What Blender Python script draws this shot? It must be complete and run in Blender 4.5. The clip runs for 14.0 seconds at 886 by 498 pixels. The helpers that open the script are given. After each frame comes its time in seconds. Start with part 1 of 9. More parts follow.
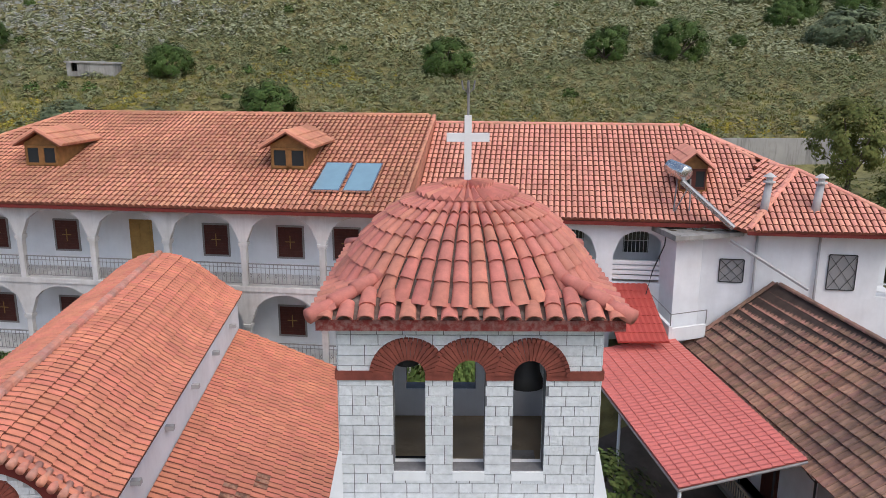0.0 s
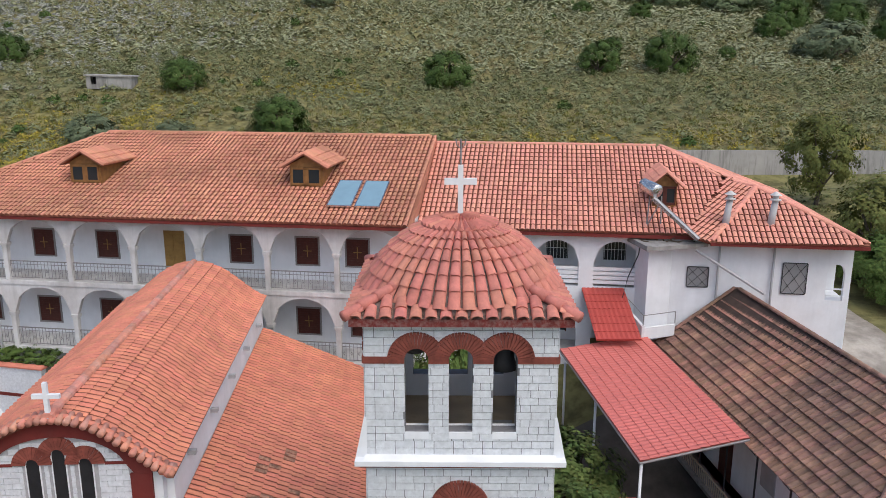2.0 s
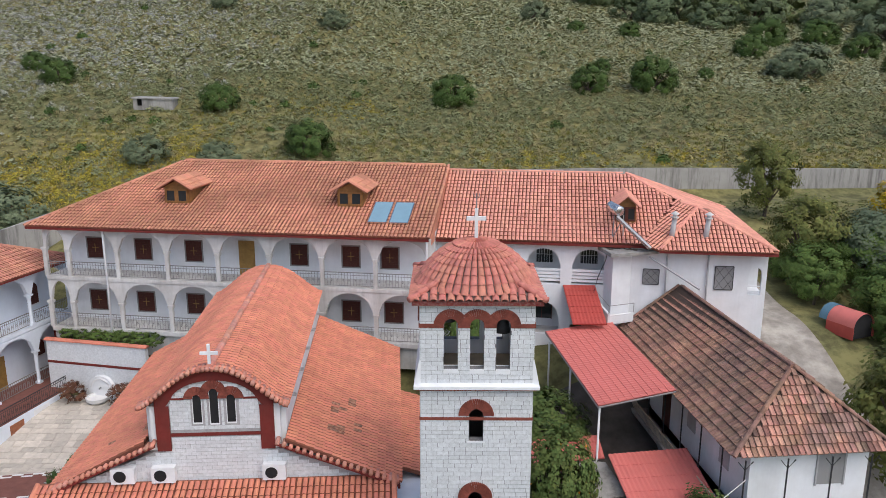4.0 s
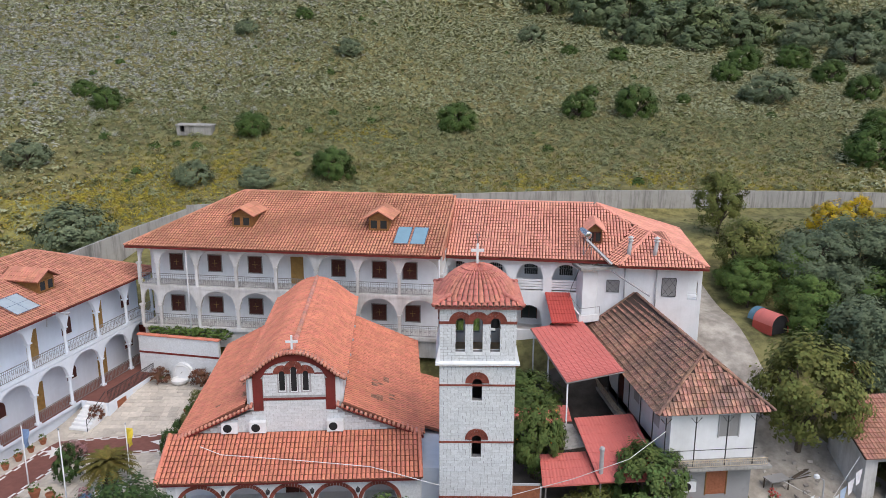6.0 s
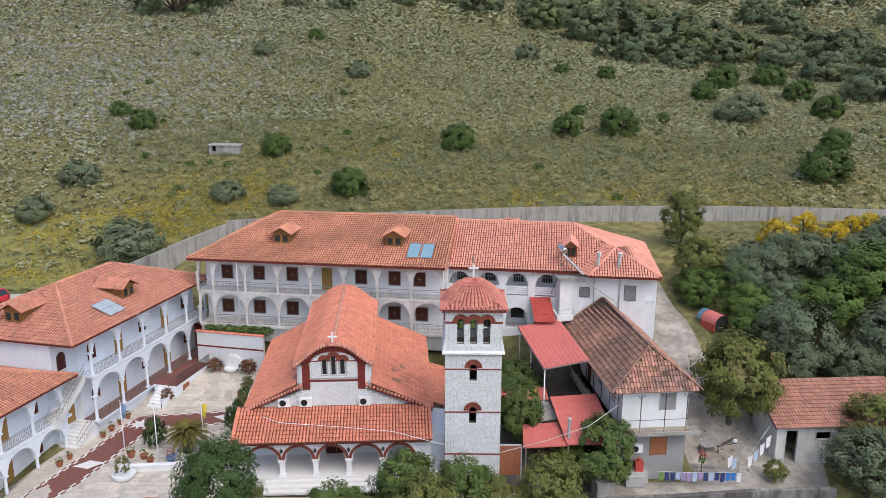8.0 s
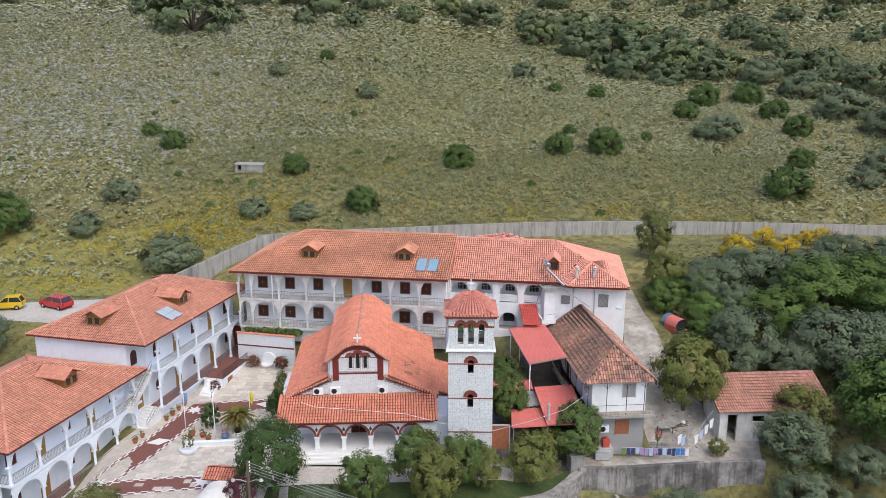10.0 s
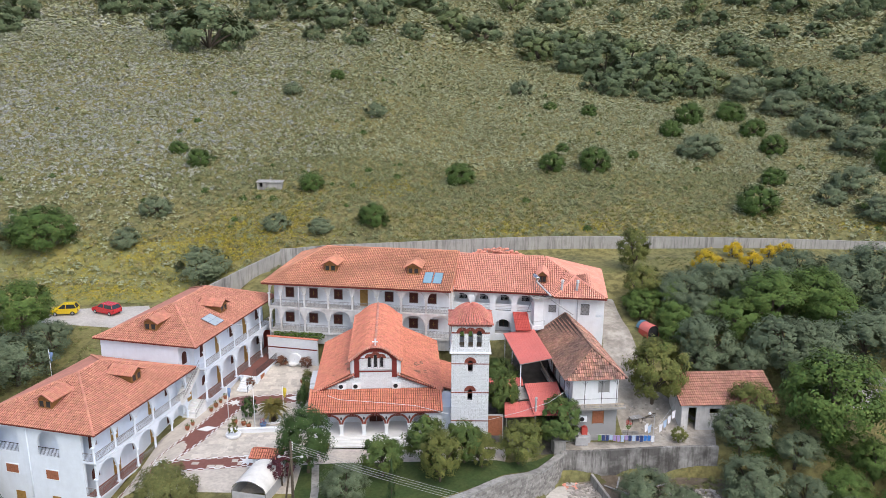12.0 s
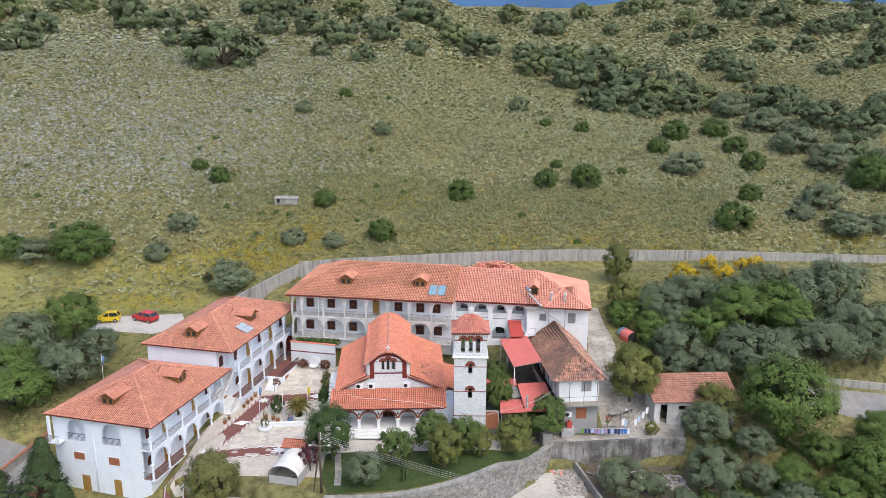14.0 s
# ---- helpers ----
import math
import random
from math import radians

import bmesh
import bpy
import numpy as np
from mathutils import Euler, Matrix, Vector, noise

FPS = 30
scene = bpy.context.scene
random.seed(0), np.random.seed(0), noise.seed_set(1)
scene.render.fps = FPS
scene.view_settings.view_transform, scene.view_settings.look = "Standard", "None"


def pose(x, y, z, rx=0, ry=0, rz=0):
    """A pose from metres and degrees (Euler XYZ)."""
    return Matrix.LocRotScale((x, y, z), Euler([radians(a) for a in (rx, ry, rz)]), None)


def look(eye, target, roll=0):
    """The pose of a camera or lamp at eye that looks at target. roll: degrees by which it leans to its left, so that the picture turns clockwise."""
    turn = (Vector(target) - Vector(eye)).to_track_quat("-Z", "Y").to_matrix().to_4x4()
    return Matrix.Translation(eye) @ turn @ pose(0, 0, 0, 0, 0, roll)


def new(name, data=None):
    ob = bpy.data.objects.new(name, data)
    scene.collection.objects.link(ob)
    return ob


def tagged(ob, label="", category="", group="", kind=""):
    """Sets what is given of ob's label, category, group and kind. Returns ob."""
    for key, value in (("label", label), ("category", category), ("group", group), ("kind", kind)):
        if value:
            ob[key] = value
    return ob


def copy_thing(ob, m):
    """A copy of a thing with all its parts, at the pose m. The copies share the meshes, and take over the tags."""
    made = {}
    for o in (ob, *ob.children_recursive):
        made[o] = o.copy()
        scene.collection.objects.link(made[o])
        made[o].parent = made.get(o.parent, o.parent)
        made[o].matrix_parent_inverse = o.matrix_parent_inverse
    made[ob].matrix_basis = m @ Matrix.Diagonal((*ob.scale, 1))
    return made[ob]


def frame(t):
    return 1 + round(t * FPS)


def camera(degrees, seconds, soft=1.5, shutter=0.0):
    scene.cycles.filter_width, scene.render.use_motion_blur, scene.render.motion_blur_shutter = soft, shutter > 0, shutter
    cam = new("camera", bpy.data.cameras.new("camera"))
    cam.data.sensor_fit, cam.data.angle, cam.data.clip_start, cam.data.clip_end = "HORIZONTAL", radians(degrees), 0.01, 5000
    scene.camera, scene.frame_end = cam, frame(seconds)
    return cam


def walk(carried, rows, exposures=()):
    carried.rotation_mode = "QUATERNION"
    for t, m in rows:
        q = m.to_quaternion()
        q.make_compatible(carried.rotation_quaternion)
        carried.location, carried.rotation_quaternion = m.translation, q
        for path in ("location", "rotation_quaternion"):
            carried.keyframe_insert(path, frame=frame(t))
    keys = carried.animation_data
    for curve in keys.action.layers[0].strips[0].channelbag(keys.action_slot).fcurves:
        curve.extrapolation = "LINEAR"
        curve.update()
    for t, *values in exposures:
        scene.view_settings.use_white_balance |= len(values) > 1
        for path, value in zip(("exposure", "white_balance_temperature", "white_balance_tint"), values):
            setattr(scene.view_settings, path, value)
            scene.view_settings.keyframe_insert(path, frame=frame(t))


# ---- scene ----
cam = camera(60.0, 14.0, soft=0.85)
PATH = [
    (0, (0.583, 0.812, 16.107), (0.573, 2.952, 15.598), 0.1),
    (0.5, (0.724, 0.229, 16.705), (0.705, 2.368, 16.191), -0.2),
    (1, (0.777, -0.402, 16.909), (0.756, 1.739, 16.401), -0.1),
    (1.5, (0.769, -1.371, 17.042), (0.749, 0.771, 16.541), 0.0),
    (2, (0.647, -2.841, 17.304), (0.634, -0.700, 16.798), 0.1),
    (2.5, (0.526, -5.009, 17.716), (0.510, -2.869, 17.210), 0.1),
    (3, (0.297, -7.322, 18.356), (0.287, -5.181, 17.848), 0.1),
    (5.5, (-0.449, -21.339, 22.825), (-0.463, -19.197, 22.321), 0.2),
    (6, (-0.565, -24.325, 23.840), (-0.579, -22.184, 23.335), 0.2),
    (6.5, (-0.613, -27.322, 24.872), (-0.625, -25.181, 24.365), 0.3),
    (7, (-0.784, -30.107, 25.893), (-0.794, -27.966, 25.384), 0.3),
    (7.5, (-0.854, -33.178, 27.009), (-0.866, -31.039, 26.499), 0.3),
    (8, (-0.755, -36.325, 28.127), (-0.771, -34.186, 27.613), 0.2),
    (10.5, (-0.996, -51.216, 33.850), (-1.016, -49.079, 33.332), 0.2),
    (11, (-1.189, -54.126, 34.956), (-1.208, -51.988, 34.439), 0.3),
    (11.5, (-1.145, -57.115, 36.205), (-1.165, -54.977, 35.687), 0.2),
    (12, (-1.152, -60.128, 37.553), (-1.173, -57.990, 37.034), 0.3),
    (12.5, (-1.146, -62.887, 38.851), (-1.168, -60.749, 38.331), 0.3),
    (13, (-1.221, -65.742, 40.079), (-1.243, -63.604, 39.558), 0.3),
    (13.5, (-1.291, -68.743, 41.570), (-1.313, -66.607, 41.048), 0.3),
    (14, (-1.450, -71.511, 42.643), (-1.472, -69.374, 42.122), 0.3),
]
walk(cam, [(t, look(eye, target, roll)) for t, eye, target, roll in PATH], [(0, -0.26), (3, -0.25), (8, -0.11), (10.5, 0.03), (14, 0.15)])


# ---- light ----
world = bpy.data.worlds.new("sky")
scene.world = world
world.use_nodes = True
wn = world.node_tree.nodes
sky = wn.new("ShaderNodeTexSky")
sky.sky_type, sky.sun_disc = "NISHITA", False
sky.sun_elevation, sky.sun_rotation = radians(55), radians(145)
sky.air_density, sky.dust_density, sky.ozone_density = 1.0, 2.8, 1.0
world.node_tree.links.new(sky.outputs[0], wn["Background"].inputs[0])
wn["Background"].inputs[1].default_value = 0.225
sun = new("sun", bpy.data.lights.new("sun", "SUN"))
sun.data.energy, sun.data.angle, sun.data.color = 1.5, radians(60), (1.0, 0.965, 0.90)
sun.matrix_world = look((0, 0, 59.1), (-20, 28, 10))


# ---- materials ----
def mat(name, base, rough=0.8, metal=0.0, vary=0.25, scale=2.0, grain=30.0, bump=0.1, second=None, second_scale=0.35, second_amount=0.6,
        island=0.0, obj=0.0, spec=0.3, streak=0.0, shift=0.0, sharp=0.2):
    """A surface with fine grain, larger blotches of a second colour, and variation from piece to piece."""
    m = bpy.data.materials.new(name)
    m.use_nodes = True
    nt, b = m.node_tree, m.node_tree.nodes["Principled BSDF"]
    link = nt.links.new

    def node(kind, **kw):
        n = nt.nodes.new(kind)
        for k, v in kw.items():
            n.inputs[k].default_value = v
        return n

    geo = nt.nodes.new("ShaderNodeNewGeometry")
    at = geo.outputs["Position"]

    def mix(fac, a, c, kind="MIX"):
        n = nt.nodes.new("ShaderNodeMix")
        n.data_type, n.blend_type = "RGBA", kind
        for sock, val in ((n.inputs[0], fac), (n.inputs[6], a), (n.inputs[7], c)):
            if isinstance(val, (float, int)):
                sock.default_value = val
            elif isinstance(val, tuple):
                sock.default_value = (*val, 1)
            else:
                link(val, sock)
        return n.outputs[2]

    def ramp(val, lo, hi):
        n = nt.nodes.new("ShaderNodeMapRange")
        n.inputs[1].default_value, n.inputs[2].default_value = lo, hi
        link(val, n.inputs[0])
        return n.outputs[0]

    big = node("ShaderNodeTexNoise", Scale=second_scale, Detail=5.0, Roughness=0.6)
    link(at, big.inputs["Vector"])
    col = base
    if second:
        col = mix(mul_val(nt, ramp(big.outputs[0], 0.42, 0.62), second_amount), base, second)
    mid = node("ShaderNodeTexNoise", Scale=scale, Detail=6.0, Roughness=0.65)
    link(at, mid.inputs["Vector"])
    tone = mix(ramp(mid.outputs[0], 0.5 - sharp, 0.5 + sharp), tuple([1 - vary] * 3), tuple([1 + vary * 0.6] * 3))
    col = mix(1.0, col, tone, "MULTIPLY")
    if streak:
        mp = nt.nodes.new("ShaderNodeMapping")
        mp.inputs["Scale"].default_value = (1.6, 1.6, 0.16)
        link(at, mp.inputs[0])
        st = node("ShaderNodeTexNoise", Scale=1.3, Detail=5.0, Roughness=0.7)
        link(mp.outputs[0], st.inputs["Vector"])
        col = mix(mul_val(nt, ramp(st.outputs[0], 0.47, 0.68), streak), col, (0.06, 0.055, 0.05))
    if island or obj:
        src = geo.outputs["Random Per Island"]
        if obj:
            src = nt.nodes.new("ShaderNodeObjectInfo").outputs["Random"]
        k = obj or island
        h = nt.nodes.new("ShaderNodeHueSaturation")
        h.inputs["Saturation"].default_value = 1.0
        val = nt.nodes.new("ShaderNodeMapRange")
        val.inputs[3].default_value, val.inputs[4].default_value = 1 - k, 1 + k
        link(src, val.inputs[0])
        link(val.outputs[0], h.inputs["Value"])
        if shift:
            hu = nt.nodes.new("ShaderNodeMapRange")
            hu.inputs[3].default_value, hu.inputs[4].default_value = 0.5 - shift, 0.5 + shift
            wh = nt.nodes.new("ShaderNodeTexWhiteNoise")
            wh.noise_dimensions = "1D"
            link(src, wh.inputs["W"])
            link(wh.outputs[0], hu.inputs[0])
            link(hu.outputs[0], h.inputs["Hue"])
        link(col, h.inputs["Color"])
        col = h.outputs[0]
    link(col, b.inputs["Base Color"])
    fine = node("ShaderNodeTexNoise", Scale=grain, Detail=4.0, Roughness=0.6)
    link(at, fine.inputs["Vector"])
    rr = nt.nodes.new("ShaderNodeMapRange")
    rr.inputs[3].default_value, rr.inputs[4].default_value = max(0.02, rough - 0.1), min(1, rough + 0.1)
    link(fine.outputs[0], rr.inputs[0])
    link(rr.outputs[0], b.inputs["Roughness"])
    if bump:
        bm_ = node("ShaderNodeBump", Strength=bump, Distance=0.02)
        link(fine.outputs[0], bm_.inputs["Height"])
        link(bm_.outputs[0], b.inputs["Normal"])
    b.inputs["Metallic"].default_value = metal
    b.inputs["Specular IOR Level"].default_value = spec
    return m


def mul_val(nt, val, k):
    n = nt.nodes.new("ShaderNodeMath")
    n.operation = "MULTIPLY"
    nt.links.new(val, n.inputs[0])
    n.inputs[1].default_value = k
    return n.outputs[0]


TILE = mat("orange_clay_tile", (0.68, 0.25, 0.163), 0.85, vary=0.16, scale=2.0, second=(0.40, 0.155, 0.105), second_scale=0.9, second_amount=0.38, island=0.045, shift=0.006)
TILE_WING = mat("pale_orange_clay_tile", (0.58, 0.262, 0.182), 0.88, vary=0.2, scale=1.5, second=(0.45, 0.20, 0.14), second_scale=0.4, second_amount=0.5, island=0.12, shift=0.008)
TILE_MAIN = mat("weathered_clay_tile", (0.68, 0.305, 0.195), 0.88, vary=0.2, scale=0.8, second=(0.40, 0.19, 0.12), second_scale=0.22, second_amount=0.75, island=0.12, shift=0.008)
TILE_RED = mat("pinkish_clay_tile", (0.74, 0.335, 0.25), 0.85, vary=0.16, scale=0.8, second=(0.62, 0.27, 0.195), second_scale=0.3, second_amount=0.5, island=0.1, shift=0.006)
TILE_DOME = mat("worn_red_clay_tile", (0.57, 0.215, 0.165), 0.8, vary=0.22, scale=5.0, second=(0.45, 0.19, 0.15), second_scale=1.5, second_amount=0.5, obj=0.1, shift=0.008)
TILE_DOME_J = mat("worn_red_clay_tile_far", (0.57, 0.215, 0.165), 0.8, vary=0.22, scale=5.0, second=(0.45, 0.19, 0.15), second_scale=1.5, second_amount=0.5, island=0.1, shift=0.008)
TILE_CHURCH = mat("bright_clay_tile", (0.68, 0.25, 0.163), 0.85, vary=0.16, scale=2.0, second=(0.40, 0.155, 0.105), second_scale=0.9, second_amount=0.38, obj=0.045, shift=0.006)
TILE_BROWN = mat("mossy_brown_clay_tile", (0.225, 0.14, 0.11), 0.92, vary=0.35, scale=2.5, second=(0.42, 0.22, 0.15), second_scale=0.16, second_amount=0.8, island=0.22, shift=0.012)
TILE_BROWN_P = mat("mossy_brown_clay_tile_near", (0.225, 0.14, 0.11), 0.92, vary=0.35, scale=2.5, second=(0.42, 0.22, 0.15), second_scale=0.16, second_amount=0.8, obj=0.22, shift=0.012)
TILE_RIDGE = mat("dusty_ridge_tile", (0.60, 0.25, 0.175), 0.9, vary=0.25, scale=4, second=(0.48, 0.30, 0.25), second_scale=2.5, second_amount=0.6, island=0.15, shift=0.008)
TILE_SHED = mat("faded_clay_tile", (0.50, 0.255, 0.19), 0.9, vary=0.22, scale=1.5, second=(0.40, 0.21, 0.155), second_scale=0.5, second_amount=0.6, island=0.14, shift=0.008)
TILE_HIP = mat("patchy_clay_tile", (0.52, 0.265, 0.195), 0.9, vary=0.35, scale=2.5, second=(0.22, 0.15, 0.125), second_scale=0.7, second_amount=0.85, island=0.38, shift=0.014)
# Crease between neighbouring cover tiles: its shade painted as a darker clay.
GROOVE_SHADE = mat("shaded_tile_groove", (0.27, 0.095, 0.06), 0.95, vary=0.4, scale=3, second=(0.16, 0.07, 0.05), second_scale=0.8, second_amount=0.6)
# Pans below the tiles: clay colours darkened to hold the gap shade.
UNDER_CHURCH = mat("shaded_clay_trough", (0.16, 0.06, 0.04), 0.95, vary=0.3, scale=2)
UNDER = mat("shaded_tile_trough", (0.25, 0.098, 0.065), 0.9, vary=0.3, scale=2)
UNDER_BROWN = mat("shaded_brown_trough", (0.08, 0.055, 0.045), 0.95, vary=0.3, scale=2)
WHITE = mat("white_render", (0.80, 0.82, 0.85), 0.85, vary=0.06, scale=1.5, second=(0.68, 0.685, 0.69), second_scale=0.5, second_amount=0.4, streak=0.05)
WHITE_BLUE = mat("bluish_white_render", (0.755, 0.815, 0.90), 0.85, vary=0.05, scale=1.5, second=(0.70, 0.75, 0.82), second_scale=0.4, second_amount=0.4, streak=0.04)
CREAM = mat("stained_cream_render", (0.66, 0.655, 0.65), 0.9, vary=0.12, scale=1.5, second=(0.48, 0.46, 0.44), second_scale=0.6, second_amount=0.6, streak=0.22)
BLOCK = mat("white_painted_block", (0.70, 0.725, 0.755), 0.8, vary=0.16, scale=9, grain=26, bump=1.0, second=(0.64, 0.665, 0.69), second_scale=2, second_amount=0.4, obj=0.06)
BLOCK_J = mat("white_painted_block_far", (0.70, 0.725, 0.755), 0.8, vary=0.16, scale=9, grain=26, bump=1.0, second=(0.64, 0.665, 0.69), second_scale=2, second_amount=0.4, island=0.06)
MORTAR = mat("grey_mortar", (0.20, 0.20, 0.21), 0.95, vary=0.2, scale=8)
MORTAR_PALE = mat("pale_mortar", (0.40, 0.40, 0.41), 0.95, vary=0.2, scale=8)
REDBRICK = mat("dark_red_painted_brick", (0.25, 0.07, 0.05), 0.8, vary=0.25, scale=8, second=(0.15, 0.04, 0.03), second_scale=3, island=0.15)
REDPAINT = mat("dark_red_paint", (0.19, 0.03, 0.025), 0.75, vary=0.2, scale=4, second=(0.13, 0.03, 0.025), second_scale=2)
SHUTTER = mat("brown_red_shutter", (0.085, 0.025, 0.018), 0.6, vary=0.25, scale=5)
WOOD = mat("varnished_wood", (0.26, 0.13, 0.045), 0.55, vary=0.3, scale=5)
OCHRE = mat("ochre_wood_door", (0.34, 0.20, 0.06), 0.6, vary=0.25, scale=4)
IRON = mat("dark_iron", (0.05, 0.05, 0.055), 0.6, metal=0.3, vary=0.2)
IRON_GREY = mat("grey_painted_iron", (0.26, 0.25, 0.25), 0.6, vary=0.2)
DARK = mat("dark_interior", (0.02, 0.02, 0.022), 0.9, vary=0.3)
GLASS = mat("dark_window_glass", (0.03, 0.035, 0.04), 0.08, vary=0.1, bump=0.0, spec=0.6)
SOLAR_PALE = mat("pale_solar_glass", (0.40, 0.46, 0.50), 0.15, vary=0.1, bump=0.0, spec=0.7)
SOLAR = mat("blue_solar_glass", (0.22, 0.36, 0.44), 0.12, vary=0.08, bump=0.0, spec=0.7)
CONCRETE = mat("weathered_concrete", (0.36, 0.35, 0.33), 0.9, vary=0.2, scale=1.5, second=(0.22, 0.21, 0.20), second_scale=0.4, second_amount=0.6, streak=0.5)
YARD_WALL = mat("dark_stained_concrete_wall", (0.36, 0.35, 0.335), 0.95, vary=0.25, scale=1.2, second=(0.085, 0.08, 0.075), second_scale=0.45, second_amount=0.85, streak=0.9)
CONC_WALL = mat("streaked_concrete_wall", (0.40, 0.385, 0.36), 0.92, vary=0.15, scale=1.2, second=(0.28, 0.275, 0.265), second_scale=0.3, second_amount=0.5, streak=0.6)
PAVING = mat("pale_stone_paving", (0.56, 0.51, 0.45), 0.85, vary=0.2, scale=3, second=(0.42, 0.38, 0.34), second_scale=0.9, second_amount=0.6)
PAVE_STONE = mat("pale_paving_stone", (0.58, 0.53, 0.47), 0.85, vary=0.15, scale=4, island=0.16, second=(0.47, 0.43, 0.38), second_scale=0.8, second_amount=0.5)
PAVE_RED = mat("maroon_paving", (0.20, 0.085, 0.07), 0.8, vary=0.2, scale=3)
MARBLE = mat("white_marble", (0.74, 0.74, 0.74), 0.5, vary=0.06, scale=3)
REDSHEET = mat("red_roof_sheet", (0.64, 0.175, 0.15), 0.5, vary=0.12, scale=1.0, second=(0.55, 0.15, 0.125), second_scale=0.5, second_amount=0.6, spec=0.4)
REDSHEET_D = mat("deep_red_roof_sheet", (0.46, 0.075, 0.06), 0.5, vary=0.15, scale=1.2, spec=0.4)
GREYWALL = mat("grey_cement_render", (0.34, 0.34, 0.345), 0.92, vary=0.2, scale=1.2, second=(0.24, 0.235, 0.23), second_scale=0.6, second_amount=0.6)
STEEL = mat("bright_steel", (0.6, 0.6, 0.6), 0.25, metal=0.9, vary=0.1)
GREYPIPE = mat("grey_pipe", (0.42, 0.42, 0.43), 0.6, vary=0.15)
STONE = mat("rough_grey_stone", (0.30, 0.29, 0.275), 0.92, vary=0.25, scale=4, island=0.3, second=(0.22, 0.21, 0.20), second_scale=1.0)
POT = mat("terracotta_pot", (0.34, 0.13, 0.07), 0.85, vary=0.25, scale=6)
BARK = mat("tree_bark", (0.10, 0.08, 0.06), 0.95, vary=0.35, scale=8)


# ---- building blocks ----
class Shape:
    """Collects vertices and faces of one mesh."""

    def __init__(self):
        self.v, self.f = [], []

    def add(self, verts, faces):
        n = len(self.v)
        self.v += [tuple(p) for p in verts]
        self.f += [tuple(i + n for i in f) for f in faces]
        return self

    def box(self, x0, x1, y0, y1, z0, z1):
        p = [(x, y, z) for z in (z0, z1) for y in (y0, y1) for x in (x0, x1)]
        return self.add(p, [(0, 2, 3, 1), (4, 5, 7, 6), (0, 1, 5, 4), (2, 6, 7, 3), (0, 4, 6, 2), (1, 3, 7, 5)])

    def prism(self, poly, d):
        """A plane polygon (3D points) pushed along d."""
        n, d = len(poly), Vector(d)
        p = [Vector(q) for q in poly]
        return self.add([*p, *[q + d for q in p]], [tuple(range(n))[::-1], tuple(range(n, 2 * n)), *[(i, (i + 1) % n, n + (i + 1) % n, n + i) for i in range(n)]])

    def tube(self, pts, r, n=6, r1=None):
        pts = [Vector(p) for p in pts]
        rings = []
        for i, p in enumerate(pts):
            d = (pts[min(i + 1, len(pts) - 1)] - pts[max(i - 1, 0)]).normalized()
            a = d.orthogonal().normalized() if abs(d.z) < 0.99 else Vector((1, 0, 0))
            b = d.cross(a).normalized()
            a = b.cross(d)
            k = r if r1 is None else r + (r1 - r) * i / (len(pts) - 1)
            rings += [p + (a * math.cos(2 * math.pi * j / n) + b * math.sin(2 * math.pi * j / n)) * k for j in range(n)]
        m = len(pts)
        faces = [(i * n + j, i * n + (j + 1) % n, (i + 1) * n + (j + 1) % n, (i + 1) * n + j) for i in range(m - 1) for j in range(n)]
        return self.add(rings, [*faces, tuple(range(n))[::-1], tuple(range((m - 1) * n, m * n))])

    def lathe(self, prof, n=16, at=(0, 0, 0)):
        """Turned shape from (radius, height) pairs."""
        p = [(at[0] + r * math.cos(2 * math.pi * j / n), at[1] + r * math.sin(2 * math.pi * j / n), at[2] + z) for r, z in prof for j in range(n)]
        m = len(prof)
        faces = [(i * n + j, i * n + (j + 1) % n, (i + 1) * n + (j + 1) % n, (i + 1) * n + j) for i in range(m - 1) for j in range(n)]
        return self.add(p, [*faces, tuple(range(n))[::-1], tuple(range((m - 1) * n, m * n))])

    def wall(self, u0, u1, z0, z1, y0, y1, ops=()):
        """A wall along x from y0 to y1 thick, with openings (left, right, bottom, top, rise of the arch)."""
        at = u0
        for l, r, b, t, rise in sorted(ops):
            if l > at + 1e-4:
                self.box(at, l, y0, y1, z0, z1)
            k = 10 if rise else 1
            for i in range(k):
                a, c = l + (r - l) * i / k, l + (r - l) * (i + 1) / k
                za, zc = [t - rise + rise * math.sqrt(max(0, 1 - ((x - (l + r) / 2) / ((r - l) / 2)) ** 2)) for x in (a, c)]
                if b > z0 + 1e-4:
                    self.box(a, c, y0, y1, z0, b)
                if z1 > t + 1e-4:
                    p = [(x, y, z) for y in (y0, y1) for x, z in ((a, za), (c, zc), (c, z1), (a, z1))]
                    self.add(p, [(0, 1, 2, 3), (7, 6, 5, 4), (0, 4, 5, 1), (1, 5, 6, 2), (2, 6, 7, 3), (3, 7, 4, 0)])
            at = r
        if u1 > at + 1e-4:
            self.box(at, u1, y0, y1, z0, z1)
        return self


def mesh_of(name, shape, material, smooth=False):
    me = bpy.data.meshes.new(name)
    me.from_pydata(shape.v, [], shape.f)
    me.materials.append(material)
    if smooth:
        me.polygons.foreach_set("use_smooth", [True] * len(me.polygons))
    me.update()
    return me


def part(name, shape, material, parent, label="", smooth=False, kind=""):
    ob = new(name, mesh_of(name, shape, material, smooth))
    ob.parent = parent
    return tagged(ob, label, kind=kind)


def thing(name, m, label, category, group="", kind=""):
    ob = new(name)
    ob.matrix_world = m
    ob.empty_display_size = 0.3
    return tagged(ob, label, category, group, kind)


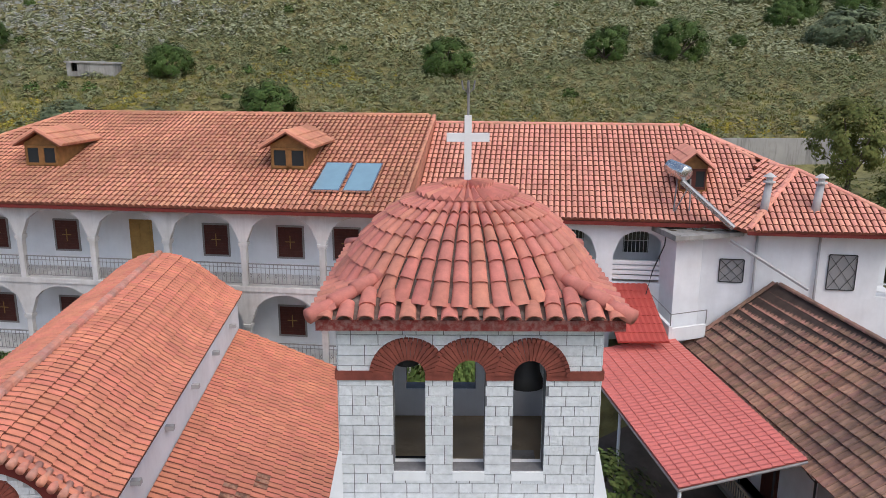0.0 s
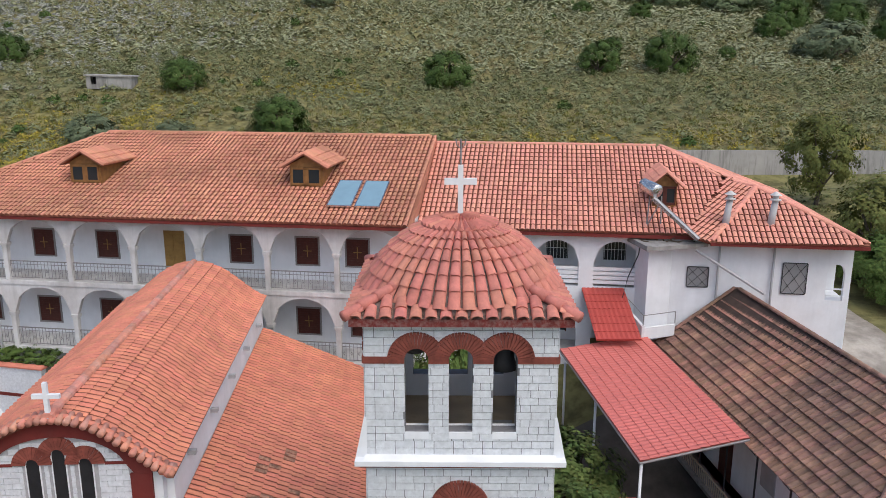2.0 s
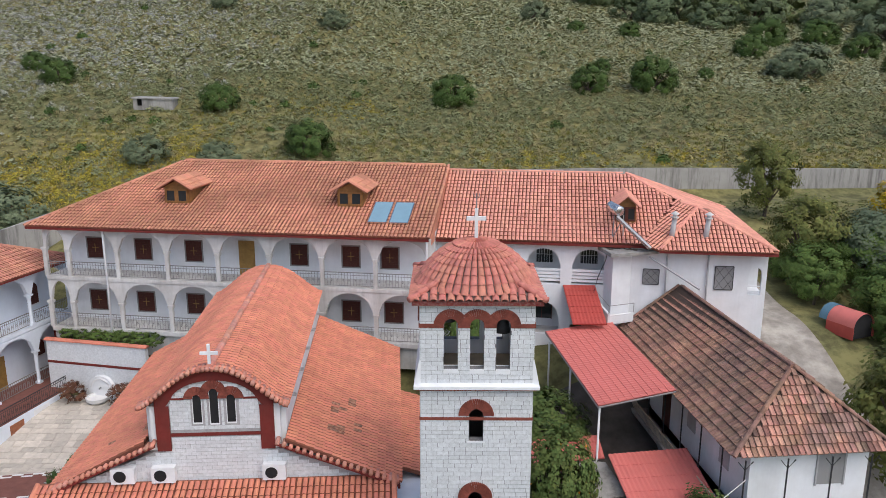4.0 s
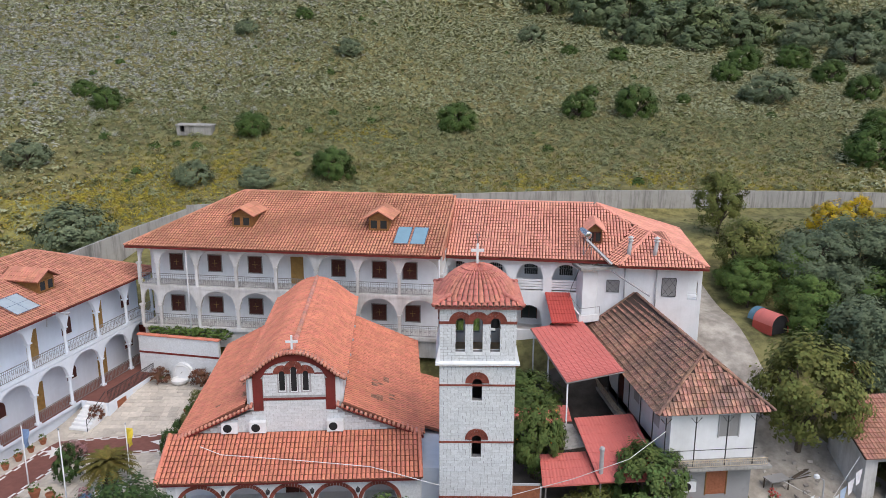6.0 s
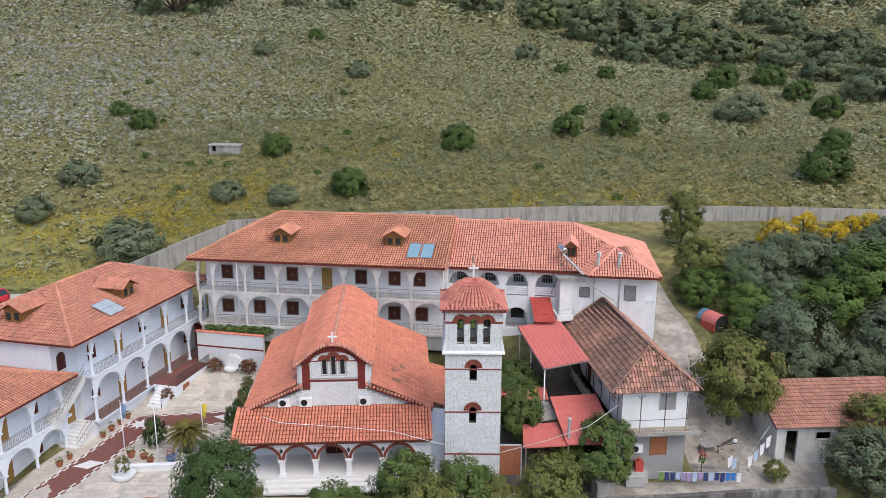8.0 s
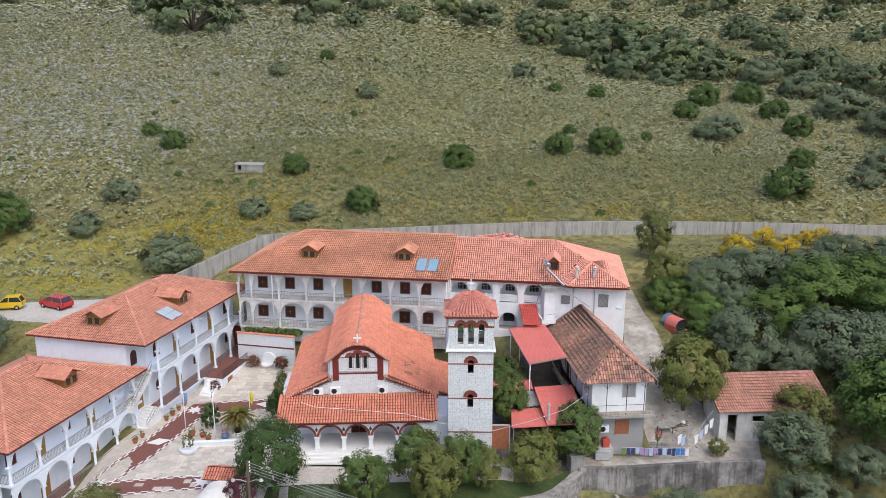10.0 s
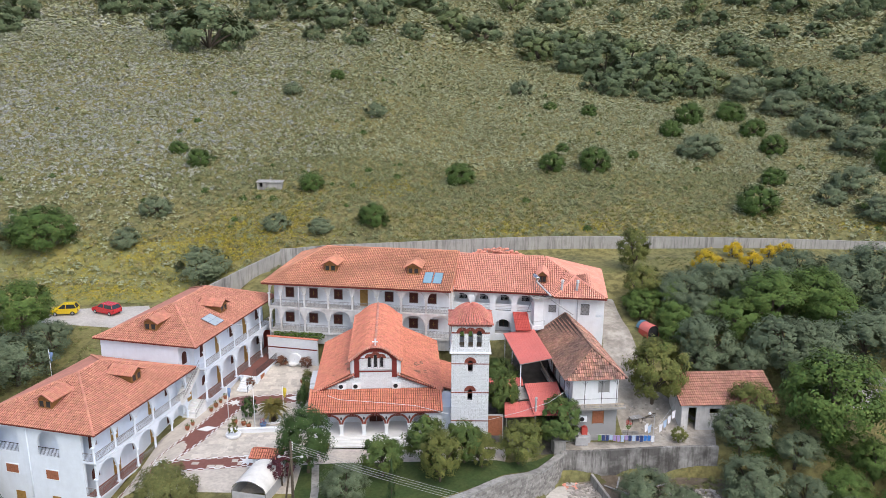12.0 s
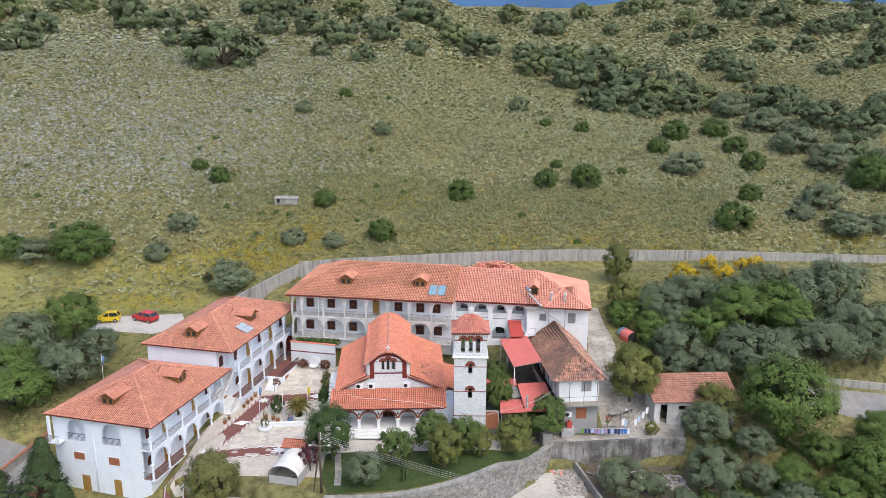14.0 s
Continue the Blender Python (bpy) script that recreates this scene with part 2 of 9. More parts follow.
def solid(name, shape, material, label, category, group="", kind="", m=None, smooth=False):
    ob = new(name, mesh_of(name, shape, material, smooth))
    if m is not None:
        ob.matrix_world = m
    return tagged(ob, label, category, group, kind)


def inside(p, poly):
    x, y = p
    hit = False
    for i in range(len(poly)):
        (ax, ay), (bx, by) = poly[i - 1], poly[i]
        if (ay > y) != (by > y) and x < (bx - ax) * (y - ay) / (by - ay) + ax:
            hit = not hit
    return hit


def barrel_template(w=0.138, l=0.42, h=0.066, k=4, lift_=0.028):
    """One barrel tile: across x, down the slope towards -y, lying on z = 0; its butt end has corners of its own."""
    v, f = [], []
    for y, s, lift in ((-0.07, 1.0, lift_), (l - 0.07, 0.86, 0.0), (-0.07, 1.0, lift_), (-0.065, 0.76, lift_), (0.12, 0.76, lift_ * 0.7)):
        for i in range(k + 1):
            a = math.pi * i / k
            v.append((-math.cos(a) * w / 2 * s, y, lift + math.sin(a) * h * s))
    n = k + 1
    for i in range(k):
        f += [(i, i + 1, n + i + 1, n + i), (2 * n + i + 1, 2 * n + i, 3 * n + i, 3 * n + i + 1), (3 * n + i + 1, 3 * n + i, 4 * n + i, 4 * n + i + 1)]
    return np.array(v), f


def cover_template(w=0.196, l=0.42, h=0.088, k=10, lift_=0.036):
    """One cover tile of the large roofs, with a closed butt end; its lowest facets are coloured as the shaded groove.
    """
    v = []
    for y, s, lift in ((-0.05, 1.0, lift_), (l - 0.05, 0.96, -0.004), (-0.05, 1.0, lift_)):
        for i in range(k + 1):
            a = math.pi * i / k
            v.append((-math.cos(a) * w / 2 * s, y, lift * math.sin(a) ** 0.5 + math.sin(a) * h * s))
    f = [(i, i + 1, k + 2 + i, k + 1 + i) for i in range(k)]
    f.append(tuple(range(3 * k + 2, 2 * k + 1, -1)))
    return np.array(v), f


TV, TF = cover_template()
TGROOVE = [1, 1, 0, 0, 0, 0, 0, 0, 1, 1, 1]   # facets that take the painted groove shade
DV, DF = barrel_template(0.165, 0.42, 0.085, 7, 0.03)
# a flat interlocking tile with two low ribs
FV = np.array([(x, y, z + k) for y, k in ((-0.07, 0.075), (0.35, 0.0)) for x, z in ((-0.105, 0.0), (-0.085, 0.035), (-0.03, 0.012), (0.03, 0.012), (0.085, 0.035), (0.105, 0.0))] + [(-0.105, -0.07, 0.0), (0.105, -0.07, 0.0)])
FF = [(i, i + 1, 7 + i, 6 + i) for i in range(5)] + [(5, 4, 3, 2, 1, 0, 12, 13)]


def roof_spots(poly, pitch, row, rnd, jitter=0.006):
    """Places of the tiles on a slope: poly in (across, up the slope)."""
    us, ss = [p[0] for p in poly], [p[1] for p in poly]
    out = []
    for i in range(int((max(us) - min(us)) / pitch) + 1):
        u = min(us) + pitch * (i + 0.5)
        du = rnd.uniform(-jitter, jitter)
        for j in range(int((max(ss) - min(ss)) / row) + 1):
            s = min(ss) + row * j
            if inside((u, s + row * 0.5), poly):
                out.append((u + du + rnd.uniform(-jitter, jitter) * 0.5, s + rnd.uniform(-jitter, jitter), rnd.uniform(-1, 1)))
    return out


def shade_grooves(ob_data, shade_mat):
    """Gives the groove facets of every cover tile in a mesh the darker material that paints their shade."""
    ob_data.materials.append(shade_mat)
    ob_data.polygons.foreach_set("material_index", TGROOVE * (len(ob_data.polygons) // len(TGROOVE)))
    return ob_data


def slope(name, corners, parent, material, under, label, near=None, near_mat=None, pitch=0.226, row=0.36, seed=1, thick=0.10, flat=False, patch=None, patch_mat=None):
    """A tiled roof slope over a plane polygon of 3D corners, the first two along the eave. The tiles within near (a test of a place) are pieces of their own."""
    c = [Vector(p) for p in corners]
    ux = (c[1] - c[0]).normalized()
    nz = ux.cross((c[2] - c[1])).normalized()
    if nz.z < 0:
        nz = -nz
    sy = nz.cross(ux).normalized()
    if (c[2] - c[0]).dot(sy) < 0:
        sy = -sy
    poly = [((p - c[0]).dot(ux), (p - c[0]).dot(sy)) for p in c]
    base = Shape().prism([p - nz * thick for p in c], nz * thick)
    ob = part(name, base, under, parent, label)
    rnd = random.Random(seed)
    M = np.array([[ux.x, sy.x, nz.x], [ux.y, sy.y, nz.y], [ux.z, sy.z, nz.z]])
    if np.linalg.det(M) < 0:
        M[:, 0] *= -1
    verts, faces, spots = [], [], []
    o = np.array(c[0])
    for u, s, r in roof_spots(poly, pitch, row, rnd):
        place = o + u * np.array(ux) + s * np.array(sy)
        spots.append((place, r))
    piece = None
    count = 0
    tv, tf = (FV, FF) if flat else (TV * np.array([pitch / 0.21, 1, 1]), TF)
    pv, pf = [], []
    for place, r in spots:
        turn = r * 0.02
        cs, sn = math.cos(turn), math.sin(turn)
        if near and count < 300 and near(place) and not (patch and patch(place, r)):
            if piece is None:
                sh = Shape().add(tv, tf)
                piece = mesh_of("tile", sh, near_mat or material, not flat)
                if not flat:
                    shade_grooves(piece, GROOVE_SHADE)
            t = new("tile", piece)
            t.parent = ob
            M4 = Matrix(M.tolist()).to_4x4()
            M4.translation = Vector(place)
            t.matrix_basis = M4 @ Matrix.Rotation(turn, 4, "Z")
            count += 1
            continue
        R = M @ np.array([[cs, -sn, 0], [sn, cs, 0], [0, 0, 1]])
        vs, fs = (pv, pf) if patch and patch(place, r) else (verts, faces)
        n = len(vs) * len(tv)
        vs.append(tv @ R.T + place + np.array(nz) * (0.004 * r))
        fs += [tuple(i + n for i in f) for f in tf]
    if pv:
        sh = Shape()
        sh.v, sh.f = np.concatenate(pv).tolist(), pf
        part("replaced_tiles", sh, patch_mat, ob, "patch of brighter replaced tiles", smooth=not flat, kind="stuff")
    if verts:
        sh = Shape()
        sh.v, sh.f = np.concatenate(verts).tolist(), faces
        o_ = part("tiles", sh, material, ob, smooth=not flat, kind="stuff")
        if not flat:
            shade_grooves(o_.data, GROOVE_SHADE)
    return ob


def ridge(parent, a, b, material, r=0.13, step=0.36, lift=0.05):
    """Half-round cap tiles along a ridge or hip, one mesh."""
    a, b = Vector(a), Vector(b)
    d = (b - a)
    n = max(1, int(d.length / step))
    d.normalize()
    side = d.cross(Vector((0, 0, 1))).normalized()
    up = side.cross(d)
    sh = Shape()
    for i in range(n):
        p, q = a + d * (i * step - 0.03), a + d * ((i + 1) * step + 0.03)
        vs = []
        for pt, s, l in ((p, 1.0, 0.0), (q, 0.86, 0.03)):
            for k in range(6):
                an = math.pi * k / 5
                vs.append(pt + side * (-math.cos(an) * r * s) + up * (math.sin(an) * r * s * 0.8 + lift + l - 0.02))
        sh.add(vs, [*[(k, k + 1, 7 + k, 6 + k) for k in range(5)], (5, 4, 3, 2, 1, 0), (6, 7, 8, 9, 10, 11)])
    return part("ridge_tiles", sh, material, parent, kind="stuff")


def hip_roof(parent, u0, u1, v0, v1, ze, zr, material, under, names=("roof_slope",) * 4, seed=1, tiled="fblr", label="orange clay tile slope", ends=(1, 1)):
    """A hip roof over a rectangle; ends tells which ends are hipped."""
    half = (v1 - v0) / 2
    ra, rb = (u0 + half * ends[0], (v0 + half)), (u1 - half * ends[1], (v0 + half))
    A, B = (ra[0], ra[1], zr), (rb[0], rb[1], zr)
    f0, f1, b0, b1 = (u0, v0, ze), (u1, v0, ze), (u0, v1, ze), (u1, v1, ze)
    out = []
    for key, cs in (("f", (f0, f1, B, A)), ("b", (b1, b0, A, B)), ("l", (b0, f0, A)), ("r", (f1, b1, B))):
        if key in "lr" and not ends[0 if key == "l" else 1]:
            continue
        if key in tiled:
            out.append(slope("roof_slope", cs, parent, material, under, label, seed=seed + ord(key)))
        else:
            c = [Vector(p) for p in cs]
            out.append(part("roof_slope", Shape().prism([p - Vector((0, 0, 0.1)) for p in c], (0, 0, 0.1)), material, parent, label))
    for p, q, on in ((A, B, 1), (f0, A, ends[0]), (b0, A, ends[0]), (f1, B, ends[1]), (b1, B, ends[1])):
        if on:
            ridge(parent, p, q, material)
    # eave board
    e = 0.12
    sh = Shape()
    for p, q in ((f0, f1), (f1, b1), (b1, b0), (b0, f0)):
        a, b = Vector(p), Vector(q)
        n = (b - a).normalized().cross(Vector((0, 0, 1)))
        sh.prism([a + Vector((0, 0, -0.13)) + n * 0.02, b + Vector((0, 0, -0.13)) + n * 0.02, b + Vector((0, 0, -0.01)) + n * 0.02, a + Vector((0, 0, -0.01)) + n * 0.02], -n * 0.06)
    part("eave_board", sh, REDPAINT, parent, "dark red painted eave board")
    return out


def railing(parent, u0, u1, y, z, h=0.85, gap=0.16, material=None, name="railing", label="wrought iron railing"):
    """Iron railing along x: two rails, bars and a row of scrolls."""
    sh = Shape()
    sh.box(u0, u1, y - 0.025, y + 0.025, z + h - 0.04, z + h)
    sh.box(u0, u1, y - 0.015, y + 0.015, z + 0.08, z + 0.11)
    sh.box(u0, u1, y - 0.012, y + 0.012, z + h - 0.18, z + h - 0.16)
    n = max(2, int((u1 - u0) / gap))
    for i in range(n + 1):
        u = u0 + (u1 - u0) * i / n
        sh.box(u - 0.008, u + 0.008, y - 0.008, y + 0.008, z + 0.08, z + h)
        if i < n and i % 2 == 0:
            c = u + (u1 - u0) / n / 2
            sh.add([(c - 0.05, y, z + 0.4), (c, y, z + 0.3), (c + 0.05, y, z + 0.4), (c, y, z + 0.5), (c - 0.03, y, z + 0.4), (c, y, z + 0.35), (c + 0.03, y, z + 0.4), (c, y, z + 0.45)],
                   [(0, 1, 5, 4), (1, 2, 6, 5), (2, 3, 7, 6), (3, 0, 4, 7)])
    return part(name, sh, material or IRON_GREY, parent, label)


def column(parent, x, y, z0, z1, r=0.13, material=None, square=False):
    """Round column with base and capital."""
    sh = Shape()
    sh.box(x - r * 1.35, x + r * 1.35, y - r * 1.35, y + r * 1.35, z0, z0 + 0.16)
    sh.lathe([(r * 1.15, 0.16), (r * 1.05, 0.24), (r, 0.3), (r * 0.93, z1 - z0 - 0.3), (r * 1.2, z1 - z0 - 0.22), (r * 1.05, z1 - z0 - 0.18), (r * 1.35, z1 - z0 - 0.1)], 12, (x, y, z0))
    sh.box(x - r * 1.5, x + r * 1.5, y - r * 1.5, y + r * 1.5, z1 - 0.1, z1)
    return part("column", sh, material or WHITE, parent, "white column with square cap")


def shuttered_window(parent, x, y, z0, z1, w, material=None, frame_mat=None, cross=True):
    """Closed shutters in a frame that stands proud of a wall whose face lies at y."""
    win = part("window", Shape().box(x - w / 2, x + w / 2, y - 0.02, y + 0.10, z0, z1), material or SHUTTER, parent)
    fr = Shape()
    e = 0.07
    for a, b, c, d in ((x - w / 2 - e, x - w / 2, z0 - e, z1 + e), (x + w / 2, x + w / 2 + e, z0 - e, z1 + e), (x - w / 2, x + w / 2, z1, z1 + e), (x - w / 2, x + w / 2, z0 - e, z0)):
        fr.box(a, b, y - 0.045, y + 0.05, c, d)
    part("frame", fr, frame_mat or IRON_GREY, win)
    lv = Shape()
    for k in range(2):
        a, b = (x - w / 2 + 0.04, x - 0.02) if k == 0 else (x + 0.02, x + w / 2 - 0.04)
        n = 10
        for i in range(n):
            zz = z0 + 0.06 + (z1 - z0 - 0.12) * i / n
            lv.box(a, b, y - 0.035, y - 0.02, zz, zz + (z1 - z0) / n * 0.6)
    part("shutter_slats", lv, material or SHUTTER, win)
    if cross:
        cr = Shape()
        cr.box(x - 0.015, x + 0.015, y - 0.06, y - 0.038, (z0 + z1) / 2 - 0.26, (z0 + z1) / 2 + 0.26)
        cr.box(x - 0.2, x + 0.2, y - 0.058, y - 0.038, (z0 + z1) / 2 - 0.0, (z0 + z1) / 2 + 0.03)
        part("bar_cross", cr, OCHRE, win, "pale cross-shaped bars")
    return win


# ---- ground ----
def smooth(a, b, x):
    t = min(1.0, max(0.0, (x - a) / (b - a)))
    return t * t * (3 - 2 * t)


def mixv(a, b, t):
    return a + (b - a) * t


def wall_y(x):
    """The line of the long boundary wall behind the convent."""
    return 49.4 + 9.0 * smooth(-35, 22, x) + 2.0 * smooth(25, 75, x)


def hill(x, y):
    k = 0.2 + 0.1 * smooth(6, -22, x) * (1 - 0.6 * smooth(110, 260, y)) + 0.02 * smooth(50, 120, x)
    z = 10 + (y - 60) * k
    z += 1.2 * math.sin(x * 0.045 + 1.0) * smooth(70, 120, y) + 0.8 * math.sin(y * 0.06 + x * 0.02) * smooth(70, 120, y)
    crest = 345 + 25 * math.sin(x * 0.012 + 0.6)
    if y > crest:
        z -= (y - crest) * 0.42 * smooth(0, 60, y - crest)
    return z


def ground_z(x, y):
    """Height of the ground: court, yards, terraces and the hill behind."""
    court = mixv(-0.15 * smooth(10, 18, y) + 0.85 * smooth(23, 29, y), 1.6 * smooth(14, 27, y), smooth(-15, -9, x))
    court = mixv(court, 4.0, smooth(mixv(30.2, 27.5, smooth(-16, -10, x)) + 4.8 * smooth(-22.6, -23.6, x), mixv(31.6, 30.0, smooth(-16, -10, x)) + 4.8 * smooth(-22.6, -23.6, x), y))
    court = mixv(court, 8.2, smooth(36, 48, y))
    east = mixv(-1.7, 5.2, smooth(14, 33, y))
    east = mixv(east, 8.4, smooth(33, 50, y))
    far_east = mixv(-2.2, 8.5 - 1.1 * smooth(40, 78, x), smooth(12, 52, y))
    west = mixv(-3.9, 4.3, smooth(0, 36, y))
    z = mixv(court, east, smooth(3.2, 8.5, x))
    z = mixv(z, far_east, smooth(22, 34, x))
    z = mixv(z, west, smooth(-28, -36, x))
    # the land falls away in front of the garden wall
    edge = garden_edge(x)
    z = mixv(z, -4.6 - 0.05 * max(0, edge - y), smooth(edge + 0.3, edge - 0.35, y))
    z -= 0.09 * max(0, -6 - y) * smooth(-6, -40, y)
    up = smooth(-2.0, 4.0, y - wall_y(x)) if -26 < x < 92 else smooth(-6, 14, y - 46)
    return mixv(z, hill(x, y), up)


def garden_edge(x):
    """Front line of the garden and yard walls."""
    if x < -14:
        return mixv(-2.8, 1.5, smooth(-14, -30, x))
    if x < 10.4:
        return -2.8 + 14.6 * ((x + 14) / 24.4) ** 2.4
    return mixv(11.8, 13.2, smooth(10.4, 26, x)) - 3.0 * smooth(27, 40, x)


def grade(a, b, fine, grow, limit_a, limit_b):
    """Grid lines: even from a to b, then ever wider out to the limits."""
    out = list(np.arange(a, b + 1e-6, fine))
    s, x = fine, b
    while x < limit_b:
        s *= grow
        x += s
        out.append(x)
    s, x = fine, a
    while x > limit_a:
        s *= grow
        x -= s
        out.insert(0, x)
    return out


GROUND = mat("scrub_ground", (0.146, 0.142, 0.060), 0.95, vary=0.4, scale=0.9, grain=7, bump=0.9, second=(0.225, 0.196, 0.072), second_scale=0.07, second_amount=0.9, sharp=0.1)
xs = grade(-60, 66, 0.7, 1.10, -900, 900)
ys = grade(-14, 66, 0.7, 1.06, -160, 1100)
sh = Shape()
sh.v = [(x, y, ground_z(x, y)) for y in ys for x in xs]
nx = len(xs)
sh.f = [(j * nx + i, j * nx + i + 1, (j + 1) * nx + i + 1, (j + 1) * nx + i) for j in range(len(ys) - 1) for i in range(nx - 1)]
solid("ground", sh, GROUND, "grassy scrub hillside and terraces of dry earth", "ground", kind="structure", smooth=True)

# far blue mountain beyond the crest
sh = Shape()
row0, row1, row2 = [], [], []
for i in range(61):
    a = radians(-60 + 2 * i)
    h = 620 + 90 * math.sin(i * 0.55) + 60 * math.sin(i * 1.3 + 1)
    row0.append((3300 * math.sin(a), 3300 * math.cos(a), -200))
    row1.append((3700 * math.sin(a), 3700 * math.cos(a), h * 0.55))
    row2.append((4300 * math.sin(a), 4300 * math.cos(a), h))
sh.v = row0 + row1 + row2
sh.f = [(r * 61 + i, r * 61 + i + 1, (r + 1) * 61 + i + 1, (r + 1) * 61 + i) for r in range(2) for i in range(60)]
HAZE = mat("hazy_blue_mountain", (0.055, 0.13, 0.27), 1.0, vary=0.2, scale=0.02, grain=0.1, bump=0.0, second=(0.07, 0.13, 0.22), second_scale=0.004)
solid("backdrop", sh, HAZE, "distant hazy blue mountain", "mountain", kind="structure", smooth=True)


def drape(name, poly, material, label, category, lift=0.03, step=0.5, depth=0.25, kind="structure"):
    """A thin paved sheet that follows the ground inside a plan polygon."""
    xs_, ys_ = [p[0] for p in poly], [p[1] for p in poly]
    n, m = int((max(xs_) - min(xs_)) / step) + 1, int((max(ys_) - min(ys_)) / step) + 1
    sh = Shape()
    ids = {}

    def vid(i, j):
        if (i, j) not in ids:
            x, y = min(xs_) + i * step, min(ys_) + j * step
            ids[i, j] = len(sh.v)
            sh.v.append((x, y, ground_z(x, y) + lift))
        return ids[i, j]

    for i in range(-1, n + 1):
        for j in range(-1, m + 1):
            if inside((min(xs_) + (i + 0.5) * step, min(ys_) + (j + 0.5) * step), poly):
                sh.f.append((vid(i, j), vid(i + 1, j), vid(i + 1, j + 1), vid(i, j + 1)))
    # draw the ragged rim onto the polygon's outline
    edge = {}
    for f in sh.f:
        for a, b in zip(f, f[1:] + f[:1]):
            edge[frozenset((a, b))] = edge.get(frozenset((a, b)), 0) + 1
    for k in {q for e_, c_ in edge.items() if c_ == 1 for q in e_}:
        x, y, _ = sh.v[k]
        best = None
        for (ax, ay), (bx, by) in zip(poly, poly[1:] + poly[:1]):
            dx, dy = bx - ax, by - ay
            t = min(1, max(0, ((x - ax) * dx + (y - ay) * dy) / (dx * dx + dy * dy)))
            q = (ax + t * dx, ay + t * dy)
            dd = math.hypot(x - q[0], y - q[1])
            if best is None or dd < best[0]:
                best = (dd, q)
        if best[0] < step:
            sh.v[k] = (*best[1], ground_z(*best[1]) + lift)
    return solid(name, sh, material, label, category, kind=kind, smooth=True)


# ---- bell tower ----
TX, TY, TW = 0.91, 10.89, 3.69
tower = thing("bell_tower", pose(TX, TY, 0), "white block bell tower with red brick arches and tiled dome", "tower")
H = TW / 2
BAND4, BAND3, BAND2, CORN, BAND1, TOP = 2.55, 5.61, 8.66, 9.86, 11.90, 12.66
BELL = [(-0.85, 0.23), (0.0, 0.23), (0.85, 0.23)]


def face_pose(k):
    """Pose of tower face k: 0 front, 1 east, 2 north, 3 west; its local y points inward."""
    return Matrix.Translation((0, H, 0)) @ Matrix.Rotation(k * math.pi / 2, 4, "Z") @ Matrix.Translation((0, -H, 0))


def tower_ops(k):
    ops = [(c - w, c + w, 10.42 if k == 0 else 10.2, 12.13, w) for c, w in BELL]
    lows = [] if k in (1, 3) else [(-0.24, 0.24, 7.85, 9.02, 0.24), (-0.24, 0.24, 4.8, 6.0, 0.24)]
    return ops, lows


def transformed(shape, m):
    shape.v = [tuple(m @ Vector(p)) for p in shape.v]
    return shape


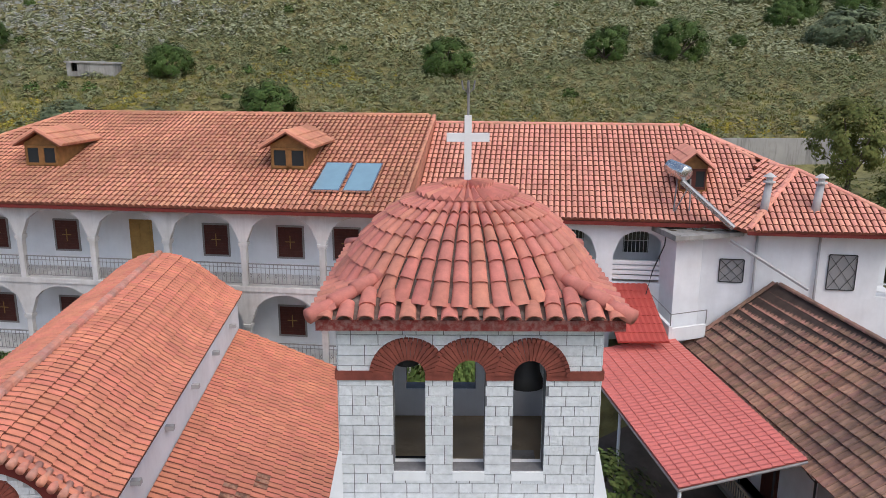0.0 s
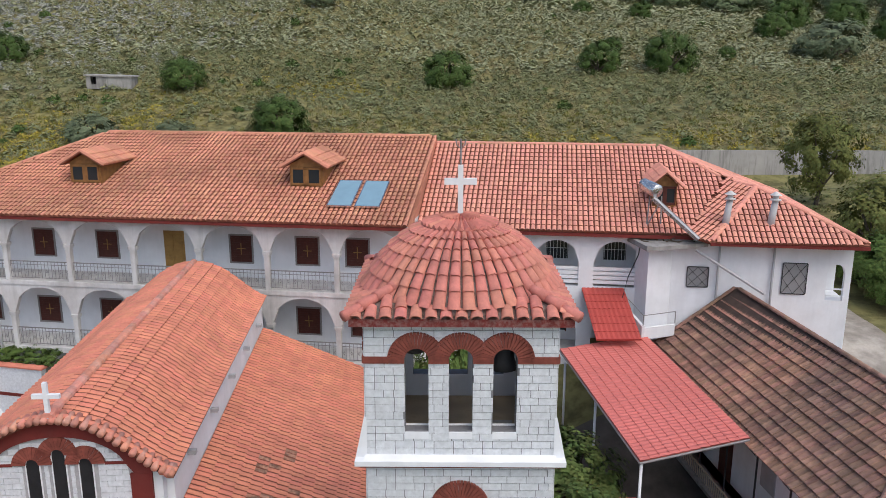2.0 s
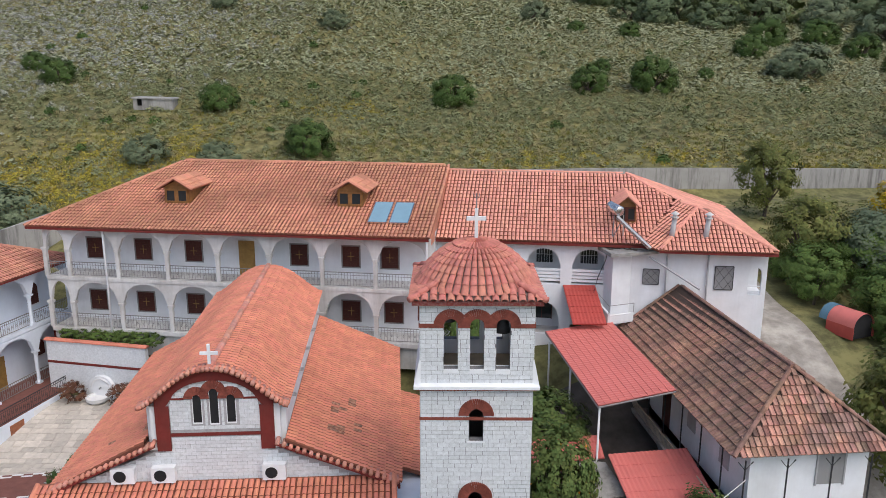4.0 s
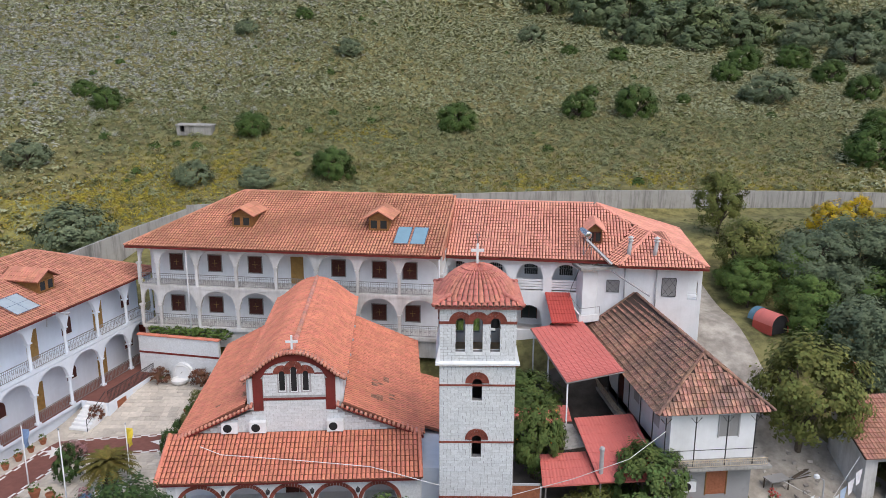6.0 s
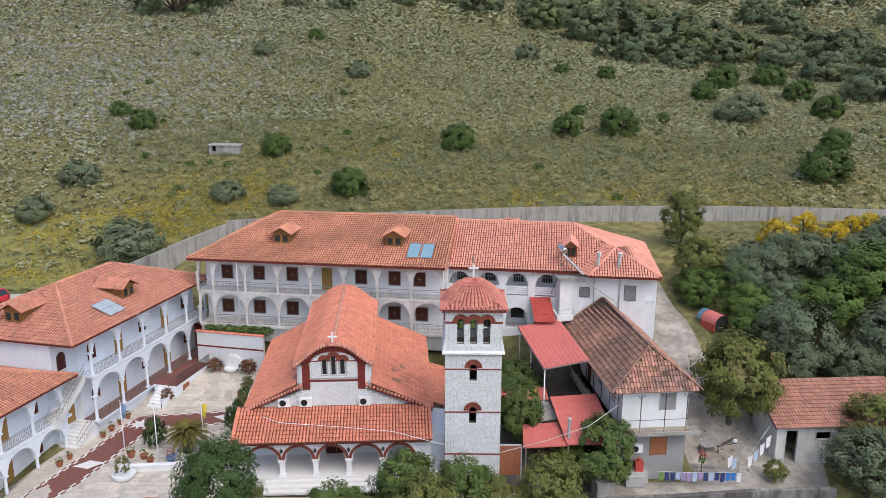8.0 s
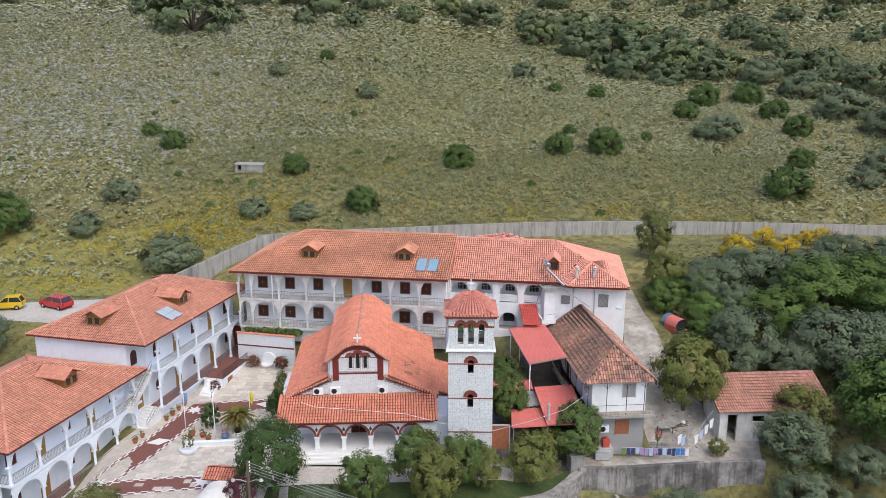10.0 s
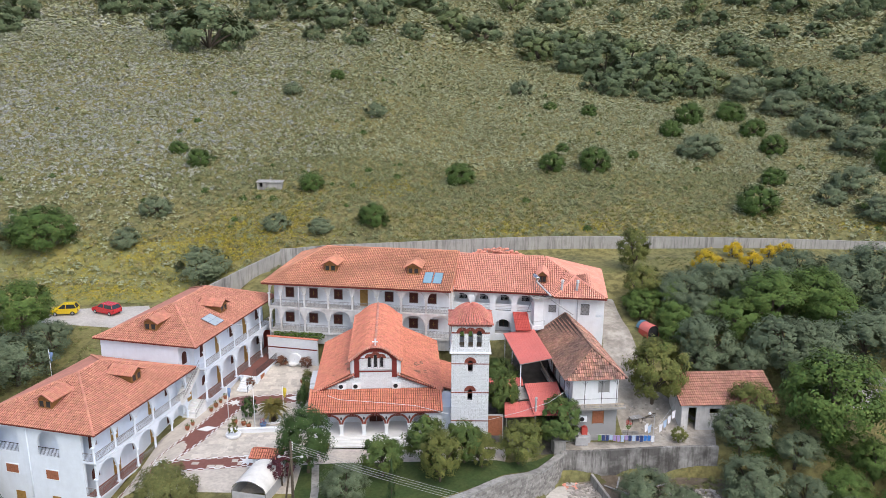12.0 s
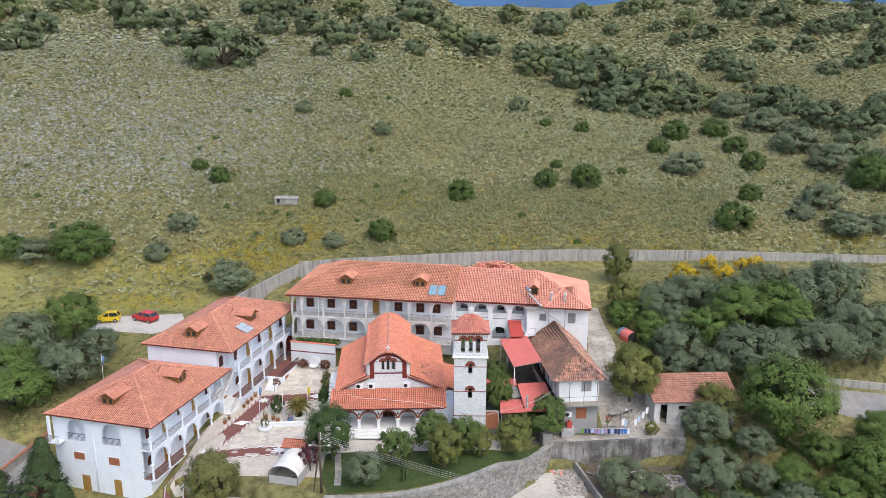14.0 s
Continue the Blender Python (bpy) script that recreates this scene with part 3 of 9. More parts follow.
UNIT = Shape().box(-0.5, 0.5, 0, 1, -0.5, 0.5)
UNIT_BLOCK = mesh_of("block", UNIT, BLOCK)
for k in range(4):
    ops, lows = tower_ops(k)
    core = Shape()
    a = H - (0 if k in (0, 2) else 0.3)
    core.wall(-a, a, CORN, TOP, 0.0, 0.3, ops)
    for z0, z1, o in ((-1.9, 7.2, lows[1:]), (7.2, CORN, lows[:1])):
        core.wall(-a, a, z0, z1, 0.0, 0.3, o)
    wall = part("tower_wall", transformed(core, face_pose(k)), MORTAR, tower, "white painted block wall with grey joints")
    rnd = random.Random(40 + k)
    joined, n_parts = Shape(), 0
    course, z = 0.152, -1.8
    row = 0
    while z < TOP - 0.02:
        off = 0.0 if row % 2 else 0.19
        u = -H - off
        while u < H:
            ln = 0.38 + rnd.choice((0, 0, 0, -0.19, -0.02))
            u0, u1 = max(u, -H) + 0.006, min(u + ln, H) - 0.006
            u += ln
            if u1 - u0 < 0.04:
                continue
            z0, z1 = z + 0.006, min(z + course, TOP) - 0.006
            spans = [(u0, u1)]
            for l, r, b, t, rise in ops + lows:
                if z1 > b and z0 < t - rise * 0.3:
                    spans = [s for p in spans for s in ((p[0], min(p[1], l)), (max(p[0], r), p[1])) if s[1] - s[0] > 0.03]
            # arches and bands of brick stand in front of the blocks
            holes = [(c, BAND1, w) for c, w in BELL] + ([(0.0, 8.78, 0.24), (0.0, 5.76, 0.24)] if lows else [])
            todo = list(spans)
            while todo:
                p0, p1 = todo.pop()
                mid, zm = (p0 + p1) / 2, (z0 + z1) / 2
                near_hole = any(math.hypot(max(0.0, p0 - c, c - p1), max(0.0, z0 - hz_, hz_ - z1)) < w for c, hz_, w in holes)
                if near_hole and z1 > BAND1 or near_hole and lows and zm < 9.5:
                    if p1 - p0 > 0.09:
                        todo += [(p0, mid), (mid, p1)]
                    continue
                pr = 0.014 + rnd.uniform(0, 0.006)
                if k == 0 and z > 8.9 and n_parts < 290 or k in (1, 3) and z > 11 and n_parts < 40:
                    ob = new("block", UNIT_BLOCK)
                    ob.parent = wall
                    ob.matrix_basis = face_pose(k) @ Matrix.Translation((mid, -pr, zm)) @ Matrix.Diagonal((p1 - p0, 0.06, z1 - z0, 1))
                    n_parts += 1
                else:
                    joined.box(p0, p1, -pr, 0.03, z0, z1)
        z += course
        row += 1
    part("block_facing", transformed(joined, face_pose(k)), BLOCK_J, wall, kind="stuff")
    # brick bands and arches
    spans = [(-H - 0.03, H + 0.03, 0.035, b - 0.05, b + 0.05) for b in (BAND2, BAND3, BAND4)]
    spans += [(x0, x1, 0.045, BAND1 - 0.075, BAND1 + 0.06) for x0, x1 in ((-H - 0.02, -1.08), (-0.62, -0.23), (0.23, 0.62), (1.08, H + 0.02))]
    for x0, x1, out, z0, z1 in spans:
        part("brick_band", transformed(Shape().box(x0, x1, -out, 0.02, z0, z1), face_pose(k)), REDBRICK, wall, "dark red brick string course")
    for num, (cs, zc, r0, r1) in enumerate([(c, BAND1, w, 0.50) for c, w in BELL] + ([(0.0, 8.78, 0.24, 0.53), (0.0, 5.76, 0.24, 0.53)] if k in (0, 2) else [])):
        ar = Shape()
        n = 19
        for i in range(n):
            a0, a1 = math.pi * (i + 0.06) / n, math.pi * (i + 0.94) / n
            if zc == BAND1 and abs(cs - (r0 + r1) / 2 * math.cos((a0 + a1) / 2)) > 0.43 and abs(cs) < 0.1 or zc == BAND1 and abs(cs) > 0.5 and abs(cs - (r0 + r1) / 2 * math.cos((a0 + a1) / 2)) < 0.42:
                continue
            q = [(cs - r * math.cos(a), -0.05 - 0.004 * (i % 2) - 0.007 * num, zc + r * math.sin(a)) for r, a in ((r0, a0), (r1, a0), (r1, a1), (r0, a1))]
            ar.prism(q, (0, 0.09, 0))
        for i in range(26):
            a0, a1 = math.pi * (i + 0.1) / 26, math.pi * (i + 0.9) / 26
            px_ = cs - (r1 + 0.03) * math.cos((a0 + a1) / 2)
            if zc == BAND1 and any(abs(px_ - c) < abs(px_ - cs) - 0.02 for c, w in BELL):
                continue
            q = [(cs - r * math.cos(a), -0.075 - 0.007 * num, zc + r * math.sin(a)) for r, a in ((r1, a0), (r1 + 0.055, a0), (r1 + 0.055, a1), (r1, a1))]
            ar.prism(q, (0, 0.11, 0))
        part("brick_arch", transformed(ar, face_pose(k)), REDBRICK, wall, "dark red brick arch")
    if k in (0, 2):
        sills = Shape()
        for z in (7.85, 4.8):
            sills.box(-0.3, 0.3, -0.06, 0.05, z - 0.06, z)
        part("sill", transformed(sills, face_pose(k)), WHITE, wall)
# skirt and ledge below the belfry
e = 0.21
for k in range(4):
    f = face_pose(k)
    rise = 0.06 if k % 2 == 0 else 0.85
    sk = Shape().prism([f @ Vector((-H - 0.03, y, z)) for y, z in ((-e, CORN - 0.01), (0.02, CORN - 0.01), (0.02, CORN + rise), (-0.03, CORN + rise))], f.to_3x3() @ Vector((TW + 0.06, 0, 0)))
    part("ledge_slope", sk, WHITE, tower, "white sloped ledge")
for x0, x1, y0, y1 in ((-H - e, H + e, -e, 0.3), (-H - e, H + e, TW - 0.3, TW + e), (-H - e, -H + 0.3, 0.3, TW - 0.3), (H - 0.3, H + e, 0.3, TW - 0.3)):
    part("ledge", Shape().box(x0, x1, y0, y1, CORN - 0.1, CORN), WHITE, tower, "white ledge slab")
led = Shape()
led.box(-H - 0.12, H + 0.12, -0.12, 0.2, CORN - 0.17, CORN - 0.1).box(-H - 0.12, -H + 0.2, 0.2, TW, CORN - 0.17, CORN - 0.1).box(H - 0.2, H + 0.12, 0.2, TW, CORN - 0.17, CORN - 0.1)
part("ledge_band", led, REDBRICK, tower, "flaking dark red band")
inner = Shape()
inner.box(-H + 0.3, H - 0.3, 0.3, TW - 0.3, CORN - 0.5, CORN - 0.2)
part("belfry_floor", inner, mat("dusty_ochre_floor", (0.42, 0.33, 0.22), 0.95, vary=0.3, scale=4, second=(0.2, 0.17, 0.13), second_scale=2), tower, "dusty ochre belfry floor")
inner = Shape()
inner.box(-H + 0.3, H - 0.3, 0.3, TW - 0.3, TOP - 0.1, TOP)
part("belfry_ceiling", inner, WHITE, tower)
for k in range(4):
    a = H - 0.3 - (0.0 if k in (0, 2) else 0.03)
    part("belfry_lining", transformed(Shape().wall(-a, a, CORN - 0.2, TOP - 0.1, 0.3, 0.33, tower_ops(k)[0]), face_pose(k)), WHITE, tower, "white plastered inner wall")
bell = Shape().lathe([(0.05, 0.62), (0.16, 0.60), (0.20, 0.5), (0.22, 0.2), (0.30, 0.0), (0.27, 0.02), (0.18, 0.25), (0.03, 0.4)], 18, (0.85, 0.62, 11.5))
part("bell", bell, IRON, tower, "dark cast bell", smooth=True)
lamp = Shape().lathe([(0.03, 0.0), (0.19, 0.05), (0.23, 0.14), (0.2, 0.2), (0.03, 0.24)], 14, (-0.9, 0.42, 11.86))
part("floodlight", lamp, IRON, tower, "small dark floodlight")
part("floor_hatch", Shape().box(-1.25, -0.5, 0.75, 1.75, CORN - 0.2, CORN - 0.17), DARK, tower, "open dark hatch in the belfry floor")
for x0, x1, y0, y1, h in ((0.5, 1.15, 1.35, 1.75, 0.15), (0.55, 1.3, 0.55, 0.95, 0.12)):
    part("slab_step", Shape().box(x0, x1, y0, y1, CORN - 0.2, CORN - 0.2 + h), CONCRETE, tower, "dusty pale slab on the belfry floor")
for c, w in BELL:
    part("belfry_sill", Shape().prism([(c - w, -0.03, 10.26), (c - w, 0.3, 10.3), (c - w, 0.3, 10.425), (c - w, -0.03, 10.40)], (2 * w, 0, 0)), WHITE, tower, "white plastered sill of a belfry opening")

# the dome: square at the eave, round above
EZ, APEX, EH = 12.80, 14.28, H + 0.27
dome = part("dome", Shape().box(-H - 0.1, H + 0.1, -0.1, TW + 0.1, TOP, TOP + 0.1), REDPAINT, tower, "worn red tiled dome")


def dome_point(s, ang):
    """Height fraction s from the eave, and direction: a round dome on a square tiled skirt."""
    prof = ((0.0, EH - 0.06, 0.06), (0.085, 1.97, 0.17), (0.22, 1.78, 0.46), (0.35, 1.60, 0.70), (0.48, 1.40, 0.91), (0.61, 1.19, 1.08), (0.74, 0.96, 1.22), (0.87, 0.60, 1.36), (1.0, 0.12, 1.47))
    for a, b in zip(prof, prof[1:]):
        if s <= b[0] + 1e-9:
            t = (s - a[0]) / (b[0] - a[0])
            r, z = mixv(a[1], b[1], t), mixv(a[2], b[2], t)
            break
    return Vector((r * math.cos(ang), H + r * math.sin(ang), EZ + z))


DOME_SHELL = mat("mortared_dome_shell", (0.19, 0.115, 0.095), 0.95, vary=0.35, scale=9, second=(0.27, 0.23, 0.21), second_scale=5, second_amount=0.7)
sh = Shape()
N, R = 64, 20
for i in range(R + 1):
    for j in range(N):
        p = dome_point(i / R, 2 * math.pi * j / N)
        sh.v.append((p.x, p.y, p.z - 0.03))
sh.f = [(i * N + j, i * N + (j + 1) % N, (i + 1) * N + (j + 1) % N, (i + 1) * N + j) for i in range(R) for j in range(N)]
sh.f.append(tuple(range(R * N, R * N + N)))
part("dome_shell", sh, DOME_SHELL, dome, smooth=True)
DT = mesh_of("tile", Shape().add(DV, DF), TILE_DOME, True)
joined, jf, n_tiles = [], [], 0
rnd = random.Random(5)
SK = 0.40   # rise of the square skirt for each metre inwards


def lay_tile(p, ux, sy, width, length, high, front):
    """One dome tile at p: across ux, up the slope along sy."""
    global n_tiles, jf
    nz = ux.cross(sy).normalized()
    if nz.z < 0:
        nz, ux = -nz, -ux
    sy = nz.cross(ux).normalized()
    M4 = Matrix((ux, sy, nz)).transposed().to_4x4()
    M4.translation = p
    M4 = M4 @ Matrix.Rotation(rnd.uniform(-0.025, 0.025), 4, "Z") @ Matrix.Diagonal((width, length, high, 1))
    if front and n_tiles < 300:
        t = new("tile", DT)
        t.parent = dome
        t.matrix_basis = M4
        n_tiles += 1
        return
    k0 = len(joined) * len(DV)
    joined.append([tuple(M4 @ Vector(v)) for v in DV])
    jf += [tuple(x + k0 for x in f) for f in DF]


# rows of the round dome
COLS = 44
for s in (0.085, 0.22, 0.35, 0.48, 0.61, 0.74):
    for j in range(COLS):
        ang = 2 * math.pi * (j + 0.5) / COLS - math.pi / 2
        p, up_ = dome_point(s, ang), dome_point(min(1, s + 0.13), ang)
        r_ = math.hypot(p.x, p.y - H)
        lay_tile(p, Vector((-math.sin(ang), math.cos(ang), 0)), up_ - p, 2 * math.pi * r_ / COLS * 0.88 / 0.165, max(0.6, (up_ - p).length / 0.34), 0.95, p.y < H - 0.1)
# straight rows of the square skirt, parallel to the eaves, up to the hips and the foot of the dome
for k in range(4):
    a = k * math.pi / 2 - math.pi / 2
    nrm, tan = Vector((math.cos(a), math.sin(a), 0)), Vector((-math.sin(a), math.cos(a), 0))
    for j in range(15):
        w = (j + 0.5) / 15 * 2 * EH - EH
        for q in range(4):
            v = 0.27 * q
            if q and (v + 0.22 > EH - abs(w) or math.hypot(EH - v - 0.2, w) < 1.95):
                continue
            lay_tile(Vector((0, H, EZ + 0.01 + SK * v)) + nrm * (EH - v) + tan * w, tan, -nrm + Vector((0, 0, SK)), 1.45, 0.95, 0.95, k == 0)
sh = Shape()
for k in range(4):
    a = k * math.pi / 2 - math.pi / 2
    nrm, tan = Vector((math.cos(a), math.sin(a), 0)), Vector((-math.sin(a), math.cos(a), 0))
    o_ = Vector((0, H, EZ - 0.02))
    sh.prism([o_ + nrm * (EH - 0.05) - tan * (EH - 0.05), o_ + nrm * (EH - 0.05) + tan * (EH - 0.05), o_ + nrm * (EH - 0.95) + tan * (EH - 0.95) + Vector((0, 0, SK * 0.95)), o_ + nrm * (EH - 0.95) - tan * (EH - 0.95) + Vector((0, 0, SK * 0.95))], (0, 0, -0.05))
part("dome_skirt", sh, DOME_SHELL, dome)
sh = Shape()
sh.v, sh.f = [v for t in joined for v in t], jf
part("tiles", sh, TILE_DOME_J, dome, smooth=True, kind="stuff")
# corner hips of the skirt, cap ring, plaster line and red soffit
for k in range(4):
    a = math.pi / 4 + k * math.pi / 2
    d = Vector((math.cos(a), math.sin(a), 0))
    for i in range(4):
        v0, v1 = 0.27 * i - 0.06, 0.27 * (i + 1) + 0.04
        pts = [Vector((0, H, EZ + 0.05 + SK * v)) + d * (EH - v) * math.sqrt(2) + Vector((0, 0, up)) for v, up in ((v0, 0.03), (v1, 0.0))]
        part("hip_tile", Shape().tube(pts, 0.11, 10, 0.09), TILE_DOME_J, dome, smooth=True)
cap = Shape()
for k in range(34):
    a = 2 * math.pi * (k + 0.5) / 34
    d = Vector((math.cos(a), math.sin(a), 0))
    t_ = Vector((-d.y, d.x, 0))
    o_ = Vector((0, H, EZ))
    for r0, r1, z0, z1, hw in ((0.80, 0.38, 1.38, 1.50, 0.07), (0.41, 0.08, 1.50, 1.56, 0.034)):
        cap.add([o_ + d * r0 - t_ * hw + Vector((0, 0, z0)), o_ + d * r0 + Vector((0, 0, z0 + 0.075)), o_ + d * r0 + t_ * hw + Vector((0, 0, z0)),
                 o_ + d * r1 - t_ * hw * 0.5 + Vector((0, 0, z1)), o_ + d * r1 + Vector((0, 0, z1 + 0.04)), o_ + d * r1 + t_ * hw * 0.5 + Vector((0, 0, z1))], [(0, 1, 4, 3), (1, 2, 5, 4), (2, 1, 0)])
cap.lathe([(0.79, 1.26), (0.785, 1.37), (0.38, 1.49), (0.1, 1.55), (0.02, 1.56)], 34, (0, H, EZ))
part("cap_tiles", cap, TILE_DOME_J, dome, "ring of cap tiles at the crown", kind="stuff")
sof = Shape().box(-EH + 0.02, EH - 0.02, H - EH + 0.02, H + EH - 0.02, EZ - 0.17, EZ - 0.02)
FLAKED = mat("flaking_red_paint", (0.20, 0.03, 0.025), 0.8, vary=0.3, scale=6, second=(0.55, 0.50, 0.46), second_scale=11, second_amount=0.25)
part("soffit", sof, FLAKED, dome, "flaking dark red eave moulding")
cr = Shape()
cz = APEX - 0.02
cr.box(-0.055, 0.055, H - 0.055, H + 0.055, cz, cz + 1.12)
cr.box(-0.33, 0.33, H - 0.05, H + 0.05, cz + 0.72, cz + 0.85)
part("cross", cr, WHITE, tower, "white painted cross")
rod = Shape().tube([(0, H, cz + 1.1), (0, H, cz + 1.62)], 0.02, 6)
for dx, dy in ((-0.1, 0), (0.1, 0), (0, 0.1), (0, -0.1)):
    rod.tube([(0, H, cz + 1.45), (dx * 0.8, H + dy * 0.8, cz + 1.52), (dx, H + dy, cz + 1.64)], 0.014, 5)
part("lightning_rod", rod, IRON_GREY, tower, "thin lightning rod with forked tip")

# ---- church ----
CX, CROT = -8.8, 3.9
church = thing("church", pose(CX, 14.1, 0, 0, 0, CROT), "small church with orange barrel roof and white block gable", "church")
# local: x across, y back; the gable face lies at y = 0
LB, HB, ZB, ZT = 13.6, 2.63, 7.6, 9.17
TILT = Matrix.Translation((0, 0, ZB)) @ Matrix.Rotation(radians(1.4), 4, "X") @ Matrix.Translation((0, 0, -ZB))
# aisle walls and core
core = Shape()
core.box(-6.3, 6.4, 0.35, LB, -0.3, 4.2)
part("nave_wall", core, WHITE, church, "white rendered wall")
cl = Shape()
cl.box(HB - 0.35, HB - 0.02, 0.3, LB, 4.2, ZB - 0.1)
cl.box(-HB + 0.02, -HB + 0.35, 0.3, LB, 4.2, ZB - 0.1)
cl.prism([(HB - 0.3, 0.3, ZB - 0.1), (HB - 0.3, LB, ZB - 0.1), (HB - 0.3, LB, ZB + 0.25)], (0.27, 0, 0))
part("clerestory_wall", cl, WHITE, church, "low white clerestory wall under the barrel roof")
# drain stubs along the clerestory
for i in range(5):
    st = Shape().box(HB - 0.1, HB + 0.2, 1.6 + 2.6 * i, 1.75 + 2.6 * i, ZB - 0.42, ZB - 0.3)
    part("vent_stub", st, GREYPIPE, church)


ARCH = ((0.0, 1.0), (0.12, 0.985), (0.25, 0.935), (0.4, 0.82), (0.52, 0.685), (0.64, 0.52), (0.77, 0.335), (0.88, 0.185), (1.0, 0.06), (1.08, 0.02))


def arch_z(x):
    """The bell-shaped line of the barrel roof, with flared feet."""
    q = abs(x) / HB
    for (a, za), (b, zb) in zip(ARCH, ARCH[1:]):
        if q <= b or b > 1.05:
            return ZB + (ZT - ZB) * mixv(za, zb, (q - a) / (b - a))


PI_, PO_ = 1.68, 2.2   # inner and outer faces of the red pilasters


def inner_z(x):
    """The semi-ellipse under the red arch of the gable."""
    return ZB + 1.02 * math.sqrt(max(0.0, 1 - (x / PI_) ** 2))


# gable wall: block face below, arched top
n = 24
arc = [-PO_ + 2 * PO_ * i / n for i in range(n + 1)]
gw = Shape().prism([(-6.2, 0, 4.0), (6.6, 0, 4.0), (6.6, 0, 4.15), (PO_, 0, 5.8)] + [(x, 0, arch_z(x) - 0.12) for x in arc[::-1]] + [(-PO_, 0, 5.8), (-6.2, 0, 4.15)], (0, 0.35, 0))
gable = part("gable_wall", gw, MORTAR_PALE, church, "white painted block gable with dark red trim")
bl, rnd, z, row = Shape(), random.Random(9), 4.05, 0
WINS = [(-0.63, 0.155, 6.92, 8.05), (0.0, 0.155, 6.88, 8.3), (0.63, 0.155, 6.92, 8.05)]


def gable_blocked(m_, z, w_):
    lim = min(inner_z(m_ - w_), inner_z(m_ + w_)) if abs(m_) + w_ < PI_ else 4.15 + (6.5 - abs(m_) - w_) * 0.40 - 0.1
    if z + 0.146 > lim or abs(z + 0.075 - 6.44) < 0.13 and abs(m_) < PO_:
        return True
    if any(abs(m_ - c) < w + 0.09 + w_ and b - 0.1 < z + 0.1 < t + 0.1 for c, w, b, t in WINS):
        return True
    return any(math.hypot(max(0, abs(m_ - c) - w_), z + 0.07 - t + w) < w + 0.27 and z > t - w - 0.1 for c, w, b, t in WINS)


def lay_block(u0, u1, z):
    if not gable_blocked((u0 + u1) / 2, z, (u1 - u0) / 2):
        bl.box(u0, u1, -0.02 - rnd.uniform(0, 0.006), 0.02, z + 0.006, z + 0.146)
    elif u1 - u0 > 0.07:
        lay_block(u0, (u0 + u1) / 2, z)
        lay_block((u0 + u1) / 2, u1, z)


while z < ZT - 0.2:
    u = -6.3 - (0.19 if row % 2 else 0)
    while u < 6.3:
        lay_block(u + 0.006, u + 0.374, z)
        u += 0.38
    z += 0.152
    row += 1
part("block_facing", bl, BLOCK_J, gable, kind="stuff")
tr = Shape()
for i in range(n):
    a, b = -PO_ + 2 * PO_ * i / n, -PO_ + 2 * PO_ * (i + 1) / n
    tr.prism([(a, -0.06, inner_z(a) if abs(a) < PI_ else ZB - 0.06), (b, -0.06, inner_z(b) if abs(b) < PI_ else ZB - 0.06), (b, -0.06, arch_z(b) - 0.06), (a, -0.06, arch_z(a) - 0.06)], (0, 0.1, 0))
for s in (-1, 1):
    tr.box(min(s * PO_, s * PI_), max(s * PO_, s * PI_), -0.07, 0.03, 5.8, ZB)
part("return_wall", Shape().box(PO_, PO_ + 0.22, 0.02, 0.34, 5.8, ZB), WHITE, church)
part("return_wall", Shape().box(-PO_ - 0.22, -PO_, 0.02, 0.34, 5.8, ZB), WHITE, church)
tr.box(-PI_, PI_, -0.05, 0.02, 6.38, 6.5)
tr.box(-PI_, -1.1, -0.05, 0.02, 7.86, 7.93).box(1.1, PI_, -0.05, 0.02, 7.86, 7.93)
part("trim", tr, REDPAINT, gable, "dark red painted trim")
for c, w, b, t in WINS:
    sh = Shape().wall(c - w - 0.025, c + w + 0.025, b - 0.06, t + 0.03, -0.03, 0.02, [(c - w, c + w, b, t, w)])
    win = part("window", sh, WHITE, gable, "narrow arched window")
    part("pane", Shape().box(c - w, c + w, -0.012, -0.004, b, t), DARK, win, "dark glass")
    ar = Shape()
    for i in range(13):
        a0, a1 = math.pi * (i + 0.05) / 13, math.pi * (i + 0.95) / 13
        ar.prism([(c - r * math.cos(a), -0.075, t - w + r * math.sin(a)) for r, a in ((w, a0), (w + 0.32, a0), (w + 0.32, a1), (w, a1))], (0, 0.09, 0))
    part("brick_arch", ar, REDBRICK, win, "dark red brick arch")


TILE_STAIN = mat("lichen_dark_tile", (0.40, 0.20, 0.13), 0.95, vary=0.45, scale=7, second=(0.20, 0.13, 0.10), second_scale=4, second_amount=0.7, sharp=0.1)


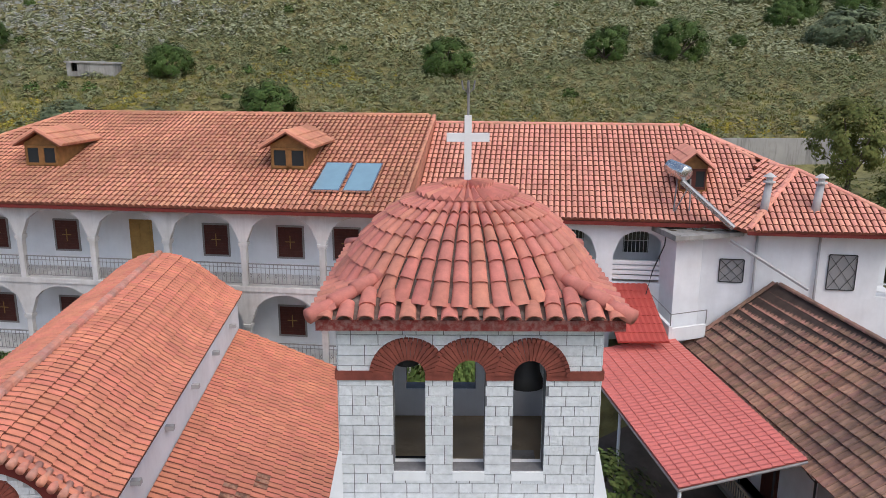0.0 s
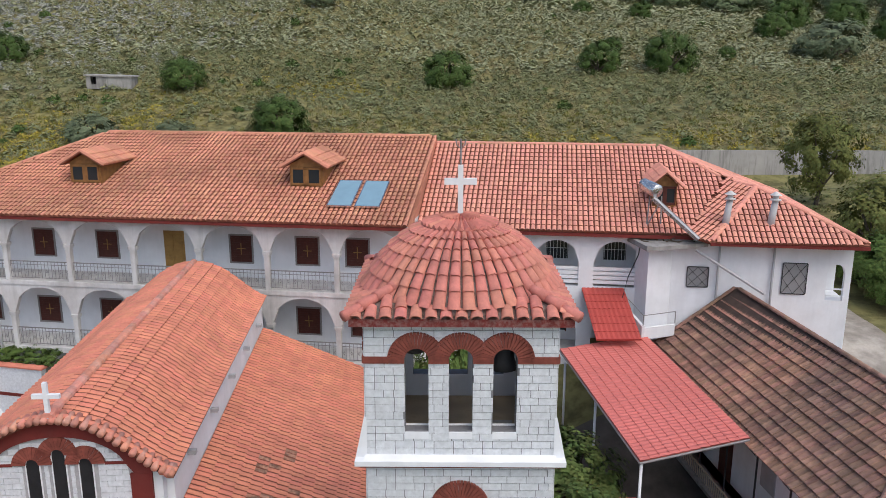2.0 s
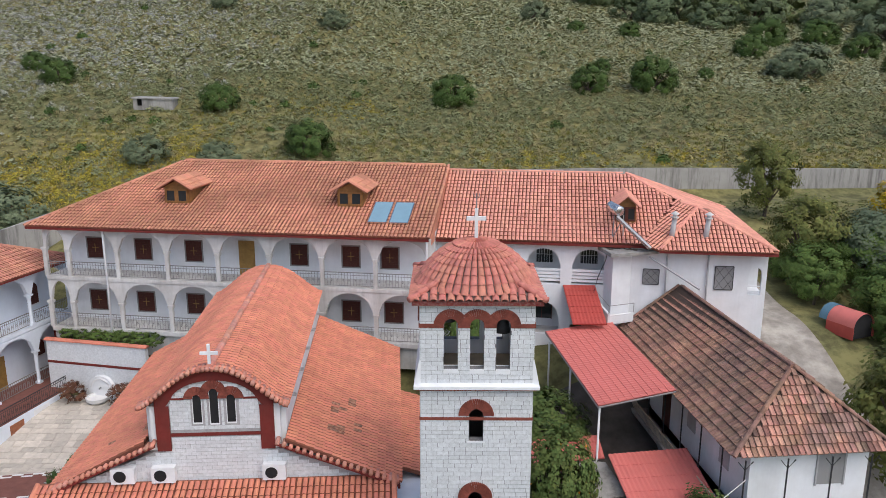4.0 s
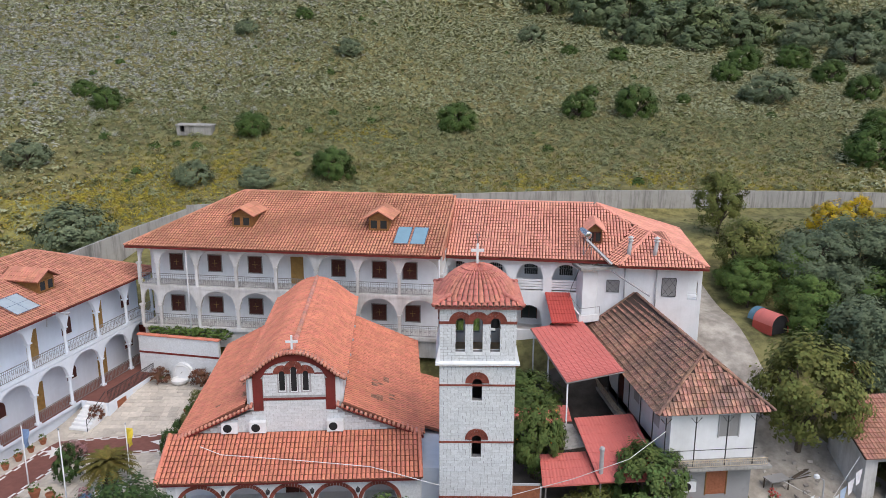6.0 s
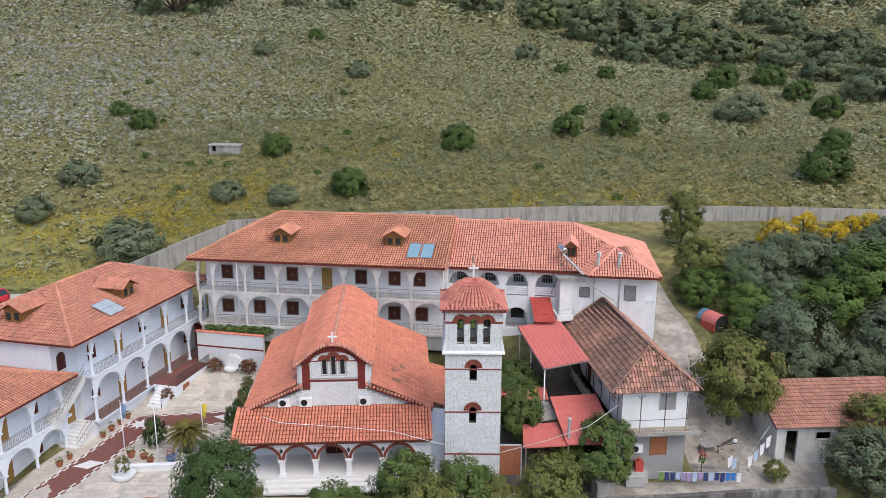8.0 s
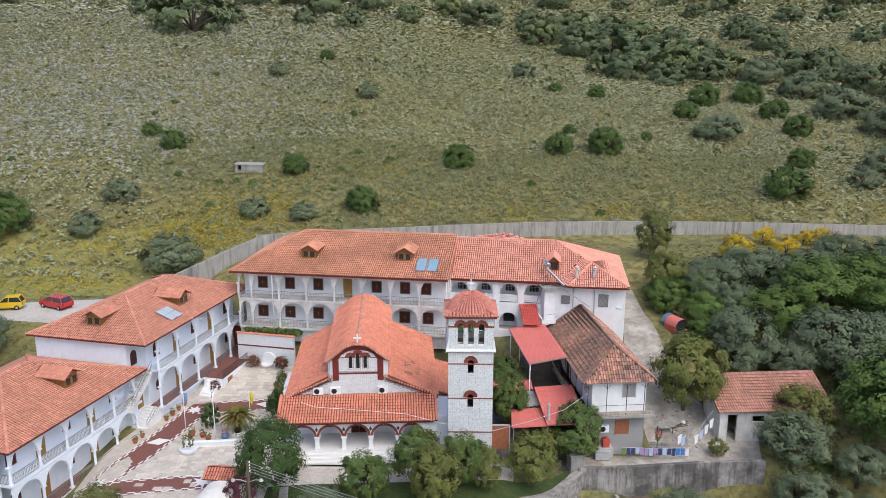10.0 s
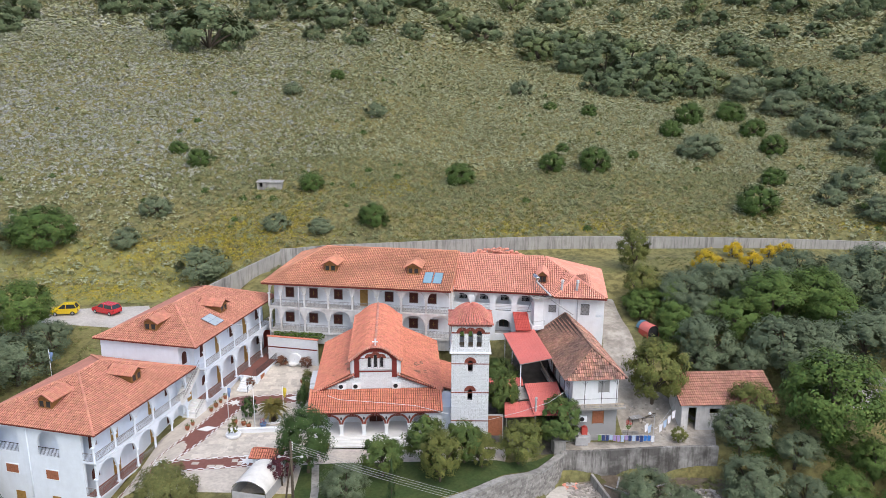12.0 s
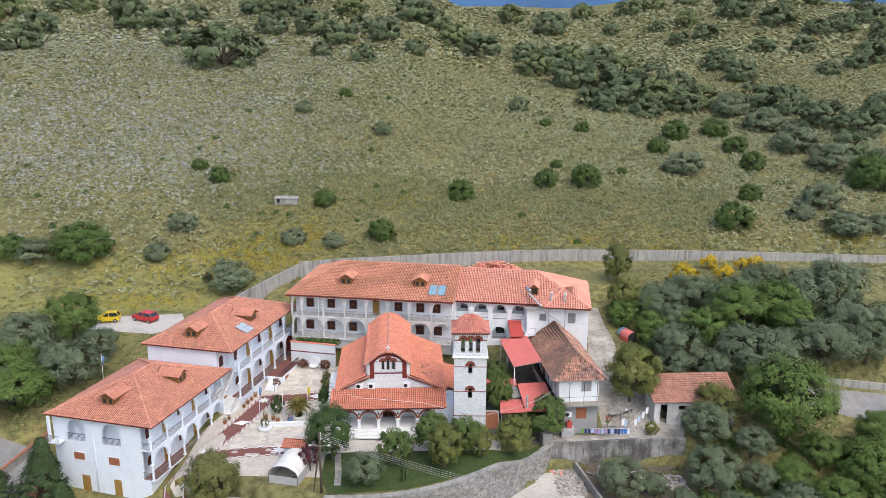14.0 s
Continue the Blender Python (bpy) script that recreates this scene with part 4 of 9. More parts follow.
def curve_roof(name, prof, y0, y1, parent, material, near_mat, label, near=None, seed=3, pitch=0.23, row=0.37, stains=()):
    """Tiles in rows that run along y (across the slope): prof gives (x, z) from eave to crown; columns step along y."""
    lens = [0.0]
    for a, b in zip(prof, prof[1:]):
        lens.append(lens[-1] + math.hypot(b[0] - a[0], b[1] - a[1]))
    tv = TV * np.array([pitch / 0.21, 1, 1])
    rows_ = round(lens[-1] / row)
    row = lens[-1] / rows_

    def at(s):
        for i in range(len(prof) - 1):
            if s <= lens[i + 1] or i == len(prof) - 2:
                t = (s - lens[i]) / (lens[i + 1] - lens[i])
                return (Vector((mixv(prof[i][0], prof[i + 1][0], t), 0, mixv(prof[i][1], prof[i + 1][1], t))), Vector((prof[i + 1][0] - prof[i][0], 0, prof[i + 1][1] - prof[i][1])).normalized())

    sh = Shape()
    for x, z in prof:
        sh.v += [(x, y0, z), (x, y1, z), (x, y0, z - 0.12), (x, y1, z - 0.12)]
    for i in range(len(prof) - 1):
        a, b = 4 * i, 4 * i + 4
        sh.f += [(a, a + 1, b + 1, b), (a + 2, b + 2, b + 3, a + 3), (a, b, b + 2, a + 2), (a + 1, a + 3, b + 3, b + 1)]
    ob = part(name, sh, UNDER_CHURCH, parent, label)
    rnd = random.Random(seed)
    verts, faces, count = [], [], 0
    piece, stained = None, None
    for j in range(int((y1 - y0) / pitch)):
        y = y0 + (j + 0.5) * pitch
        dy = rnd.uniform(-0.006, 0.006)
        for i in range(rows_):
            p, d = at(i * row)
            _, d_next = at(i * row + 0.3)
            d = (d + d_next).normalized()
            ux = Vector((0, 1, 0))
            nz = ux.cross(d)
            if nz.z < 0:
                ux = -ux
                nz = -nz
            place = Vector((p.x, y + dy + rnd.uniform(-0.004, 0.004), p.z))
            M4 = Matrix((ux, d, nz)).transposed().to_4x4()
            M4.translation = place
            M4 = M4 @ Matrix.Rotation(rnd.uniform(-0.015, 0.015), 4, "Z")
            if near and count < 300 and near(place):
                piece = piece or shade_grooves(mesh_of("tile", Shape().add(tv, TF), near_mat, True), GROOVE_SHADE)
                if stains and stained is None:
                    stained = shade_grooves(mesh_of("tile", Shape().add(tv, TF), TILE_STAIN, True), GROOVE_SHADE)
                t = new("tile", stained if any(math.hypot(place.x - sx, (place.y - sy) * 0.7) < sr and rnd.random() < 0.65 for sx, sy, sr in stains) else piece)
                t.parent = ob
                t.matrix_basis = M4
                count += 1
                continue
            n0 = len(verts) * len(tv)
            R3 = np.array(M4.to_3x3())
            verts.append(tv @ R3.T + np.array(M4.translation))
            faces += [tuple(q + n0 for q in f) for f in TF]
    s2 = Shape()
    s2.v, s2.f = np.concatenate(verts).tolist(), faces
    shade_grooves(part("tiles", s2, material, ob, smooth=True, kind="stuff").data, GROOVE_SHADE)
    return ob


def arch_prof(sign):
    return [(sign * HB * q, arch_z(HB * q)) for q in (1.05, 1.0, 0.88, 0.77, 0.64, 0.52, 0.4, 0.25, 0.12, 0.0)]


for s, sd in ((1, 11), (-1, 12)):
    curve_roof("barrel_slope", arch_prof(s), -0.22, LB, church, TILE, TILE_CHURCH, "orange clay tile barrel roof", near=(lambda p: p.x > 0.6 and 3.0 < p.y < 10.5) if s > 0 else None, seed=sd).matrix_basis = TILT
ridge(church, (0, -0.25, ZT + 0.06), (0, LB, ZT + 0.03), TILE_RIDGE, r=0.15).matrix_basis = TILT
ev = Shape()
for s in (-1, 1):
    pr = arch_prof(s)
    for y0 in (-0.34,):
        for i in range(17):
            t = (i + 0.5) / 17 * (len(pr) - 1)
            a, f = int(t), t % 1
            x, z = mixv(pr[a][0], pr[a + 1][0], f), mixv(pr[a][1], pr[a + 1][1], f)
            ev.tube([(x, y0, z + 0.02), (x, y0 + 0.42, z + 0.05)], 0.085, 10)
part("verge_tiles", ev, TILE_RIDGE, church, "tile ends along the arched verge", smooth=True, kind="stuff").matrix_basis = TILT
XE, XW, ZE, ZS = 6.95, 6.4, 4.28, 6.28
curve_roof("aisle_slope", [(XE, ZE), (HB - 0.02, ZS)], -0.3, LB, church, TILE, TILE_CHURCH, "orange clay tile aisle roof with dark stains", near=lambda p: 3.6 < p.x < 5.8 and 1.0 < p.y < 6.5, seed=13, stains=((4.5, 1.9, 0.3), (4.3, 3.6, 0.35), (5.2, 2.6, 0.2), (4.9, 4.6, 0.2))).matrix_basis = TILT
curve_roof("aisle_slope", [(-XW, ZE), (-HB + 0.02, ZS)], -0.3, LB, church, TILE, TILE_CHURCH, "orange clay tile aisle roof with dark stains", near=lambda p: -4.9 < p.x < -2.7 and p.y < 6.0, seed=14, stains=((-3.1, 1.2, 0.25), (-3.4, 2.9, 0.22), (-3.0, 4.4, 0.3), (-4.4, 1.4, 0.15), (-4.3, 3.7, 0.18))).matrix_basis = TILT
for s, xe in ((-1, XW), (1, XE)):
    rk = Shape()
    for y0 in (-0.42,):
        for i in range(19):
            f = (i + 0.5) / 19
            x, z = s * mixv(xe, PO_, f), mixv(ZE, ZS - 0.12, f) + 0.024 * (y0 + 0.4)
            rk.tube([(x, y0, z + 0.06), (x, y0 + 0.45, z + 0.08)], 0.085, 10)
    part("verge_tiles", rk, TILE_RIDGE, church, "rounded tile ends along the sloping verge", smooth=True, kind="stuff")
    fb = Shape().prism([(s * xe, -0.4, ZE - 0.12), (s * PO_, -0.4, ZS - 0.17), (s * PO_, -0.4, ZS - 0.08), (s * xe, -0.4, ZE - 0.01)], (0, 0.1, 0))
    part("verge_board", fb, REDPAINT, church, "dark red verge board")
    part("eave_board", Shape().box(min(s * xe, s * (xe - 0.1)), max(s * xe, s * (xe - 0.1)), -0.3, LB, ZE - 0.22, ZE - 0.1), REDPAINT, church, "dark red eave board")
cr = Shape()
cr.box(-0.05, 0.05, -0.3, -0.2, ZT, ZT + 0.95)
cr.box(-0.32, 0.32, -0.296, -0.204, ZT + 0.55, ZT + 0.66)
part("cross", cr, WHITE, church, "white painted cross")
# porch
PF = -2.75
porch = part("porch_floor", Shape().box(-5.9, 6.75, PF - 0.25, 0.3, -0.4, 0.66), MARBLE, church, "white marble porch floor")
st = Shape()
for i in range(4):
    st.box(-4.6, 3.9, PF - 0.25 - 0.38 * (i + 1), PF - 0.25, -0.4, 0.66 - 0.165 * (i + 1))
part("steps", st, MARBLE, church, "broad white marble steps")
cols = [-3.45, -1.17, 1.1, 3.45]
ops = [(c0 + 0.2, c1 - 0.2, 1.0, 2.80, 0.88) for c0, c1 in zip([-5.85, *cols], [*cols, 5.7])]
pw = Shape()
pw.wall(-5.85, 6.2, 1.87, 3.4, PF, PF + 0.3, [(l, r, 1.87, t, t - 1.88) for l, r, b, t, k in ops])
arcade = part("arcade_wall", pw, WHITE, church, "white arcade over the porch columns")
for l, r, b, t, k in ops:
    ar, c, w = Shape(), (l + r) / 2, (r - l) / 2
    for i in range(21):
        a0, a1 = math.pi * (i + 0.05) / 21, math.pi * (i + 0.95) / 21
        ar.prism([(c - q * math.cos(a), PF - 0.04, 1.88 + q * math.sin(a) * (t - 1.88) / w) for q, a in ((w, a0), (w + 0.2, a0), (w + 0.2, a1), (w, a1))], (0, 0.08, 0))
    part("brick_arch", ar, REDBRICK, arcade, "dark red brick arch")
for c in cols:
    sh = Shape().box(c - 0.17, c + 0.17, PF - 0.02, PF + 0.32, 0.66, 1.72)
    sh.box(c - 0.26, c + 0.26, PF - 0.1, PF + 0.4, 1.72, 1.88)
    sh.box(c - 0.22, c + 0.22, PF - 0.07, PF + 0.37, 0.66, 0.8)
    part("column", sh, WHITE, church, "white square porch column")
    part("lantern", Shape().lathe([(0.02, 0.0), (0.09, 0.06), (0.11, 0.24), (0.03, 0.32), (0.02, 0.38)], 6, (c, PF - 0.12, 2.4)), IRON, church, "small dark lantern")
part("pier", Shape().box(5.7, 6.75, PF - 0.02, PF + 0.4, -0.3, 3.4), BLOCK_J, church, "white block corner pier")
part("pier", Shape().box(-6.3, -5.85, PF - 0.02, PF + 0.4, -0.3, 3.4), BLOCK_J, church, "white block corner pier")
back = Shape().wall(-6.2, 6.6, 0.66, 4.0, 0.24, 0.34, [(-0.75, 0.75, 0.66, 2.9, 0.7)])
part("porch_back_wall", back, WHITE, church)
dr = Shape().box(-0.74, -0.01, 0.26, 0.32, 0.66, 2.8)
dr.box(0.01, 0.74, 0.26, 0.32, 0.66, 2.8)
part("church_door", dr, SHUTTER, church, "dark red double door")
for c in (-4.5, -2.4, 2.4, 4.6):
    fr = Shape().box(c - 0.5, c + 0.5, 0.17, 0.24, 1.35, 2.85)
    w_ = part("porch_window", fr, DARK, church, "dark arched porch window")
    part("frame", Shape().wall(c - 0.58, c + 0.58, 1.3, 2.95, 0.14, 0.2, [(c - 0.5, c + 0.5, 1.35, 2.87, 0.5)]), REDBRICK, w_)
slope("porch_roof", [(-6.75, PF - 0.4, 3.32), (6.75, PF - 0.4, 3.32), (6.75, 0.0, 4.55), (-6.75, 0.0, 4.55)], church, TILE, UNDER, "orange clay tile porch roof", seed=15)
for s in (-1, 1):
    ridge(church, (s * 6.72, PF - 0.4, 3.36), (s * 6.72, 0.0, 4.59), TILE, r=0.11)
part("porch_eave", Shape().box(-6.7, 6.7, PF - 0.36, PF - 0.25, 3.14, 3.24), REDPAINT, church, "dark red eave board")
for x in (-3.5, -2.0, 2.15):
    ac = thing("air_conditioner", church.matrix_world @ pose(x, -0.32, 4.62), "white air conditioner unit with dark round fan", "air conditioner", "units on the gable")
    part("casing", Shape().box(-0.44, 0.44, -0.02, 0.28, 0, 0.62), WHITE, ac)
    part("fan_grille", Shape().lathe([(0.0, 0.0), (0.22, 0.0), (0.235, 0.015), (0.22, 0.03), (0.05, 0.035)], 20), DARK, ac, "round dark fan grille").matrix_basis = pose(-0.1, -0.02, 0.31, 90, 0, 0)
    for bx in (-0.35, 0.31):
        part("bracket", Shape().box(bx, bx + 0.04, -0.02, 0.32, -0.06, 0), IRON_GREY, ac)

# ---- long two-storey guest building ----
MB = pose(-1.02, 28.07, 0, 0, 0, -7.5)
main = thing("guest_building", MB, "long two-storey white building with arcaded balconies and tiled roof", "building")
F2, F1, UE, WV = 7.95, 4.80, -22.9, 1.9
BAY = 3.06
w = Shape()
w.box(UE, 0.0, WV, 14.4, 3.2, 10.9)
part("wall", w, WHITE, main, "white rendered wall")
for box in ((0.0, 18.25, 4.4, 14.0, 3.2, 10.4), (10.3, 16.9, 2.25, 4.4, 3.2, 10.4), (16.9, 18.25, 4.0, 4.4, 3.2, 10.4), (16.9, 18.25, 2.25, 4.0, 3.2, 7.8)):
    part("wall", Shape().box(*box), WHITE, main, "white rendered wall with stains")
for z0, z1, y0 in ((F2 - 0.2, F2, 0.0), (F1 - 0.25, F1, 0.0), (3.2, F1 - 0.25, 0.25)):
    part("balcony_floor", Shape().box(UE, 0.05, y0, WV, z0, z1), CREAM, main, "stained concrete balcony floor")
edges = [UE] + [-BAY * k for k in range(7, 0, -1)] + [0.0]
for z0, z1, zs in ((F2, 10.86, 9.64), (F1, F2 - 0.2, 6.4)):
    ops = [(a + 0.13, b - 0.13, zs, z1 - 0.12, z1 - 0.12 - zs - 0.001) for a, b in zip(edges, edges[1:])]
    part("arcade_wall", Shape().wall(UE, 0.05, zs, z1, 0.05, 0.25, ops), CREAM, main, "stained cream arcade")
    for i, u in enumerate(edges):
        p = Shape().box(u - 0.11, u + 0.11, 0.04, 0.26, z0, zs)
        p.box(u - 0.17, u + 0.17, -0.01, 0.31, zs - 0.1, zs + 0.02)
        p.box(u - 0.14, u + 0.14, 0.01, 0.29, zs - 0.16, zs - 0.1)
        part("pillar", p, CREAM, main, "square cream pillar")
        if i:
            railing(main, edges[i - 1] + 0.12, u - 0.12, 0.15, z0, 0.88)
for u in (-20.8, -17.7, -14.5, -8.0, -4.9, -2.6):
    shuttered_window(main, u, WV, 8.68, 9.9, 1.0)
for u in (-20.9, -17.8, -14.6, -8.0, -4.95, -2.4):
    shuttered_window(main, u, WV, 5.4, 6.6, 1.05)
for z in (F2, F1):
    d = part("door", Shape().box(-11.7, -10.72, WV - 0.03, WV + 0.08, z, z + 2.08), OCHRE, main, "ochre panelled wooden door")
    dp = Shape()
    for x0, x1 in ((-11.6, -11.25), (-11.17, -10.82)):
        for z0, z1 in ((0.15, 0.85), (1.0, 1.9)):
            dp.box(x0, x1, WV - 0.055, WV - 0.03, z + z0, z + z1)
    part("door_panel", dp, OCHRE, d)
for u, mt in ((-19.0, GREYPIPE), (-0.15, GREYPIPE)):
    part("downpipe", Shape().tube([(u, -0.15, 10.8), (u, -0.12, 10.4), (u, -0.12, 3.6)], 0.06, 8), WHITE, main, "white downpipe", smooth=True)
# left roof
ERZ, RZ, RV = 11.0, 13.9, 8.1
A_, B_ = (-17.6, RV, RZ), (0.0, RV, RZ)
lab = "weathered clay tile slope"
slope("roof_slope", [(UE - 0.75, -0.35, ERZ), (0.0, -0.35, ERZ), B_, A_], main, TILE_MAIN, UNDER, lab, seed=21)
slope("roof_slope", [(UE - 0.75, 15.6, ERZ), (UE - 0.75, -0.35, ERZ), A_], main, TILE_MAIN, UNDER, lab, seed=22)
part("roof_slope", Shape().prism([(UE - 0.75, 15.6, ERZ), (0.0, 15.6, ERZ), B_, A_], (0, 0, -0.1)), TILE_MAIN, main, lab)
for p, q in ((A_, B_), ((UE - 0.75, -0.35, ERZ), A_), ((UE - 0.75, 15.6, ERZ), A_), ((-0.02, -0.35, ERZ), B_)):
    ridge(main, p, q, TILE_MAIN, r=0.085 if q == B_ and p[2] == ERZ else 0.13)
part("eave_board", Shape().box(UE - 0.75, 0, -0.37, -0.3, ERZ - 0.18, ERZ - 0.05), REDPAINT, main, "dark red eave board")
part("gable_end", Shape().prism([(0.0, 0.3, 10.4), (0.0, 15.0, 10.4), (0.0, RV, RZ - 0.1)], (-0.2, 0, 0)), TILE_MAIN, main)
# right part
R_E, R_V0, R_RV, R_RZ, UR = 10.5, 2.1, 8.4, 13.55, 18.5
RR, VT, HT = (11.06, R_RV, R_RZ), (13.75, 5.8, 12.29), (14.75, 4.6, 12.17)
VF, EL, ER_ = (11.5, 2.15, 10.5), (12.35, 1.35, 10.36), (UR, 1.35, 10.42)
pk = "pinkish clay tile slope"
slope("roof_slope", [(0.02, R_V0, R_E), VF, VT, RR, (0.02, R_RV, R_RZ)], main, TILE_RED, UNDER, pk, seed=23)
slope("roof_slope", [VF, EL, HT, VT], main, TILE_RED, UNDER, pk, seed=24)
slope("roof_slope", [EL, ER_, HT], main, TILE_RED, UNDER, pk, seed=26)
slope("roof_slope", [ER_, (UR, 14.6, R_E - 0.05), RR, VT, HT], main, TILE_RED, UNDER, pk, seed=25)
part("roof_slope", Shape().prism([(0.02, 14.6, R_E), (UR, 14.6, R_E), RR, (0.02, R_RV, R_RZ)], (0, 0, -0.1)), TILE_RED, main, pk)
for p, q in (((0.02, R_RV, R_RZ), RR), (RR, VT), (VT, HT), (HT, ER_), (HT, EL), (RR, (UR, 14.6, R_E))):
    ridge(main, p, q, TILE_RED)
part("eave_board", Shape().box(0.02, 11.9, R_V0 - 0.02, R_V0 + 0.06, R_E - 0.2, R_E - 0.06).box(12.35, UR, 1.33, 1.41, R_E - 0.27, R_E - 0.13), REDPAINT, main, "dark red eave board")
arcs = [0.95, 3.55, 6.15, 8.75]
ops2 = [(c - 0.98, c + 0.98, 7.95, 10.0, 0.95) for c in arcs]
ops1 = [(c - 0.98, c + 0.98, 4.9, 6.85, 0.95) for c in arcs]
part("arcade_wall", Shape().wall(0.05, 10.3, F2 - 0.35, 10.4, 2.6, 2.85, ops2), WHITE, main, "white arched arcade wall")
part("arcade_wall", Shape().wall(0.05, 10.3, 3.2, F2 - 0.35, 2.6, 2.85, ops1), WHITE, main, "white arched arcade wall")
for z in (F2 - 0.3, 4.6):
    part("balcony_floor", Shape().box(0.05, 10.3, 2.85, 4.4, z, z + 0.2), CREAM, main)
for c in arcs:
    pp = Shape()
    for k in range(4):
        pp.box(c - 0.98, c + 0.98, 2.68, 2.74, F2 + 0.12 + 0.2 * k, F2 + 0.27 + 0.2 * k)
    part("parapet_board", pp, WHITE, main, "white board parapet")
    wn_ = part("window", Shape().box(c - 0.45, c + 0.55, 4.33, 4.4, 8.75, 9.75), GLASS, main, "dark barred window")
    gr = Shape()
    for k in range(7):
        gr.box(c - 0.43 + 0.155 * k, c - 0.41 + 0.155 * k, 4.3, 4.32, 8.75, 9.75)
    for z in (8.75, 9.25, 9.73):
        gr.box(c - 0.45, c + 0.55, 4.3, 4.32, z, z + 0.02)
    part("grille", gr, WHITE, wn_)
    wn_ = part("window", Shape().box(c - 0.55, c + 0.55, 4.33, 4.4, 5.3, 6.5), GLASS, main, "dark window")
    part("frame", Shape().box(c - 0.02, c + 0.02, 4.3, 4.33, 5.3, 6.5).box(c - 0.6, c - 0.55, 4.3, 4.36, 5.25, 6.55).box(c + 0.55, c + 0.6, 4.3, 4.36, 5.25, 6.55), SHUTTER, wn_)


def grille_window(parent, u, v, z0, z1, w_):
    o = part("window", Shape().box(u - w_ / 2, u + w_ / 2, v - 0.012, v + 0.02, z0, z1), GREYWALL, parent, "pale window behind a dark iron grille")
    gr = Shape()
    for a, b, c, d in ((u - w_ / 2 - 0.03, u - w_ / 2, z0, z1), (u + w_ / 2, u + w_ / 2 + 0.03, z0, z1), (u - w_ / 2, u + w_ / 2, z0 - 0.03, z0), (u - w_ / 2, u + w_ / 2, z1, z1 + 0.03)):
        gr.box(a, b, v - 0.07, v - 0.03, c, d)
    n_ = 4
    for i in range(-n_, n_ + 1):
        for s in (-1, 1):
            pts = []
            for k in range(2):
                t = k
                pts.append((u - w_ / 2 + w_ * t, z0 + (z1 - z0) * (s * (t - 0.5) + 0.5 + i * 0.5)))
            (xa, za), (xb, zb) = pts
            lo, hi = 0.0, 1.0
            dz = zb - za
            t0, t1 = sorted(((z0 - za) / dz, (z1 - za) / dz))
            lo, hi = max(lo, t0), min(hi, t1)
            if hi - lo > 0.05:
                gr.tube([(xa + (xb - xa) * lo, v - 0.05, za + dz * lo), (xa + (xb - xa) * hi, v - 0.05, za + dz * hi)], 0.012, 4)
    part("grille", gr, IRON, o)
    return o


grille_window(main, 12.1, 2.25, 8.25, 9.1, 0.85)
grille_window(main, 16.0, 2.25, 8.1, 9.4, 0.95)
# open arched corner of the end block
part("corner_wall", Shape().wall(16.9, 18.25, 7.8, 10.4, 2.25, 2.45, [(17.3, 18.0, 7.85, 9.4, 0.35)]), WHITE, main, "white wall with the arched opening of the corner loggia")
part("opening_rail", Shape().box(17.3, 18.0, 2.3, 2.34, 8.3, 8.36).box(17.3, 18.0, 2.3, 2.34, 8.02, 8.06), WHITE, main)
for u in (15.1, 12.9):
    part("downpipe", Shape().tube([(u, 2.12, 10.2), (u, 2.12, 6.0)], 0.05, 8), GREYPIPE, main, "grey downpipe", smooth=True)
part("cable", Shape().tube([(9.7, 2.5, 10.2), (9.6, 2.1, 9.6), (9.2, 2.0, 8.6), (9.0, 2.0, 7.6), (9.05, 2.0, 6.4)], 0.025, 5), IRON, main, "hanging black cable")
part("stay_pole", Shape().tube([(11.9, 1.9, 9.9), (12.6, 1.6, 9.5), (14.6, 1.3, 8.3)], 0.07, 6), GREYPIPE, main, "leaning grey pole")
# broken concrete slab on a slanting bay, with debris
part("bay_wall", Shape().prism([(9.55, 2.7, 6.0), (9.95, 1.6, 6.0), (10.95, 2.05, 6.0), (11.1, 2.7, 6.0)], (0, 0, 4.05)), WHITE, main, "white slanting bay under the slab")
sl = Shape().prism([(9.1, 2.75, 10.05), (9.75, 0.72, 10.05), (12.4, 2.0, 10.05), (12.4, 2.75, 10.05)], (0, 0, 0.16))
sl.prism([(9.1, 2.75, 10.21), (9.75, 0.72, 10.21), (9.95, 0.85, 10.21), (9.32, 2.75, 10.21)], (0, 0, 0.05))
part("concrete_slab", sl, CONCRETE, main, "broken concrete canopy slab")
part("bay_rail", Shape().tube([(9.05, 2.55, 7.75), (9.8, 0.8, 7.3), (11.2, 1.55, 7.3)], 0.02, 5).tube([(9.8, 0.8, 6.8), (9.8, 0.8, 7.3)], 0.02, 5).tube([(11.2, 1.55, 6.8), (11.2, 1.55, 7.3)], 0.02, 5), IRON_GREY, main, "thin grey rail")
part("bay_parapet", Shape().prism([(9.0, 2.55, 6.7), (9.75, 0.75, 6.25), (9.87, 0.77, 6.25), (9.12, 2.6, 6.7)], (0, 0, 0.6)).prism([(9.75, 0.75, 6.25), (11.2, 1.5, 6.25), (11.15, 1.62, 6.25), (9.75, 0.9, 6.25)], (0, 0, 0.5)).prism([(9.0, 2.6, 6.2), (9.8, 0.8, 6.2), (11.2, 1.6, 6.2), (11.2, 2.6, 6.2)], (0, 0, 0.1)), WHITE, main, "white parapet of the little balcony")
rnd = random.Random(3)
deb = Shape()
